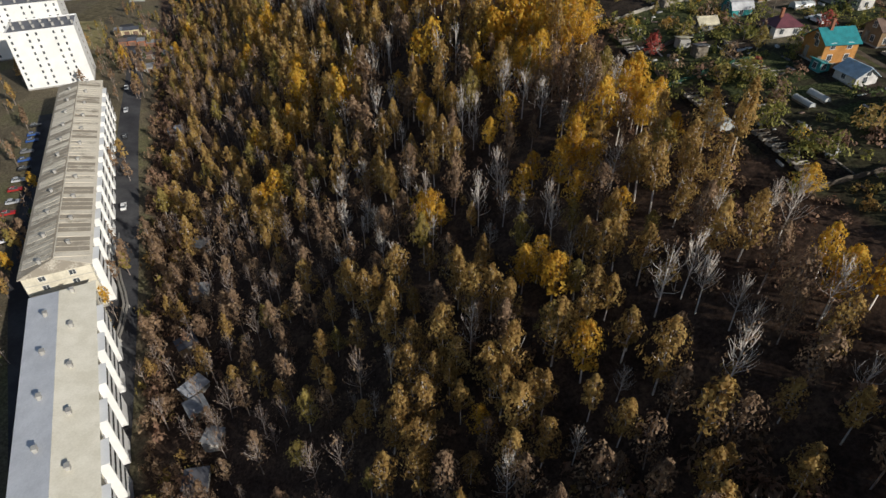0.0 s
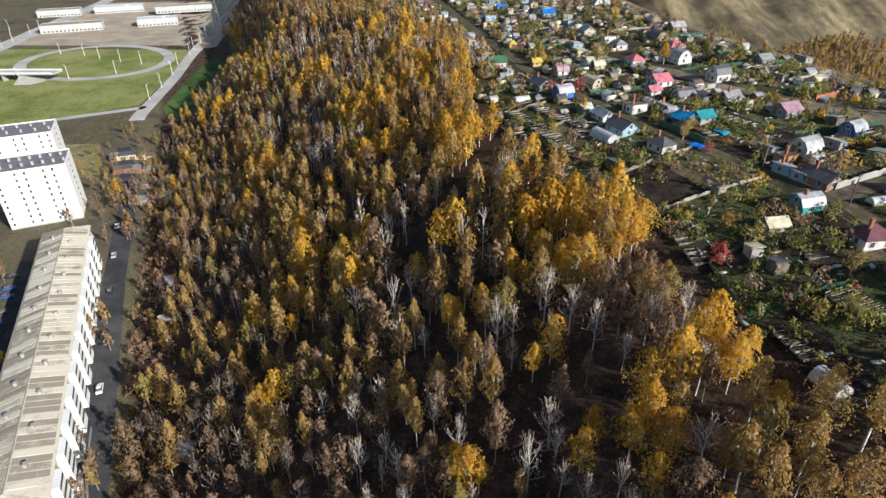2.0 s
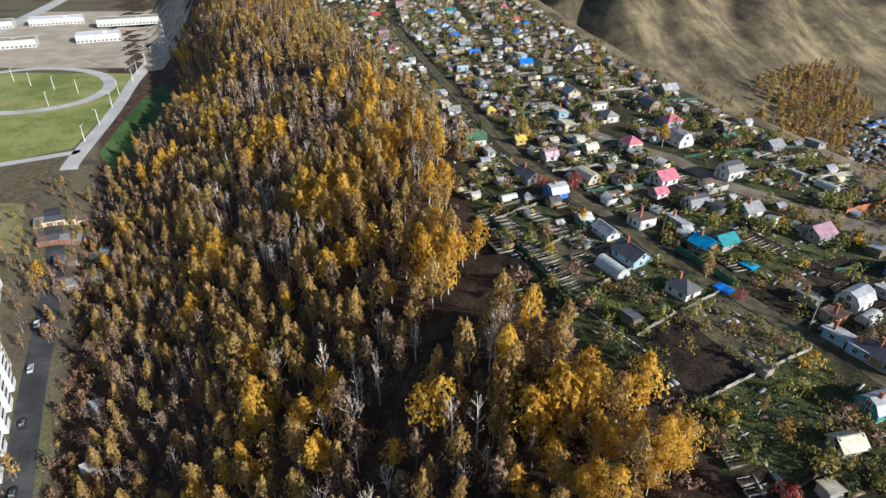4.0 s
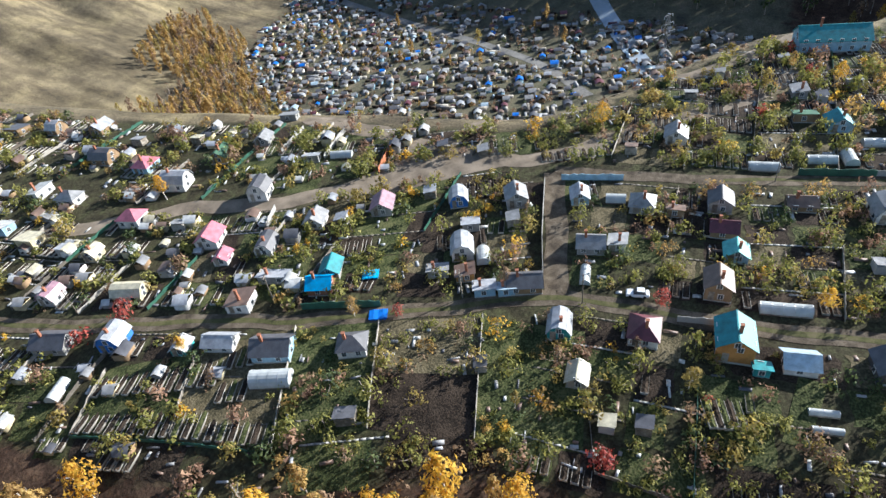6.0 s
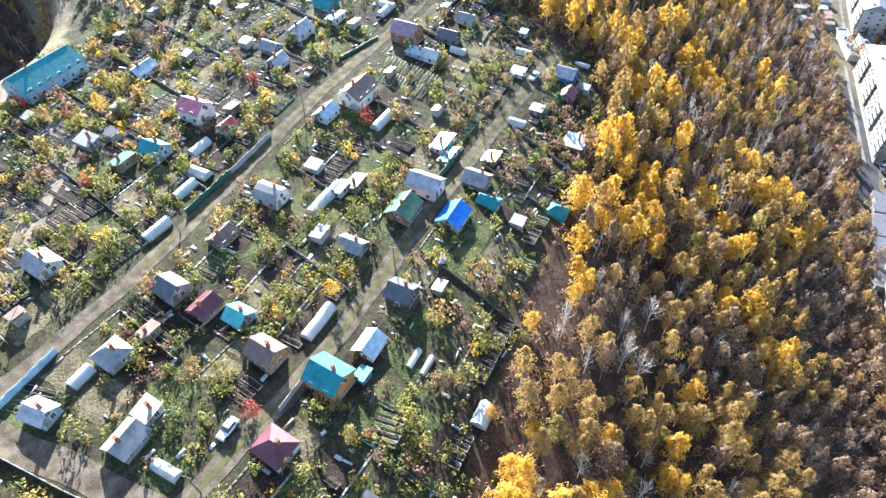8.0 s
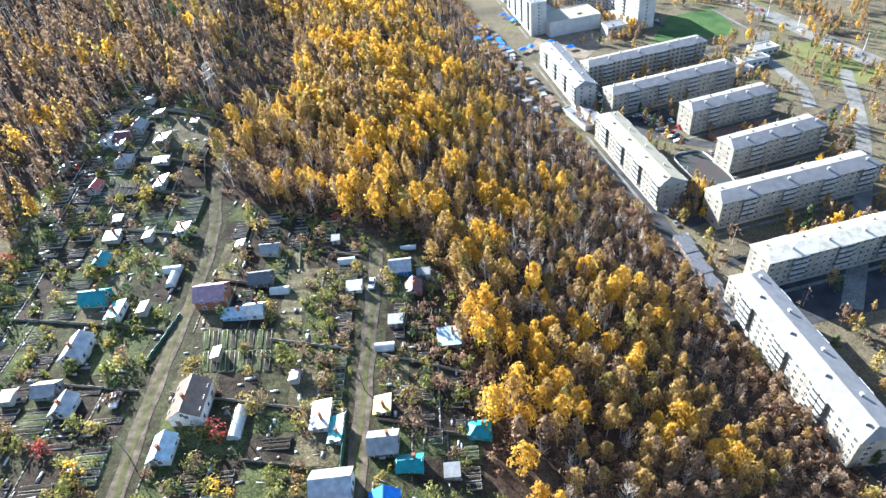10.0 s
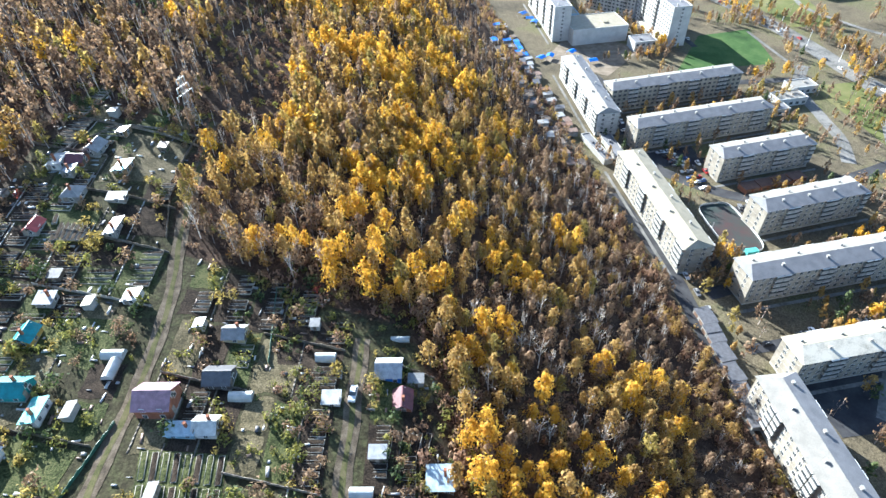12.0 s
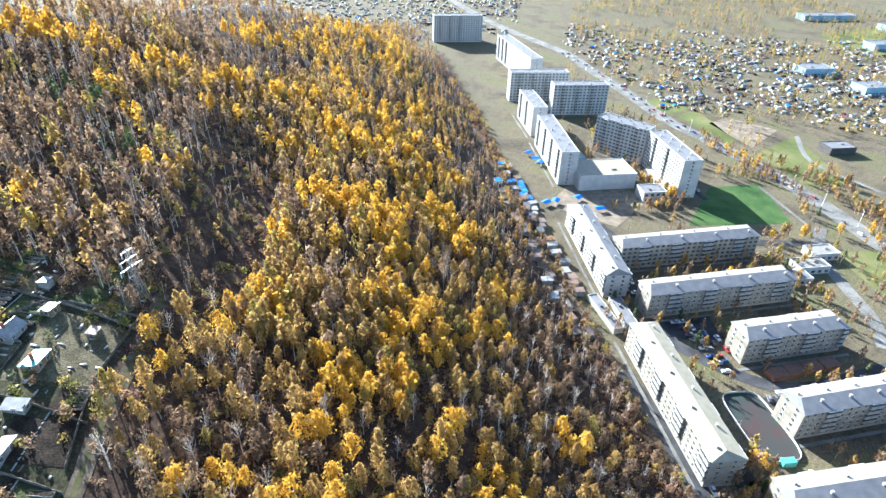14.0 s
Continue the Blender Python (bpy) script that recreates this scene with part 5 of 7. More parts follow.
own_plot((29.8, 208.6), (17.2, 205.3), (22.8, 186.8), (39.0, 193.5), GRASS, turf, 9)
own_plot((39.5, 193.7), (22.8, 186.8), (27.9, 168.5), (50, 177.8), STRAW, dead, 9, True)
own_plot((50, 177.8), (28, 168.5), (36.6, 154.7), (56.3, 162.7), GRASS, turf)
own_plot((56.3, 162.7), (46, 158.5), (51.8, 140.9), (63.9, 144.6), STRAW, dead)
own_plot((46, 158.5), (36.6, 154.7), (40.9, 137.3), (51.8, 140.9), SOIL, black)
own_plot((63.9, 144.6), (40.9, 137.3), (45, 121), (66, 126), GRASS, turf)
own_plot((63.1, 107.8), (53.5, 103.9), (55.4, 99.1), (63.7, 101.6), GRASS, turf, 5, True)
own_plot((67.5, 92.7), (56.1, 94.4), (56.1, 91.0), (67.5, 88.6), GRASS, turf)
own_plot((87.9, 169.9), (78, 169.1), (78.9, 160.8), (88.7, 162.6), SOIL, black)
own_plot((69.7, 163.8), (62.9, 162.6), (66.1, 153.3), (70.9, 154.1), SOIL, black)
own_plot((73.7, 196.4), (53.6, 190.9), (54.1, 181.5), (73.4, 186.9), GRASS, turf)
own_plot((65.4, 175.4), (60.6, 173.9), (62.1, 168.0), (67.1, 168.6), SOIL, black, 3)
own_plot((95.5, 73.1), (85.2, 74.2), (85, 66.9), (98.3, 62.3), GRASS, turf)
own_plot((89.8, 153.6), (84.5, 152), (87.2, 143.4), (92.1, 144.7), GRASS, turf, 4, True)
own_plot((113.1, -20.8), (105.5, -8.9), (112.5, -7.4), (118, -20), SOIL, black)
own_plot((169.9, -43.2), (166.1, -33), (153.7, -36.5), (156.7, -46.2), SOIL, black)
own_plot((185, -37.8), (179.5, -26.9), (170.5, -29), (172.5, -40), GRASS, turf, 7)
own_plot((183, -71.7), (180, -49.7), (161, -55), (163.8, -73.3), STRAW, dead)
own_plot((171.5, 0.4), (163.2, -8), (147, -10), (150, 4), GRASS, turf)
own_plot((159, 20.3), (149, 34), (140.5, 31.5), (141, 20.8), GRASS, turf)
own_plot((85.2, 2.7), (84.6, 9.1), (75.9, 5.3), (75.5, -0.9), SOIL, black, 5)
own_plot((130, 18), (124.5, 30.9), (109.3, 28.6), (113.2, 15.6), GRASS, turf, 8, True)
net, board, sheet_words = "low green mesh fence round a garden", "pale board fence between garden plots", "dark green sheet fence of a garden"
for x0, y0, x1, y1, kind in ((17.2, 205.3, 22.8, 186.6, 1), (22.8, 186.6, 27.4, 168.7, 1), (29.8, 208.6, 17.2, 205.3, 0), (39.5, 193.7, 22.7, 186.8, 0), (50, 177.8, 27.9, 168.5, 0), (56.3, 162.7, 36.6, 154.7, 0), (63.9, 144.6, 40.9, 137.3, 0), (53.5, 122.5, 42.7, 118.7, 0), (60.8, 106.7, 43.1, 104.8, 1), (43.1, 104.8, 42.7, 118.7, 0), (121.3, -29.3, 114.4, -7.0, 1), (165, -78.5, 161, -55, 0), (161, -55, 153, -36, 0), (186.8, -74, 165, -78.5, 0), (195.1, -62, 186.8, -74, 0), (199, -53.2, 195.1, -62, 0), (137.8, 13.7, 138.4, 30, 1)):
    fence(x0, y0, x1, y1, GREEN_SHEET if kind else BOARD, net if kind else board, 0.8)
for x0, y0, x1, y1 in ((54.2, 179.2, 59.8, 164.2), (120.6, 93.8, 124, 79.3), (87.4, 51.4, 89.1, 41.2)):
    fence(x0, y0, x1, y1, GREEN_SHEET, sheet_words, 1.7)
for x0, y0, x1, y1 in ((104.9, 145, 87, 140.2), (87, 140.2, 74.5, 136.2), (72.6, 111.6, 74.1, 102.8), (124, 79.3, 127.3, 64.5), (112.9, 218.5, 100, 216.9), (115, 205.7, 100.7, 203.5), (78.8, 203.4, 72.1, 201.1)):
    fence(x0, y0, x1, y1, CONCRETE, "pale slab fence along a lane", 1.5)
fence(106.7, 141.6, 110.1, 128.3, paint("wall_pale_blue", WALLS["pale blue"], 0.85), "pale blue board fence along the lane", 1.6)
fence(113.4, 188.9, 98.5, 185.7, paint("rust_red_fence", (0.42, 0.16, 0.08), 0.85), "rust-red fence by the clay track", 1.8)
cube_v = np.array([(-1, -1, -0.1), (1, -1, -0.1), (1, 1, -0.1), (-1, 1, -0.1), (-1, -1, 1), (1, -1, 1), (1, 1, 1), (-1, 1, 1)], float)
cube_f = np.array([(4, 5, 6, 7), (0, 1, 5, 4), (1, 2, 6, 5), (2, 3, 7, 6), (3, 0, 4, 7)])
clutter = Herd([paint("roof_" + k.replace(" ", "_"), ROOFS[k], 0.5, 0.35, 0.8) for k in ("white", "dark grey", "grey", "brown", "white", "grey", "brown", "silver")])


def garden_shed(x, y, turn):
    """A little shed with a sloping roof."""
    w, d, h = prng.uniform(1.0, 1.8), prng.uniform(0.9, 1.4), prng.uniform(1.7, 2.1)
    roof = prng.choice(["grey", "silver", "grey", "brown", "dark grey", "cream", "brown", "dark grey", "grey"])
    ob = thing("shed", x, y, hz(x, y) - 0.2, turn, f"little board shed with a {roof} roof in a garden", "shed", "garden sheds")
    part("wall", Geo().box(-w, -d, 0, w, d, h), prng.choice([WOOD, BOARD, WOOD, CONCRETE]), ob)
    part("roof", Geo().slab((-w - 0.2, -d - 0.2, h), (w + 0.2, -d - 0.2, h), (w + 0.2, d + 0.2, h + 0.5), (-w - 0.2, d + 0.2, h + 0.5), 0.07), paint("roof_" + roof.replace(" ", "_"), ROOFS[roof], 0.5, 0.35, 0.8), ob)
    door = part("door", door_small, WOOD, ob)
    door.matrix_basis = pose(0, -d, 0, 0, 0, 0) @ Matrix.Diagonal((0.75, 1, 0.8, 1))




def shrub(x, y, slot, scale, tallness=1.0, fruit=False):
    near = 30 < y < 165 and 30 < x < 125
    k = prng.randrange(5)
    tr, cr = ((fine_fruit if near else fruit_meshes) if fruit else (fine_shrubs if near else shrub_meshes))[k]
    t, z = prng.uniform(0, 6.28), hz(x, y)
    if fruit:
        shrubs.put(tr[0], tr[1], 5, x, y, z, t, scale, tallness)
    shrubs.put(cr[0], cr[1], slot, x, y, z, t, scale, tallness)


paths = Herd([BOARD, CONCRETE])
hut_v = np.array([(-1, -1, 0), (1, -1, 0), (1, 1, 0), (-1, 1, 0), (-1, -1, 1), (1, -1, 1), (1, 1, 1), (-1, 1, 1), (-1.15, -1.15, 0.93), (1.15, -1.15, 0.93), (1.15, 0, 1.6), (-1.15, 0, 1.6), (1.15, 1.15, 0.93), (-1.15, 1.15, 0.93)], float)
hut_w = np.array([(0, 1, 5, 4), (1, 2, 6, 5), (2, 3, 7, 6), (3, 0, 4, 7), (4, 5, 10, 11)])
hut_r = np.array([(8, 9, 10, 11), (12, 13, 11, 10)])
far_sheds = Herd([paint("roof_" + k.replace(" ", "_"), ROOFS[k], 0.5, 0.35, 0.8) for k in ("white", "silver", "grey", "cream", "brown", "dark grey")] + [paint("wall_" + k.replace(" ", "_"), WALLS[k], 0.85) for k in ("white", "grey", "wooden", "cream")])


def plot(xa, xb, y0, y1, tilt):
    """One garden: strips of soil and grass, rows of beds, plank paths, clumps of shrubs and a fence."""
    w = xb - xa
    if w < 7:
        return
    ym, depth = (y0 + y1) / 2, y1 - y0
    turn = lane_turn(ym)
    off = lambda y: tilt * (y - ym)
    n = max(1, round(w / prng.uniform(6, 9)))
    for k in range(n):
        sx0, sx1 = xa + w * k / n + 0.4, xa + w * (k + 1) / n - 0.4
        halves = ((y0 + 0.5, y1 - 0.5),) if prng.random() < 0.55 else ((y0 + 0.5, ym - 0.4), (ym + 0.4, y1 - 0.5))
        for ya, yb in halves:
            u, cx, cy = prng.random(), (sx0 + sx1) / 2, (ya + yb) / 2
            cx += off(cy)
            if not clear_of(cx, cy, 0.5) or claimed(cx, cy):
                continue
            m, words = (SOIL, "freshly dug black garden soil") if u < 0.4 else (GRASS, "patch of green autumn grass in a garden") if u < 0.72 else (STRAW, "patch of dead pale grass in a garden")
            hw = (sx1 - sx0) / 2
            if u < 0.86 and y0 < 215:
                drape("garden_soil" if m is SOIL else "garden_grass", cx - hw, ya, cx + hw, yb, radians(turn - 90), m, words, prng.uniform(0.03, 0.06))
            if u < 0.56 and hw > 1.8 and prng.random() < 0.8:
                rows, ln = int((yb - ya) / 1.7), max(3, round(2 * hw - 1.2))
                full = u > 0.4
                for j in range(rows):
                    by = ya + 0.9 + j * 1.7
                    bx = (sx0 + sx1) / 2 + off(by)
                    if clear_of(bx, by, 3.0) and not claimed(bx, by) and prng.random() < 0.85:
                        garden_bed(bx, by, turn - 90, ln, full and j % 3 > 0)
        if prng.random() < 0.4:
            slot, q = prng.choice([0, 0, 1]), y0
            while q < y1 - 1:
                px = sx1 + 0.4 + off(q)
                if clear_of(px, q + 0.5, 2.6):
                    paths.put(cube_v * np.array([0.6, 0.17, 0.08]), cube_f, slot, px, q + 0.5, hz(px, q + 0.5), radians(turn) + prng.uniform(-0.06, 0.06), 1.0)
                q += 1.15
    for _ in range(int(w * depth / (34 if ym < 45 else 18 if ym < 200 else 30))):
        cx, cy = prng.uniform(xa, xb), prng.uniform(y0, y1)
        u = prng.random()
        slot = 8 if u < 0.42 else 3 if u < 0.58 else 6 if u < 0.68 else 9 if u < 0.78 else 0 if u < 0.86 else 2 if u < 0.94 else 1 if u < 0.99 else 7
        fruit = prng.random() < 0.4
        slot = prng.choice([6, 8, 3, 2]) if ym < 45 and slot != 7 else slot
        for _ in range(prng.randrange(1, 3) if fruit else prng.randrange(2, 6)):
            x, y = cx + prng.gauss(0, 1.2), cy + prng.gauss(0, 1.2)
            x += off(y)
            if clear_of(x, y, 2.7) and not (prng.random() < 0.75 and any(inside_quad(x, y, q) for q in OPEN_PLOTS)):
                shrub(x, y, slot if prng.random() < 0.8 else 8, prng.uniform(0.6, 1.35), prng.uniform(0.6, 1.0), fruit)
    for _ in range(int(w * depth / 19)):
        x, y = prng.uniform(xa, xb), prng.uniform(y0, y1)
        x += off(y)
        if clear_of(x, y, 2.2) and not any(inside_quad(x, y, q) for q in OPEN_PLOTS):
            size = np.array([prng.uniform(0.15, 1.2), prng.uniform(0.08, 0.35), prng.uniform(0.08, 0.4)])
            clutter.put(cube_v * size, cube_f, prng.randrange(8), x, y, hz(x, y), radians(turn) + prng.choice([0, 1.57]) + prng.uniform(-0.2, 0.2), 1.0)
    for _ in range(prng.randrange(3, 7) if ym > 190 else 0):
        x, y = prng.uniform(xa + 1, xb - 1), prng.uniform(y0, y1)
        x += off(y)
        if clear_of(x, y, 3.6):
            a, size, tall = radians(turn) + prng.choice([0, 1.57]), prng.uniform(0.8, 1.6), prng.uniform(0.9, 1.4)
            far_sheds.put(hut_v, hut_w, 6 + prng.randrange(4), x, y, hz(x, y) - 0.2, a, size, tall)
            far_sheds.put(hut_v, hut_r, prng.randrange(6), x, y, hz(x, y) - 0.2, a, size, tall)
    if prng.random() < 0.7:
        x, y = prng.uniform(xa + 2, xb - 2), prng.uniform(y0 + 2, y1 - 2)
        x += off(y)
        if clear_of(x, y, 5.0):
            garden_shed(x, y, turn + prng.choice([0, 90]))
            HOUSES.append((x, y))
    m, words = prng.choice([(BOARD, "grey board fence round a garden plot"), (BOARD, "grey board fence round a garden plot"), (WOOD, "weathered dark board fence of a garden"), (GREEN_SHEET, "dark green sheet fence of a garden")])
    if prng.random() < 0.6 and not claimed((xa + xb) / 2, y0 + 1) and not claimed((xa + xb) / 2, y0 - 1):
        fence(xa + off(y0), y0, xb + off(y0), y0, m, words, 0.85)


y = -92.0
while y < 540:
    step = prng.uniform(13, 19)
    ym = y + step / 2
    xr, xu = float(road_x(ym)), float(upper_x(ym)) if ym < 255 else float(road_x(ym)) + 46
    xe = float(forest_edge(ym)) / 0.9424 - 40 - 0.355 * ym
    xo = float(rim_edge(ym))
    xo = min(xo - 3, 205)
    tilt = float(road_x(ym + 5) - road_x(ym - 5)) / 10
    if ym > -20:
        plot(xe + 2, xr - 3.4, y, y + step, tilt)
        half = (xu - xr) / 2
        plot(xr + 3.4, xr + half if half < 17 else xr + half, y, y + step, tilt)
        plot(xr + half, xu - 3.6, y, y + step, tilt)
    elif ym > -95:
        plot(max(xe, 100), xu - 3.6, y, y + step, tilt)
    if xo - xu > 9:
        width = xo - xu - 4
        n = max(1, round(width / 26))
        for k in range(n):
            plot(xu + 3.8 + width * k / n, xu + 3.8 + width * (k + 1) / n, y, y + step, tilt)
    y += step

# more gardens to the north, along the lane
ROOF_PICK = ["silver", "grey", "white", "dark grey", "pink", "brown", "cream", "teal", "blue", "red", "silver", "mauve", "grey"]
WALL_PICK = ["white", "grey", "wooden", "cream", "white", "pale blue", "wooden"]
for row, dx in enumerate((-13, 9, 26, 42, 58, 74, 90)):
    y = 248 + 5 * (row % 3)
    while y < 560:
        x = float(road_x(y)) + dx + prng.uniform(-3, 3)
        if float(rim(x, y)) < -8 and float(across(x, y)) > float(forest_edge(y)) + 4 and all(math.hypot(x - a, y - b) > 9 for a, b in HOUSES):
            house(round(x, 1), round(y, 1), prng.choice([0, 90]), prng.uniform(5, 8), prng.uniform(4.5, 6.5), prng.uniform(2.4, 3.2), prng.choice(WALL_PICK), prng.choice(ROOF_PICK), prng.choice(["gable", "gable", "shed", "gambrel", "hip"]))
            HOUSES.append((x, y))
        y += prng.uniform(12, 19)

# yard trees that stand out
for x, y, kind, sc in ((82.5, 89, "yellow", 0.55), (50.5, 67.5, "yellow", 0.7), (130.7, 138, "yellow", 0.75), (169.6, 96, "ochre", 0.6), (165, 85, "yellow", 0.6), (72, 143, "brown", 0.6), (56, 168, "ochre", 0.55), (46, 88, "yellow", 0.45), (38, 196, "yellow", 0.5), (75, 236, "yellow", 0.8), (60, 108, "olive", 0.6), (48, 133, "olive", 0.5)):
    tree(x, y, kind, sc, 0.85, group="garden trees", label="autumn garden tree with " + {"yellow": "bright yellow", "ochre": "ochre", "brown": "brown", "olive": "olive green"}[kind] + " leaves")
for x, y, sc in ((44, 118, 1.5), (75.7, 114.6, 1.2), (40.7, 214, 1.7), (59, 160, 0.9)):
    tr, cr = tree_mesh(int(x * 3), 3.0, 1.3, 420, 0.28, low=0.12, limbs=9, full=1.0)
    ob = new("rowan_tree", quick_mesh("trunk", *tr, np.zeros(len(tr[1])), [TWIG]))
    ob.matrix_world = pose(x, y, hz(x, y)) @ Matrix.Diagonal((sc, sc, sc, 1))
    tagged(ob, "small tree with dark red autumn leaves in a garden", "tree", "red garden trees")
    c = new("crown", quick_mesh("crown", *cr, np.zeros(len(cr[1])), [LEAF["red"]]))
    c.parent = ob
# blue tarpaulins and a pool cover lying in the gardens
for x, y, w, d, words in ((66.5, 170.2, 3.4, 2.6, "pale blue"), (57.6, 163.6, 3.6, 2.6, "blue"), (72.5, 67.5, 1.6, 1.2, "blue")):
    g = Geo()
    for k in range(4):
        g.slab((-w / 2 + w * k / 4, -d / 2, 0.3 + 0.12 * (k % 2)), (-w / 2 + w * (k + 1) / 4, -d / 2, 0.42 - 0.12 * (k % 2)), (-w / 2 + w * (k + 1) / 4, d / 2, 0.38 - 0.1 * (k % 2)), (-w / 2 + w * k / 4, d / 2, 0.28 + 0.1 * (k % 2)), 0.05)
    g.box(-w / 2 + 0.2, -d / 2 + 0.2, -0.2, w / 2 - 0.2, d / 2 - 0.2, 0.26)
    ob = new("tarpaulin", data_of("tarpaulin", g, [paint("roof_sky_blue" if words == "pale blue" else "roof_blue", ROOFS["sky blue" if words == "pale blue" else "blue"], 0.5, 0.35, 0.8)]))
    ob.matrix_world = pose(x, y, hz(x, y) + 0.05, 0, 0, lane_turn(y))
    tagged(ob, words + " tarpaulin spread over a garden bed", "tarpaulin", "tarpaulins")
# low scrub on the rim and along the wood's edge
for _ in range(3200):
    x, y = prng.uniform(20, 200), prng.uniform(-60, 240)
    r, e = float(rim(x, y)), float(across(x, y)) - float(forest_edge(y))
    if (-26 < r < 40 and y > 100 and abs(x - float(upper_x(y))) > 6 and prng.random() < 0.25) or -12 < e < 2:
        shrub(x, y, prng.choice([9, 2, 2, 9, 9, 8]), prng.uniform(0.6, 1.4), 0.8)
# undergrowth inside the wood
for _ in range(1700):
    y = prng.uniform(-200, 330)
    s = prng.uniform(6, float(forest_edge(y)) if y > -90 else 105)
    x = s / 0.9424 - 40 - 0.355 * y
    if gully(x, y) > -1:
        shrub(x, y, prng.choice([2, 9, 2, 9, 0]), prng.uniform(0.6, 1.3))
for _ in range(900):
    y, s = prng.uniform(-520, 330), prng.uniform(3, 16)
    shrub(s / 0.9424 - 40 - 0.355 * y, y, prng.choice([2, 9, 9, 0, 3, 2]), prng.uniform(0.7, 1.5), 1.1, prng.random() < 0.4)
# pale bare scrub between the trunks of the lower wood
for _ in range(1900):
    y = prng.uniform(-200, 40)
    q = prng.uniform(8, min(float(forest_edge(y)), 150) if y > -84 else 100)
    x = q / 0.9424 - 40 - 0.355 * y
    if gully(x, y) > -1:
        shrub(x, y, prng.choice([2, 9, 9]), prng.uniform(1.0, 1.9), 1.1)
# rough ground between the lane and the wood
for _ in range(900):
    x, y = prng.uniform(62, 124), prng.uniform(-62, 32)
    if 100 < float(across(x, y)) < 142 and clear_of(x, y, 3.5):
        shrub(x, y, prng.choice([8, 9, 2, 3, 6, 8]), prng.uniform(0.5, 1.2), 0.8, prng.random() < 0.2)
# scrub on the open strip under the power line and on the hill
for _ in range(3600):
    x, y = prng.uniform(110, 300), prng.uniform(-300, -60)
    if 132 < float(across(x, y)) < 240 and not float(zone_village(x, y)) > 0.3:
        shrub(x, y, prng.choice([2, 9, 2, 8, 3, 9]), prng.uniform(0.7, 1.5), 0.8)
rest = Herd([BOARD, GRASS, SOIL])
for v, f, m, full, x, y, turn in spare_beds:
    for slot in (0, 1):
        pick = f[np.array(m) == slot]
        rest.put(v, pick, 0 if slot == 0 else 1 if full else 2, x, y, hz(x, y) + 0.05, radians(turn), 1.0)
tagged(rest.make("garden_beds"), "raised garden beds with board edges, farther plots", "garden beds", kind="stuff")
tagged(far_sheds.make("garden_sheds"), "little pale sheds and outhouses in the farther gardens", "sheds", kind="stuff")
tagged(paths.make("garden_paths"), "plank and slab paths between garden strips", "paths", kind="stuff")
tagged(clutter.make("garden_clutter"), "boards, barrels, crates and tarpaulins lying about the gardens", "clutter", kind="stuff")
tagged(shrubs.make("garden_shrubs"), "shrubs and fruit bushes in autumn colours", "shrubs", kind="stuff")


# ---- cars ----
TYRE = mat("black_rubber", [(0.015, 0.015, 0.015), (0.03, 0.03, 0.03)], 0.9, 3.0)
wheel_data = data_of("wheel", Geo().beam((0, -0.1, 0), (0, 0.1, 0), 0.31, 0.31, 10), [TYRE])
cabin_data = data_of("cabin", Geo().add([(-1.5, -0.72, 0.85), (0.75, -0.72, 0.85), (0.75, 0.72, 0.85), (-1.5, 0.72, 0.85), (-1.15, -0.58, 1.45), (0.15, -0.58, 1.45), (0.15, 0.58, 1.45), (-1.15, 0.58, 1.45)], [(0, 1, 5, 4), (1, 2, 6, 5), (2, 3, 7, 6), (3, 0, 4, 7)], 0).box(-1.17, -0.6, 1.43, 0.17, 0.6, 1.48, 1), [GLASS, FRAME])
CAR = {"white": (0.7, 0.7, 0.7), "silver": (0.4, 0.41, 0.43), "black": (0.02, 0.02, 0.022), "blue": (0.03, 0.08, 0.25), "red": (0.3, 0.02, 0.02), "grey": (0.15, 0.15, 0.16)}
car_data = {}


def car(x, y, turn, colour):
    if colour not in car_data:
        m = mat("car_paint_" + colour, [CAR[colour], tuple(c * 1.1 for c in CAR[colour])], 0.3, 1.0)
        g = Geo().box(-2.05, -0.8, 0.28, 2.05, 0.8, 0.62).add([(-2.02, -0.78, 0.62), (2.02, -0.78, 0.62), (2.02, 0.78, 0.62), (-2.02, 0.78, 0.62), (-1.95, -0.74, 0.9), (1.85, -0.74, 0.82), (1.85, 0.74, 0.82), (-1.95, 0.74, 0.9)], [(4, 5, 6, 7), (0, 1, 5, 4), (1, 2, 6, 5), (2, 3, 7, 6), (3, 0, 4, 7)])
        g.box(-1.12, -0.57, 1.44, 0.12, 0.57, 1.5)
        car_data[colour] = data_of("body", g, [m])
    ob = thing("car", x, y, hz(x, y) + 0.16, turn, f"{colour} passenger car parked or driving on asphalt", "car", "cars")
    part("body", car_data[colour], None, ob)
    part("cabin", cabin_data, None, ob)
    for wx in (-1.25, 1.3) if y > 60 else ():
        for wy in (-0.72, 0.72):
            part("wheel", wheel_data, None, ob).location = (wx, wy, 0.31)
    return ob


colours = list(CAR) + ["white", "silver", "white", "grey"]
car(76.5, 119, 100, "white")
car(94, -3.7, 95, "white")
car(139, 40, 105, "white")
for k in range(15):
    car(-116 - 3.1 * k * 0.9 + prng.uniform(-0.5, 0.5), 112 + 7.0 * k + prng.uniform(-1, 1), 22 + prng.uniform(-6, 6), prng.choice(colours))
for k in range(6):
    car(-88 - 9.6 * k, 128 + 24 * k, 111, prng.choice(colours))
for k in range(9):
    car(-8 - 2.9 * k * 0.92, -205 + 2.9 * k * 0.45 - (k % 2) * 6, 112 + prng.uniform(-8, 8), prng.choice(colours))
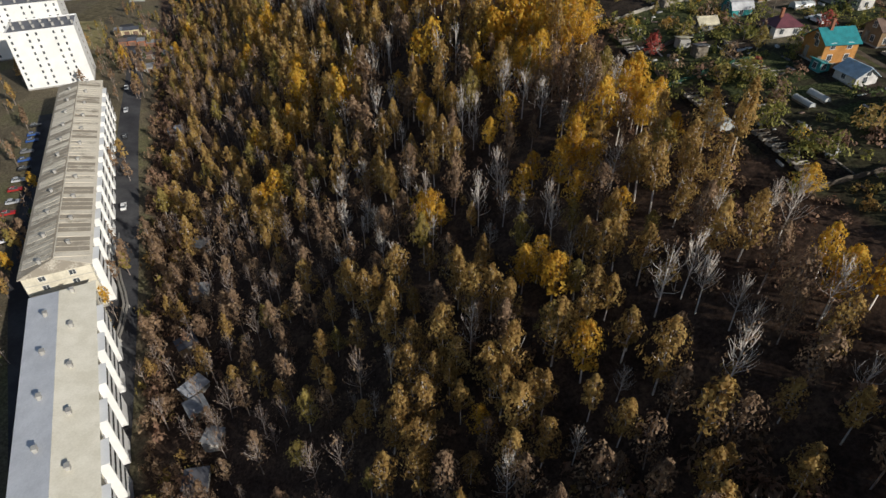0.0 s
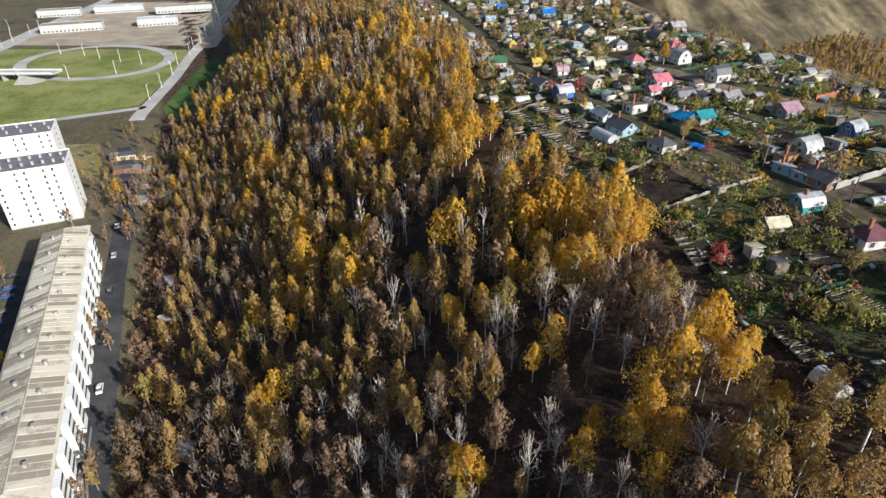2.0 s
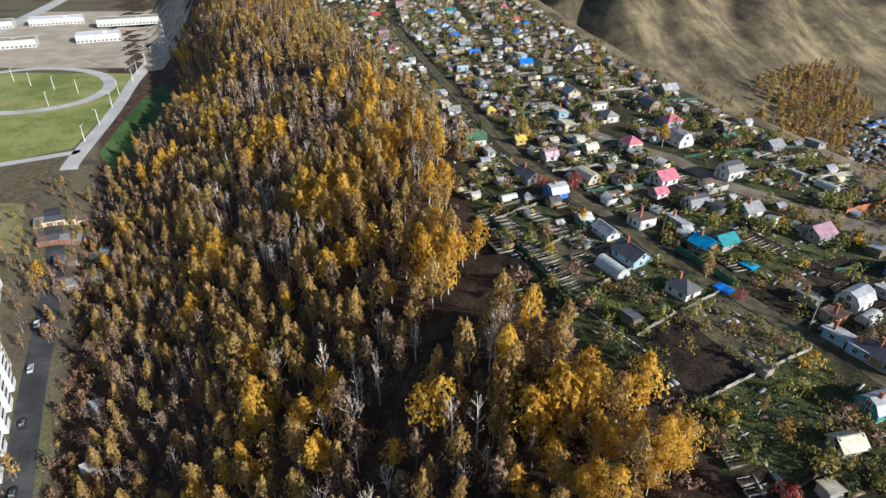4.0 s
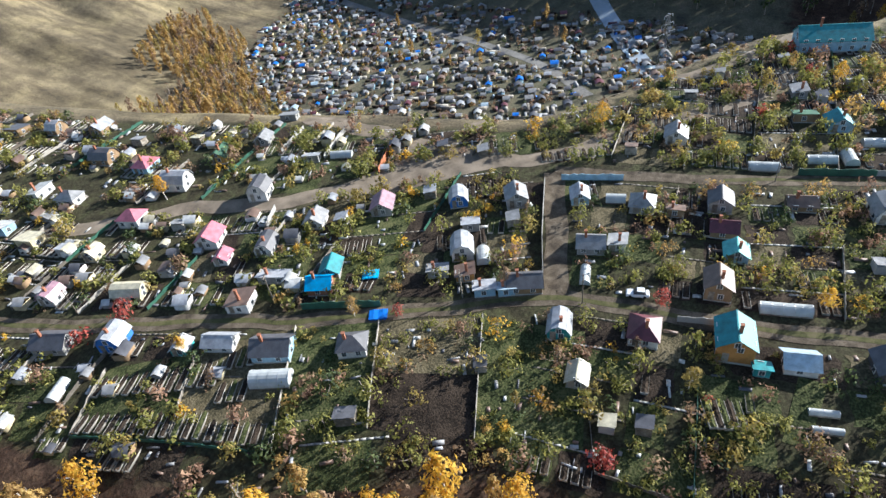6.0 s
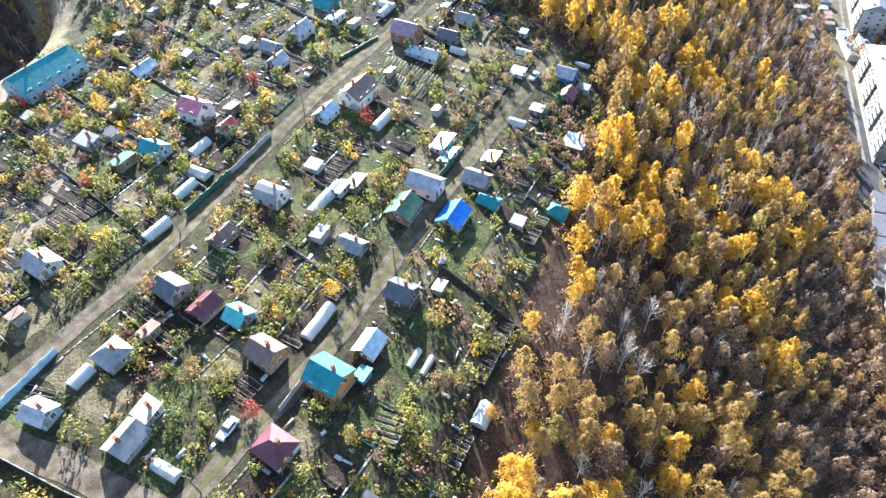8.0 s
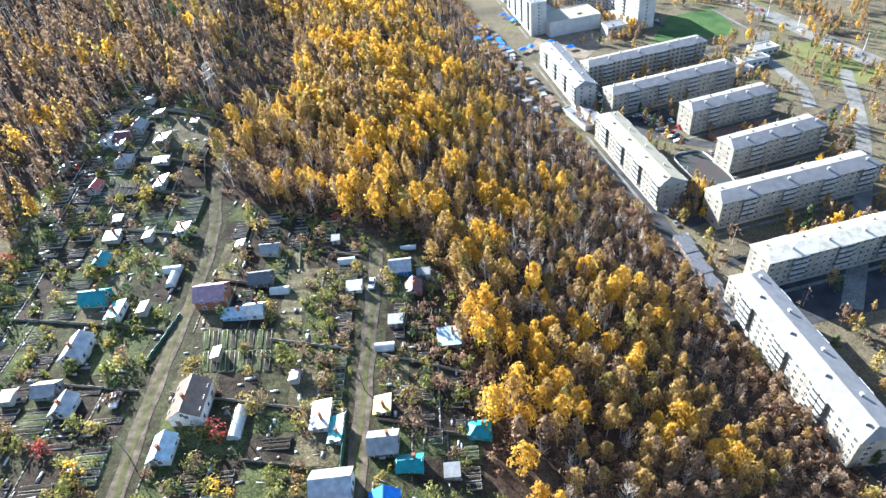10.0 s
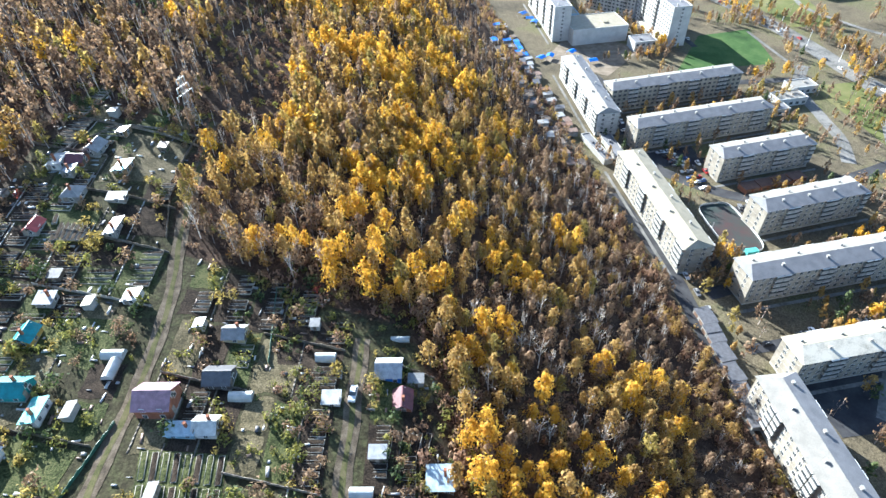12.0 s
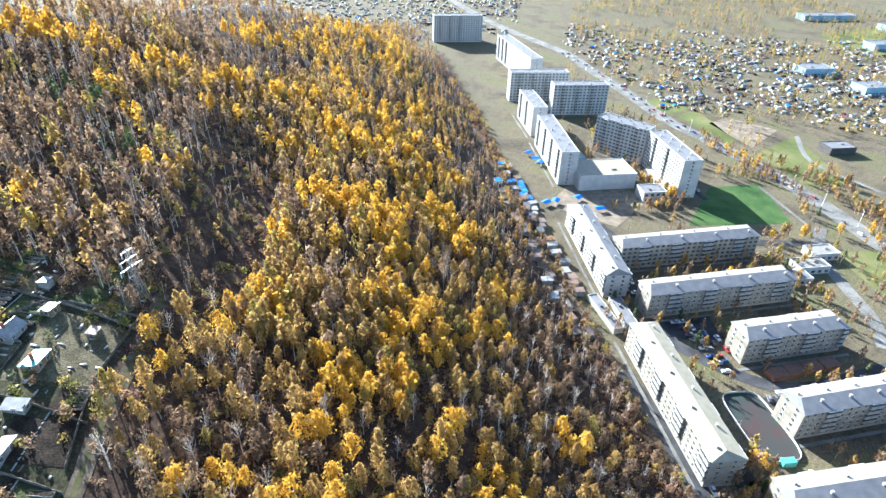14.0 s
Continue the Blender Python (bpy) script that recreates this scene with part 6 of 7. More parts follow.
for k in range(8):
    car(-36 - 5.2 * k, -212 - 2.0 * k + prng.uniform(-1, 1), 20 + 90 * (k % 2), prng.choice(colours))
for k in range(8):
    car(-40 - 5.5 * k, -174 - 2.4 * k + prng.uniform(-1, 1), 113, prng.choice(colours))
for k in range(10):
    car(-38 - 4.4 * k, -90 - 1.6 * k + prng.uniform(-4, 4), prng.choice([20, 110]), prng.choice(colours))
for k in range(6):
    car(4 - 3.0 * k, -146 + 9 * k, 108, prng.choice(colours))
main = smooth_line([(-150, -270), (-134, -313), (-105, -388), (-64, -460), (-32, -509), (-1, -582), (35, -660), (69, -733)])
for k in range(6, len(main) - 4, 5):
    d = main[k + 1] - main[k]
    for side in (-4, -1.2, 3.6):
        if prng.random() < 0.55:
            car(main[k].x - d.normalized().y * side, main[k].y + d.normalized().x * side, math.degrees(math.atan2(d.y, d.x)), prng.choice(colours))


# ---- garages, sheds and huts at the foot of the wood ----
def garage_row(x, y, turn, n, label, material, roof):
    for k in range(n):
        px, py = x + math.cos(radians(turn)) * 4.2 * k, y + math.sin(radians(turn)) * 4.2 * k
        ob = thing("garage", px, py, hz(px, py) - 0.2, turn + prng.uniform(-3, 3), label, "garage", "garages")
        h = prng.uniform(2.3, 2.9)
        part("wall", Geo().box(-1.95, -2.7, 0, 1.95, 2.7, h), material, ob)
        part("roof", Geo().slab((-2.1, -2.9, h), (2.1, -2.9, h), (2.1, 2.9, h + 0.35), (-2.1, 2.9, h + 0.35), 0.12), prng.choice(roof), ob)
        part("gate", Geo().box(-1.3, -2.76, 0.05, -0.02, -2.7, 2.1).box(0.02, -2.76, 0.05, 1.3, -2.7, 2.1), paint("gate_brown", (0.16, 0.1, 0.07)), ob)


shed_roofs = [paint("roof_" + k.replace(" ", "_"), ROOFS[k], 0.5, 0.35, 0.8) for k in ("grey", "dark grey", "brown", "dark grey", "brown")]
garage_row(-148, 292, 20, 5, "low brick garage with a sheet roof", paint("wall_grey", WALLS["grey"]), shed_roofs)
garage_row(-162, 308, 20, 5, "low garage with a rusty roof", paint("wall_brick", WALLS["brick"]), shed_roofs)
garage_row(-172, 326, 20, 5, "low pale garage by the wood", paint("wall_cream", WALLS["cream"]), shed_roofs)
garage_row(-140, 274, 18, 4, "low garage with a blue-grey roof", paint("wall_grey", WALLS["grey"]), shed_roofs)
rust = [paint("roof_rust", (0.15, 0.085, 0.06), 0.8), paint("roof_dark_grey", ROOFS["dark grey"], 0.5, 0.35, 0.8), paint("roof_brown", ROOFS["brown"], 0.5, 0.35, 0.8), paint("roof_grey", ROOFS["grey"], 0.5, 0.35, 0.8), paint("roof_umber", (0.1, 0.075, 0.06), 0.8)]
garage_at = []
for _ in range(900):
    y, q = prng.uniform(-372, -186), prng.uniform(1, 19)
    x = q / 0.9424 - 40 - 0.355 * y
    lane_x = float(np.interp(y, [-430, -362, -310, -255, -205, -172], [128, 104, 84, 62, 40, 22]))
    if abs(x - lane_x) > 5 and all(math.hypot(x - a, y - b) > 5.2 for a, b in garage_at) and not (14 < x < 42 and -226 < y < -192):
        garage_at.append((x, y))
        blue = y < -312 and prng.random() < 0.3
        garage_row(x, y, 18 + prng.choice([0, 90, 180]) + prng.uniform(-7, 7), 1, "low shed with a blue tarpaulin roof" if blue else "old low garage with a rusty roof", paint("wall_grey", WALLS["grey"]), [paint("roof_blue", ROOFS["blue"], 0.5, 0.35, 0.8)] if blue else rust)
for k in range(6):
    garage_row(-14 - 4.2 * k * 0.4 + 6, -98 + 8.5 * k, 108, 2, "low concrete garage beside the street", paint("wall_grey", WALLS["grey"]), [shed_roofs[1], shed_roofs[3]])


def hut(x, y, turn, w, d, h, wall, roof):
    ob = thing("hut", x, y, hz(x, y) - 0.5, turn, f"small {wall} hut with a {roof} roof among trees", "hut", "huts in the wood")
    part("wall", Geo().box(-w / 2, -d / 2, 0, w / 2, d / 2, h + 0.5), paint("wall_" + wall.replace(" ", "_"), WALLS[wall], 0.85), ob)
    part("roof", Geo().slab((-w / 2 - 0.2, -d / 2 - 0.2, h + 0.45), (w / 2 + 0.2, -d / 2 - 0.2, h + 0.45), (w / 2 + 0.2, d / 2 + 0.2, h + 0.9), (-w / 2 - 0.2, d / 2 + 0.2, h + 0.9), 0.1), paint("roof_" + roof.replace(" ", "_"), ROOFS[roof], 0.5, 0.35, 0.8), ob)
    d_ob = part("door", door_small, WOOD, ob)
    d_ob.matrix_basis = pose(0, -d / 2, 0.5)


for x, y, wall, roof in ((-91, 182, "white", "white"), (-60, 109, "grey", "grey"), (-52, 79, "grey", "silver"), (-50, 74, "grey", "grey"), (-45, 58, "grey", "dark grey"), (-66, 128, "wooden", "grey"), (-58, 92, "wooden", "dark grey"), (-44, 66, "white", "grey"), (-100, 205, "grey", "silver"), (-78, 150, "wooden", "brown")):
    hut(x, y, prng.uniform(0, 90), prng.uniform(3.5, 5), prng.uniform(3, 4), 2.2, wall, roof)

# heating pipes along the street
pipe = thing("heating_pipe", -84, 118, hz(-84, 118), 0, "pair of pale insulated heating pipes on low supports", "pipe")
line = smooth_line([(-76, 96), (-79, 108), (-88, 124), (-100, 154), (-122, 208), (-136, 244)], 6.0)
for side in (-0.45, 0.45):
    for p, q in zip(line, line[1:]):
        part("pipe", Geo().beam((p.x + side - pipe.location.x, p.y - pipe.location.y, 0.9), (q.x + side - pipe.location.x, q.y - pipe.location.y, 0.9), 0.3, sides=6), BRIGHT_SHEET, pipe)
for p in line[::2]:
    part("support", Geo().box(p.x - pipe.location.x - 0.7, p.y - pipe.location.y - 0.15, -0.4, p.x - pipe.location.x + 0.7, p.y - pipe.location.y + 0.15, 0.62), CONCRETE, pipe)


# ---- the valley gardens ----
tints = ["silver", "dark grey", "grey", "brown", "grey", "grey", "maroon", "dark grey", "pale blue", "grey", "dark grey", "grey", "brown", "dark grey", "grey", "dark grey", "blue", "grey", "dark grey", "white"]
valley = Herd([paint("roof_" + k.replace(" ", "_"), ROOFS[k], 0.5, 0.35, 0.8) for k in tints] + [paint("wall_" + k.replace(" ", "_"), WALLS[k], 0.85) for k in ("white", "grey", "wooden", "cream", "pale blue")] + [SOIL, BOARD])
strip = np.array([(-1, -1, 0), (1, -1, 0), (1, 1, 0), (-1, 1, 0), (-1, -1, 1), (1, -1, 1), (1, 1, 1), (-1, 1, 1)], float)
strip_f = np.array([(4, 5, 6, 7), (0, 1, 5, 4), (1, 2, 6, 5), (2, 3, 7, 6), (3, 0, 4, 7)])
vshrubs = Herd([LEAF[k] for k in KINDS] + [TWIG, LEAF["green"], LEAF["red"], LEAF["pale"], LEAF["rose"]])


def gardens(x0, x1, y0, y1, step, inside, clutter=3):
    y = y0
    while y < y1:
        x = x0
        while x < x1:
            px, py = x + prng.uniform(-0.35, 0.35) * step, y + prng.uniform(-0.35, 0.35) * step
            if inside(px, py):
                w, t = prng.uniform(1.3, 2.3), radians(20 + prng.choice([0, 90])) + prng.uniform(-0.12, 0.12)
                z, tall = hz(px, py) - 0.3, prng.uniform(0.9, 1.2)
                valley.put(hut_v, hut_w, len(tints) + prng.randrange(5), px, py, z, t, w, tall)
                valley.put(hut_v, hut_r, prng.randrange(len(tints)), px, py, z, t, w, tall)
                for _ in range(clutter):
                    qx, qy = px + prng.uniform(-0.6, 0.6) * step, py + prng.uniform(-0.6, 0.6) * step
                    u = prng.random()
                    if u < 0.45:
                        tr, cr = prng.choice(shrub_meshes)
                        vshrubs.put(cr[0][-90:], cr[1][:30], prng.choice([6, 2, 3, 2, 6, 2, 0, 9]), qx, qy, hz(qx, qy), t, prng.uniform(0.9, 1.6))
                    else:
                        lw = prng.uniform(0.7, 1.5)
                        valley.put(strip * np.array([prng.uniform(1.2, 3.0), 0.7, 1.3]), strip_f, prng.choice([prng.randrange(len(tints)), len(tints) + 5, len(tints) + 6]), qx, qy, hz(qx, qy) - 0.2, t, lw)
            x += step
        y += step


gardens(180, 520, 105, 520, 9.0, lambda x, y: float(zone_valley(x, y)) > 0.5 and x - 0.2 * (y - 100) < 385 and abs(x - float(np.interp(y, [180, 220, 270, 330, 389, 486], [300, 340, 370, 397, 423, 470]))) > 6 and float(rim(x, y)) > 70 and grove(x, y) > 28 and prng.random() < 0.93, 4)
gardens(-420, 60, -900, -500, 14, lambda x, y: x < -75 - 0.43 * (y + 440) and not (x > -210 and y > -520) and noise.noise(Vector((x * 0.012, y * 0.012, 1.0))) > -0.12 and prng.random() < 0.8)
gardens(150, 640, -1330, -600, 15, lambda x, y: float(past_crest(x, y)) > 0.9 and abs(x - float(np.interp(y, [-1300, -1100, -880, -733, -582], [420, 300, 177, 69, -1]))) > 16 and not (130 < x < 250 and y > -800) and prng.random() < 0.85, 2)
gardens(-230, -20, -800, -520, 13, lambda x, y: abs((x + 9) * 0.85 + (y + 740) * 0.53) > 12 and x < -34 - 0.42 * (y + 509) - 26 and not (-130 < x < -60 and -545 < y < -455) and noise.noise(Vector((x * 0.02, y * 0.02, 4.0))) > -0.1 and prng.random() < 0.8, 3)
gardens(-220, 60, 556, 790, 11, lambda x, y: float(across(x, y)) > float(forest_edge(y)) + 6 and float(rim(x, y)) < -6 and prng.random() < 0.85, 3)
tagged(valley.make("valley_houses"), "hundreds of small garden houses and sheds in the valley", "houses", kind="stuff")


# ---- power lines ----
def pylon(x, y, turn, h, arms, label):
    ob = thing("pylon", x, y, hz(x, y) - 0.3, turn, label, "pylon", "power pylons")
    g = Geo()
    n, wide = 6, h * 0.09
    rings = [[(sx * wide * (1 - 0.85 * k / n), sy * wide * (1 - 0.85 * k / n), h * k / n) for sx, sy in ((-1, -1), (1, -1), (1, 1), (-1, 1))] for k in range(n + 1)]
    for a, b in zip(rings, rings[1:]):
        for i in range(4):
            g.beam(a[i], b[i], 0.09, sides=3)
            g.beam(a[i], b[(i + 1) % 4], 0.05, sides=3)
            g.beam(b[i], b[(i + 1) % 4], 0.05, sides=3)
    part("mast", g, STEEL, ob)
    for k in range(arms):
        z, w = h * (0.98 - 0.14 * k), h * (0.1 + 0.05 * k)
        arm = part("arm", Geo().beam((0, -w, z), (0, w, z), 0.09, sides=4).beam((0, -w, z), (0, 0, z + 0.9), 0.05, sides=3).beam((0, w, z), (0, 0, z + 0.9), 0.05, sides=3), STEEL, ob)
        for q in (-w, w):
            part("insulator", Geo().beam((0, q, z - 1.5), (0, q, z), 0.16, 0.16, 5), FRAME, arm)


steel = "grey lattice steel power pylon with insulators"
pylon(168, -84, -10, 17, 3, steel)
pylon(-241, 632, 30, 34, 3, steel)
pylon(-226, 690, 30, 34, 3, steel)
pylon(150, 300, 30, 24, 3, steel)
pylon(335, 146, 60, 34, 3, steel)
pylon(20, 420, 20, 26, 3, steel)
for x, y in ((126, 124.5), (117, 98), (111, 43), (72, 128), (67, 150), (38, 226), (54, 186), (78, 76), (88, 30), (129, 52)):
    ob = thing("utility_pole", x, y, hz(x, y) - 0.3, 20, "weathered wooden power pole with a crossarm", "pole", "utility poles")
    part("pole", Geo().beam((0, 0, 0), (0, 0, 7.5), 0.13, 0.09, 6), WOOD, ob)
    part("crossarm", Geo().box(-0.8, -0.05, 7.0, 0.8, 0.05, 7.12), WOOD, ob)


# ---- the town ----
LAWN = mat("sports_turf", [(0.025, 0.055, 0.016), (0.045, 0.09, 0.025), (0.08, 0.12, 0.04)], 0.95, 0.06)
MEADOW = mat("mown_meadow", [(0.07, 0.085, 0.025), (0.12, 0.13, 0.045), (0.18, 0.165, 0.075)], 0.95, 0.03)


sheet("clay_junction", [(89.7, 193.8), (107.9, 181.7), (102.9, 164.5), (86, 187)], SAND, "wide trodden clay where tracks meet", "track", 0.11)
sheet("clay_fork", [(107.9, 181.7), (115.5, 166), (113, 149), (102.9, 164.5)], SAND, "wide clay fork above the valley", "track", 0.115)
sheet("sports_field", [(-45, -372), (-82, -388), (-88, -331), (-24, -313)], LAWN, "dark green sports field", "field")
sheet("meadow_park", [(-92.5, -445.6), (-133.6, -495), (-146, -400.7), (-112.9, -394.9)], MEADOW, "mown park meadow beside the road", "meadow")
sheet("meadow_row", [(-9, -556), (-33, -574), (-58, -545), (-34, -524)], MEADOW, "mown grass beside the main road", "meadow")
sheet("meadow_strip", [(-40, -525), (-63, -541), (-83, -473), (-75, -459)], MEADOW, "long mown grass strip beside the road", "meadow")
sheet("plaza", [(-68, -510), (-86, -530), (-124, -508), (-92, -458)], SAND, "pale sandy plaza of a park", "plaza")
sheet("meadow_kerb", [(-100, -300), (-130, -310), (-150, -250), (-120, -235)], MEADOW, "grass strip between roads", "meadow")
sheet("meadow_far", [(-289, -948), (-415, -1042), (-338, -842), (-290, -819)], MEADOW, "wide green far field", "meadow")
sheet("meadow_north", [(-203, 430), (-345, 330), (-420, 640), (-225, 620)], mat("bright_verge_grass", [(0.13, 0.16, 0.04), (0.22, 0.24, 0.075), (0.3, 0.28, 0.12)], 0.95, 0.04, fine=0.6), "green verge inside the interchange", "meadow", 0.06, 24)
sheet("bare_bank", [(-192, 352), (-212, 352), (-216, 412), (-201, 416)], STRAW, "dry grass bank beside the slip road", "meadow", 0.03, 16)
sheet("meadow_slope", [(-186, 425), (-166, 395), (-158, 510), (-206, 600)], LAWN, "green grass bank below the wood", "meadow", 0.1, 16)
sheet("dry_bank", [(-168, 300), (-196, 306), (-212, 352), (-192, 352)], mat("tan_bank_grass", [(0.13, 0.115, 0.05), (0.22, 0.19, 0.09), (0.3, 0.25, 0.13)], 0.95, 0.1, fine=0.6), "tan autumn grass behind the towers", "meadow", 0.05, 16)
sheet("bare_lot", [(-430, 660), (-215, 640), (-230, 1000), (-500, 1000)], mat("pale_clay_lot", [(0.3, 0.25, 0.19), (0.45, 0.39, 0.3)], 0.95, 0.05, fine=0.6), "bare tan ground round warehouses", "lot", 0.06, 20)
sheet("car_park", [(-34, -78), (-80, -96), (-92, -66), (-44, -52)], ASPHALT, "asphalt car park behind the flats", "car park")
sheet("yard_asphalt", [(4, -196), (-24, -208), (-20, -222), (8, -212)], ASPHALT, "asphalt yard with cars", "yard")
sheet("school_yard", [(62, -318), (20, -300), (-4, -345), (44, -372)], SAND, "bare building site with clay ground", "yard")

rink = thing("ice_rink", -28, -154, hz(-28, -154), 108, "oval hockey rink with white boards and dark floor", "rink")
oval = [(17 * math.copysign(abs(math.cos(a)) ** 0.45, math.cos(a)), 8.5 * math.copysign(abs(math.sin(a)) ** 0.45, math.sin(a))) for a in np.linspace(0, 2 * math.pi, 33)]
g = Geo()
for (ax, ay), (bx, by) in zip(oval, oval[1:]):
    g.slab((ax, ay, 0), (bx, by, 0), (bx, by, 1.3), (ax, ay, 1.3), 0.15)
part("boards", g, WHITE_PANEL, rink)
part("floor", Geo().add([(x, y, 0.3) for x, y in oval[:-1]], [tuple(range(32))]), mat("dark_rink_floor", [(0.012, 0.04, 0.03), (0.025, 0.03, 0.028), (0.05, 0.02, 0.02)], 0.8, 0.06), rink)
part("net_post", Geo().box(-0.1, -8.6, 0, 0.1, -8.4, 4).box(-0.1, 8.4, 0, 0.1, 8.6, 4), STEEL, rink)
part("pavilion", Geo().box(16.5, -2.5, 0, 19, 2.5, 2.6), paint("roof_turquoise", ROOFS["turquoise"], 0.5), rink, "green pavilion at the end of the rink")


def low_building(x, y, turn, length, width, h, wall, roof, label, storeys=1):
    ob = thing("building", x, y, hz(x, y) - 0.3, turn, label, "building", "low buildings")
    part("wall", Geo().box(0, 0, 0, length, width, h), wall, ob)
    part("roof", Geo().box(0.25, 0.25, h, length - 0.25, width - 0.25, h + 0.1).box(length * 0.3, width * 0.3, h + 0.1, length * 0.38, width * 0.5, h + 1.1), roof, ob)
    rim_g = Geo().box(-0.1, -0.1, h - 0.1, length + 0.1, 0.25, h + 0.5).box(-0.1, width - 0.25, h - 0.1, length + 0.1, width + 0.1, h + 0.5).box(-0.1, 0.25, h - 0.1, 0.25, width - 0.25, h + 0.5).box(length - 0.25, 0.25, h - 0.1, length + 0.1, width - 0.25, h + 0.5)
    part("parapet", rim_g, wall, ob)
    for f in range(storeys):
        for side in (0, 1):
            g = Geo()
            for c in range(int(length / 4)):
                g.box(c * 4 + 1, -0.05 if side == 0 else width, 1.2 + 3.2 * f, c * 4 + 3, 0 if side == 0 else width + 0.05, 2.8 + 3.2 * f)
            tagged(part("window_grid", g, GLASS, ob), kind="stuff")
    return ob


sky_wall = paint("wall_pale_blue", WALLS["pale blue"], 0.85)
low_building(6, -358, 200, -40, 26, 11, WHITE_PANEL, CREAM_SHEET, "white three-storey school with a flat tan roof", 3)
low_building(40, -376, 290, 24, 12, 11, sky_wall, CREAM_SHEET, "pale blue school wing", 3)
low_building(2, -338, 200, 16, 12, 7, WHITE_PANEL, SHEET, "white two-storey annex with dark panels", 2)
low_building(-14, -352, 110, -34, 10, 4, CONCRETE, SLATE, "long low grey outbuilding")
low_building(-88, -286, 20, 18, 10, 4.5, WHITE_PANEL, BRIGHT_SHEET, "small white shop building")
low_building(-98, -302, 20, 16, 10, 4.5, WHITE_PANEL, BRIGHT_SHEET, "small white pavilion with a flat roof")
low_building(-76, -270, 20, 14, 8, 4, CONCRETE, SHEET, "low grey kiosk building")
low_building(-165, -478, 20, 22, 14, 6, paint("wall_dark", WALLS["dark"]), SHEET, "black cube building with glass walls")
low_building(37.7, -220.5, 116, 27, 5, 2.8, CONCRETE, SHEET, "long low garage with a dark flat roof", 0)
low_building(27.5, -222, 110, 22, 6, 3, CONCRETE, SHEET, "long low garage with a grey slab roof", 0)
for k in range(8):
    garage_row(-40 - 3.9 * k, -184 - 1.9 * k, 206, 1, "low garage with a rust-red roof in a yard", paint("wall_brick", WALLS["brick"]), [rust[0]])
for x, y, ln in ((-385, 770, 62), (-310, 800, 44), (-300, 900, 70), (-400, 920, 60), (-470, 890, 50)):
    low_building(x, y, 200, ln, 24, 8, WHITE_PANEL, CREAM_SHEET if ln % 4 else NEW_GREY, "large pale warehouse near the interchange", 1)
for x, y, ln in ((-330, -860, 80), (-400, -1000, 100), (-300, -1050, 90), (-200, -700, 36), (-240, -640, 30)):
    low_building(x, y, 200, ln, 22, 8, sky_wall, SHEET, "large far industrial hall with a pale roof", 1)
for x, y in ((82, -397), (76, -388), (72, -381), (64, -318), (58, -322), (30, -318), (44, -330)):
    ob = thing("market_tent", x, y, hz(x, y), prng.uniform(0, 90), "market stall with a blue tarpaulin roof", "tent", "market tents")
    part("roof", Geo().slab((-3, -2.5, 2.4), (3, -2.5, 2.4), (3, 0, 3.3), (-3, 0, 3.3), 0.05).slab((3, 2.5, 2.4), (-3, 2.5, 2.4), (-3, 0, 3.3), (3, 0, 3.3), 0.05), paint("roof_blue", ROOFS["blue"], 0.5), ob)
    for q in ((-2.8, -2.3), (2.8, -2.3), (2.8, 2.3), (-2.8, 2.3)):
        part("pole", Geo().beam((*q, 0), (*q, 2.5), 0.05), STEEL, ob)

# trees among the flats
town_trees = Herd([LEAF[k] for k in KINDS] + [BARK, TWIG, LEAF["green"]])


def town_tree(x, y, k, sc, thin=1):
    tr, cr = far_trees[k][rng.randrange(4)]
    t = rng.uniform(0, 6.28)
    if thin < 3:
        town_trees.put(tr[0], tr[1], 6, x, y, hz(x, y), t, sc)
    town_trees.put(cr[0], cr[1][::thin], 7 if k == "olive" and rng.random() < 0.4 else KINDS.index(k), x, y, hz(x, y), t, sc)


for cx, cy, dx, dy, n in ((-12, -150, -14, 36, 16), (-20, -128, 6, 18, 8), (-60, -140, -40, -14, 16), (-10, -240, -50, -20, 16), (-20, -205, -20, 6, 6), (-60, -180, -34, -12, 14), (-50, -98, -40, -14, 14), (-60, -46, -20, 40, 14), (-40, -30, -8, 40, 10), (20, -320, -40, -16, 12), (-60, -300, -50, -22, 14), (4, -372, -30, 30, 14), (-104, -380, 50, -90, 26), (-130, -300, -16, -70, 20), (-150, -300, -60, -160, 30), (-100, 92, -30, 70, 12), (-130, 236, -20, 50, 12), (-76, 92, -40, 90, 16)):
    for _ in range(n * 2):
        u = rng.random()
        town_tree(cx + dx * u + rng.uniform(-6, 6), cy + dy * u + rng.uniform(-5, 5), rng.choice(["ochre", "yellow", "brown", "brown", "bare", "brown", "olive"]), rng.uniform(0.45, 0.9))


def in_block(x, y, margin):
    for bx, by, a, ln, wd, _ in FOOT:
        u, v = (x - bx) * math.cos(a) + (y - by) * math.sin(a), (y - by) * math.cos(a) - (x - bx) * math.sin(a)
        if -margin < u < ln + margin and -margin < v < wd + margin:
            return True
    return False


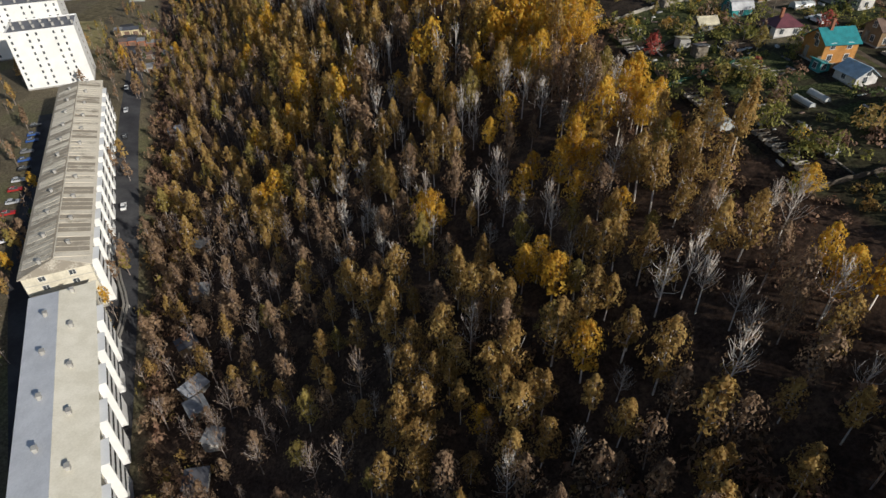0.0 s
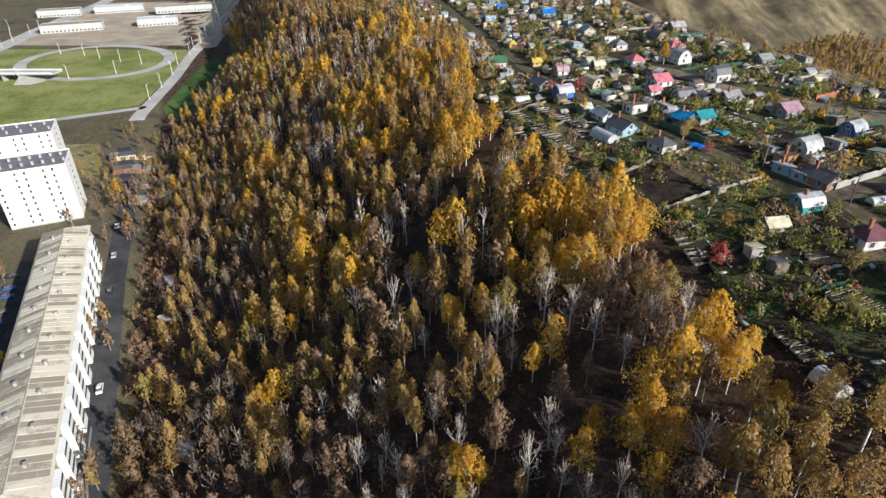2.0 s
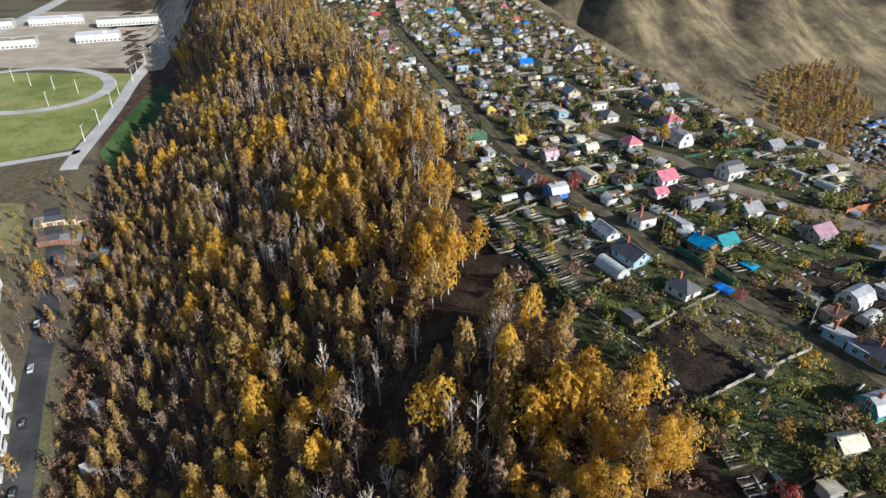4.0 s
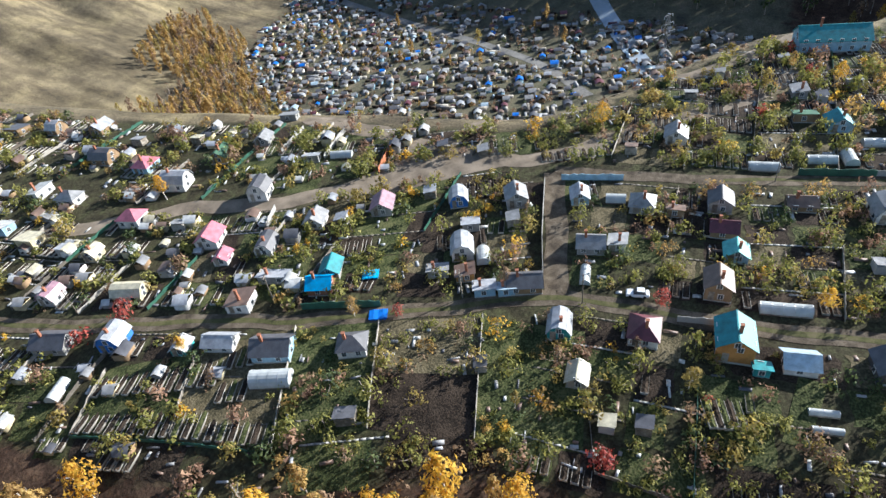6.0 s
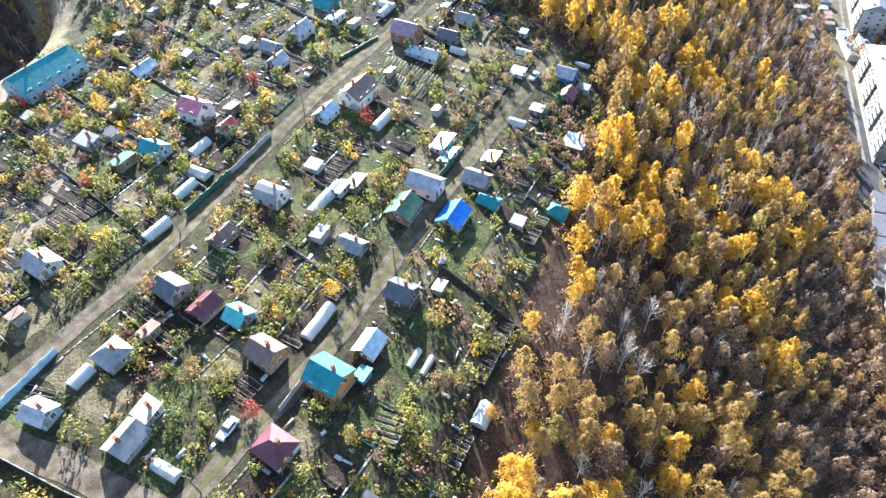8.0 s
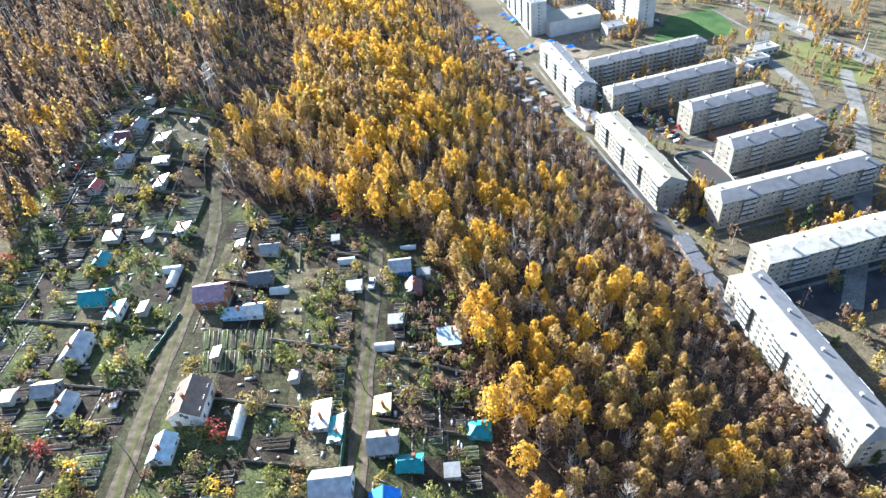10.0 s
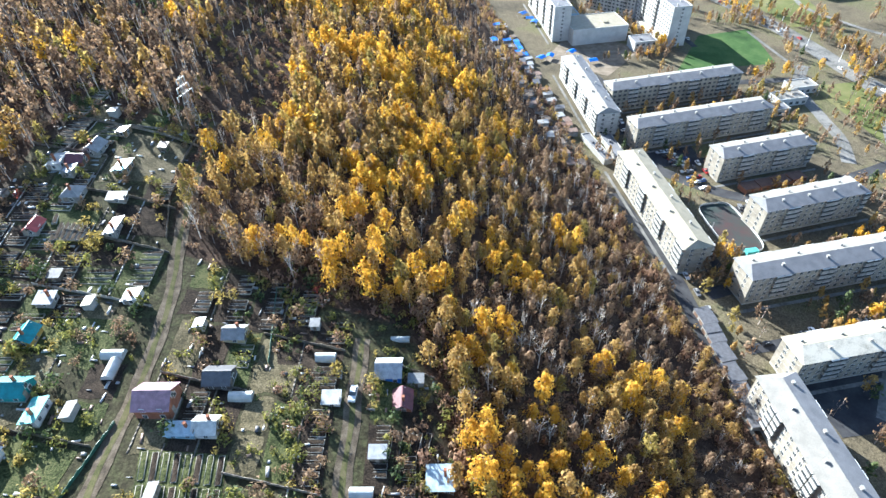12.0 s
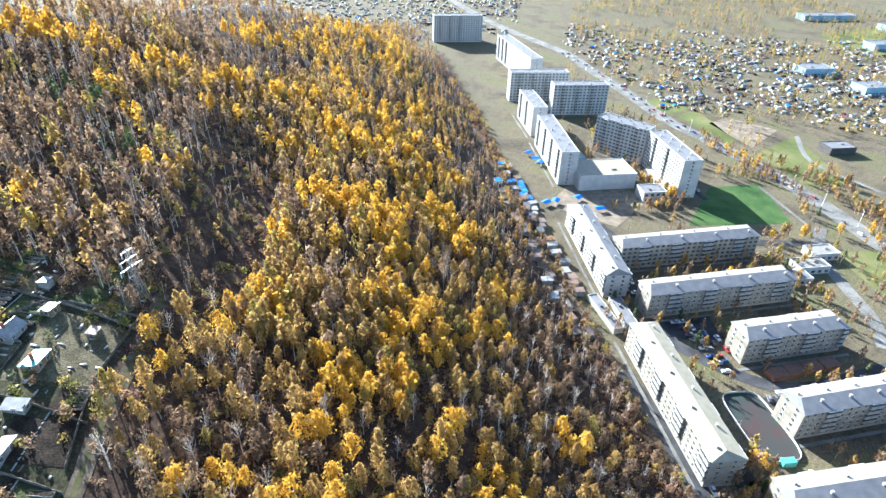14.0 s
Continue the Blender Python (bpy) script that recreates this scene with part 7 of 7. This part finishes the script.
# drives and paths along the blocks, with parked cars
for bx, by, a, ln, wd, storeys in list(FOOT):
    if by > 0 or by < -560:
        continue
    at = lambda u, v: (bx + u * math.cos(a) - v * math.sin(a), by + u * math.sin(a) + v * math.cos(a))
    ribbon("road_drive", [at(-4, wd + 6.5), at(ln / 2, wd + 6.5), at(ln + 4, wd + 6.5)], 4.5, ASPHALT, "asphalt drive along a block of flats", 0.15)
    ribbon("pavement", [at(-3, -3.4), at(ln / 2, -3.4), at(ln + 3, -3.4)], 1.5, PALE_ROAD, "pale footpath along a block of flats", 0.19, category="path")
    for k in range(int(ln / 6)):
        if prng.random() < 0.5:
            px, py = at(4 + 5.2 * k + prng.uniform(-1, 1), wd + 7.6 + prng.uniform(-0.3, 0.3))
            if not in_block(px, py, 2):
                car(px, py, math.degrees(a) + prng.choice([0, 0, 180, 70]), prng.choice(colours))


for k in range(0, 34, 2):
    px, py = -2 - 20 * (k % 17) / 16 + prng.uniform(-1, 1), -222 + 34 * (k % 17) / 16 + (0 if k < 17 else 7) + prng.uniform(-1, 1)
    if not in_block(px, py, 2.5):
        car(px, py, 20 + prng.uniform(-8, 8), prng.choice(colours))


# the overpass of the interchange
over = thing("overpass", -298, 508, hz(-298, 508), 176, "concrete road overpass with sloped abutment and railings", "bridge")
part("deck", Geo().box(0, -6.5, 5.2, 190, 6.5, 6.2), LIGHT_ROAD, over)
for q in (-6.4, 6.2):
    part("railing", Geo().box(0, q, 6.2, 190, q + 0.2, 7.1), TILE, over)
for q in (42, 70, 98, 126, 154):
    part("pier", Geo().box(q - 0.8, -5, -0.5, q + 0.8, 5, 5.2), CONCRETE, over)
part("abutment", Geo().add([(26, -7, 0), (26, 7, 0), (26, 7, 5.1), (26, -7, 5.1), (8, -7, -0.3), (8, 7, -0.3), (12, 16, -0.3), (26, 18, -0.3)], [(0, 1, 2, 3), (3, 2, 5, 4), (2, 7, 6, 5), (0, 3, 4), (1, 7, 2)]), CONCRETE, over, "pale sloped abutment")


# white lamp posts of the interchange
def street_lamp(x, y, turn):
    ob = thing("street_lamp", x, y, hz(x, y) - 0.2, turn, "tall pale steel street lamp beside the road", "street lamp", "street lamps")
    part("pole", Geo().beam((0, 0, 0), (0, 0, 11), 0.22, 0.14, 5), TILE, ob)
    part("arm", Geo().beam((0, 0, 10.9), (1.8, 0, 11.4), 0.1, 0.08, 4), TILE, ob)


for (x0, y0), (x1, y1), n in (((-200, 440), (-250, 740), 9), ((-370, 380), (-455, 760), 11), ((-410, 380), (-490, 760), 9), ((-255, 560), (-350, 610), 5), ((-260, 520), (-420, 470), 6), ((-150, -290), (-90, -410), 6), ((-60, -450), (40, -680), 8)):
    for k in range(n):
        street_lamp(x0 + (x1 - x0) * k / (n - 1) + prng.uniform(-2, 2), y0 + (y1 - y0) * k / (n - 1) + prng.uniform(-3, 3), prng.uniform(0, 360))


def on_road(x, y):
    return any(np.min(np.hypot(q[:, 0] - x, q[:, 1] - y)) < w / 2 + 1.2 for q, w in LINES)


for k in range(3000):
    x, y = (rng.uniform(-150, 52), rng.uniform(-430, 20)) if k % 4 else (rng.uniform(-250, -60), rng.uniform(-430, 300))
    thick = noise.noise(Vector((x * 0.04, y * 0.04, 5.0)))
    if float(across(x, y)) < -3 and thick > -0.25 and not in_block(x, y, 3.0) and math.hypot(x + 28, y + 154) > 20 and not on_road(x, y) and not (-95 < x < -18 and -390 < y < -296) and not (-8 < x < 64 and -376 < y < -296):
        town_tree(x, y, rng.choice(["ochre", "brown", "brown", "olive", "bare", "brown", "ochre", "bare"]), rng.uniform(0.45, 1.0))
for _ in range(5200):
    x, y = rng.uniform(-620, 60), rng.uniform(-1250, -430)
    if float(across(x, y)) < -20 and abs(x + 0.42 * (y + 440) + 54) > 14 and noise.noise(Vector((x * 0.01, y * 0.01, 7.0))) > -0.2 and not in_block(x, y, 4) and not (-200 < x < -100 and -500 < y < -360):
        town_tree(x, y, rng.choice(["brown", "ochre", "olive", "bare", "brown", "olive"]), rng.uniform(0.7, 1.1), 3)
for _ in range(260):
    x, y = rng.uniform(-190, -108), rng.uniform(250, 372)
    if float(across(x, y)) < 26 and not on_road(x, y) and not in_block(x, y, 3):
        town_tree(x, y, rng.choice(["ochre", "brown", "bare", "brown", "olive"]), rng.uniform(0.3, 0.7))
tagged(town_trees.make("town_trees"), "autumn trees between the blocks of flats", "trees", kind="stuff")
tagged(vshrubs.make("valley_shrubs"), "shrubs in the valley gardens", "shrubs", kind="stuff")
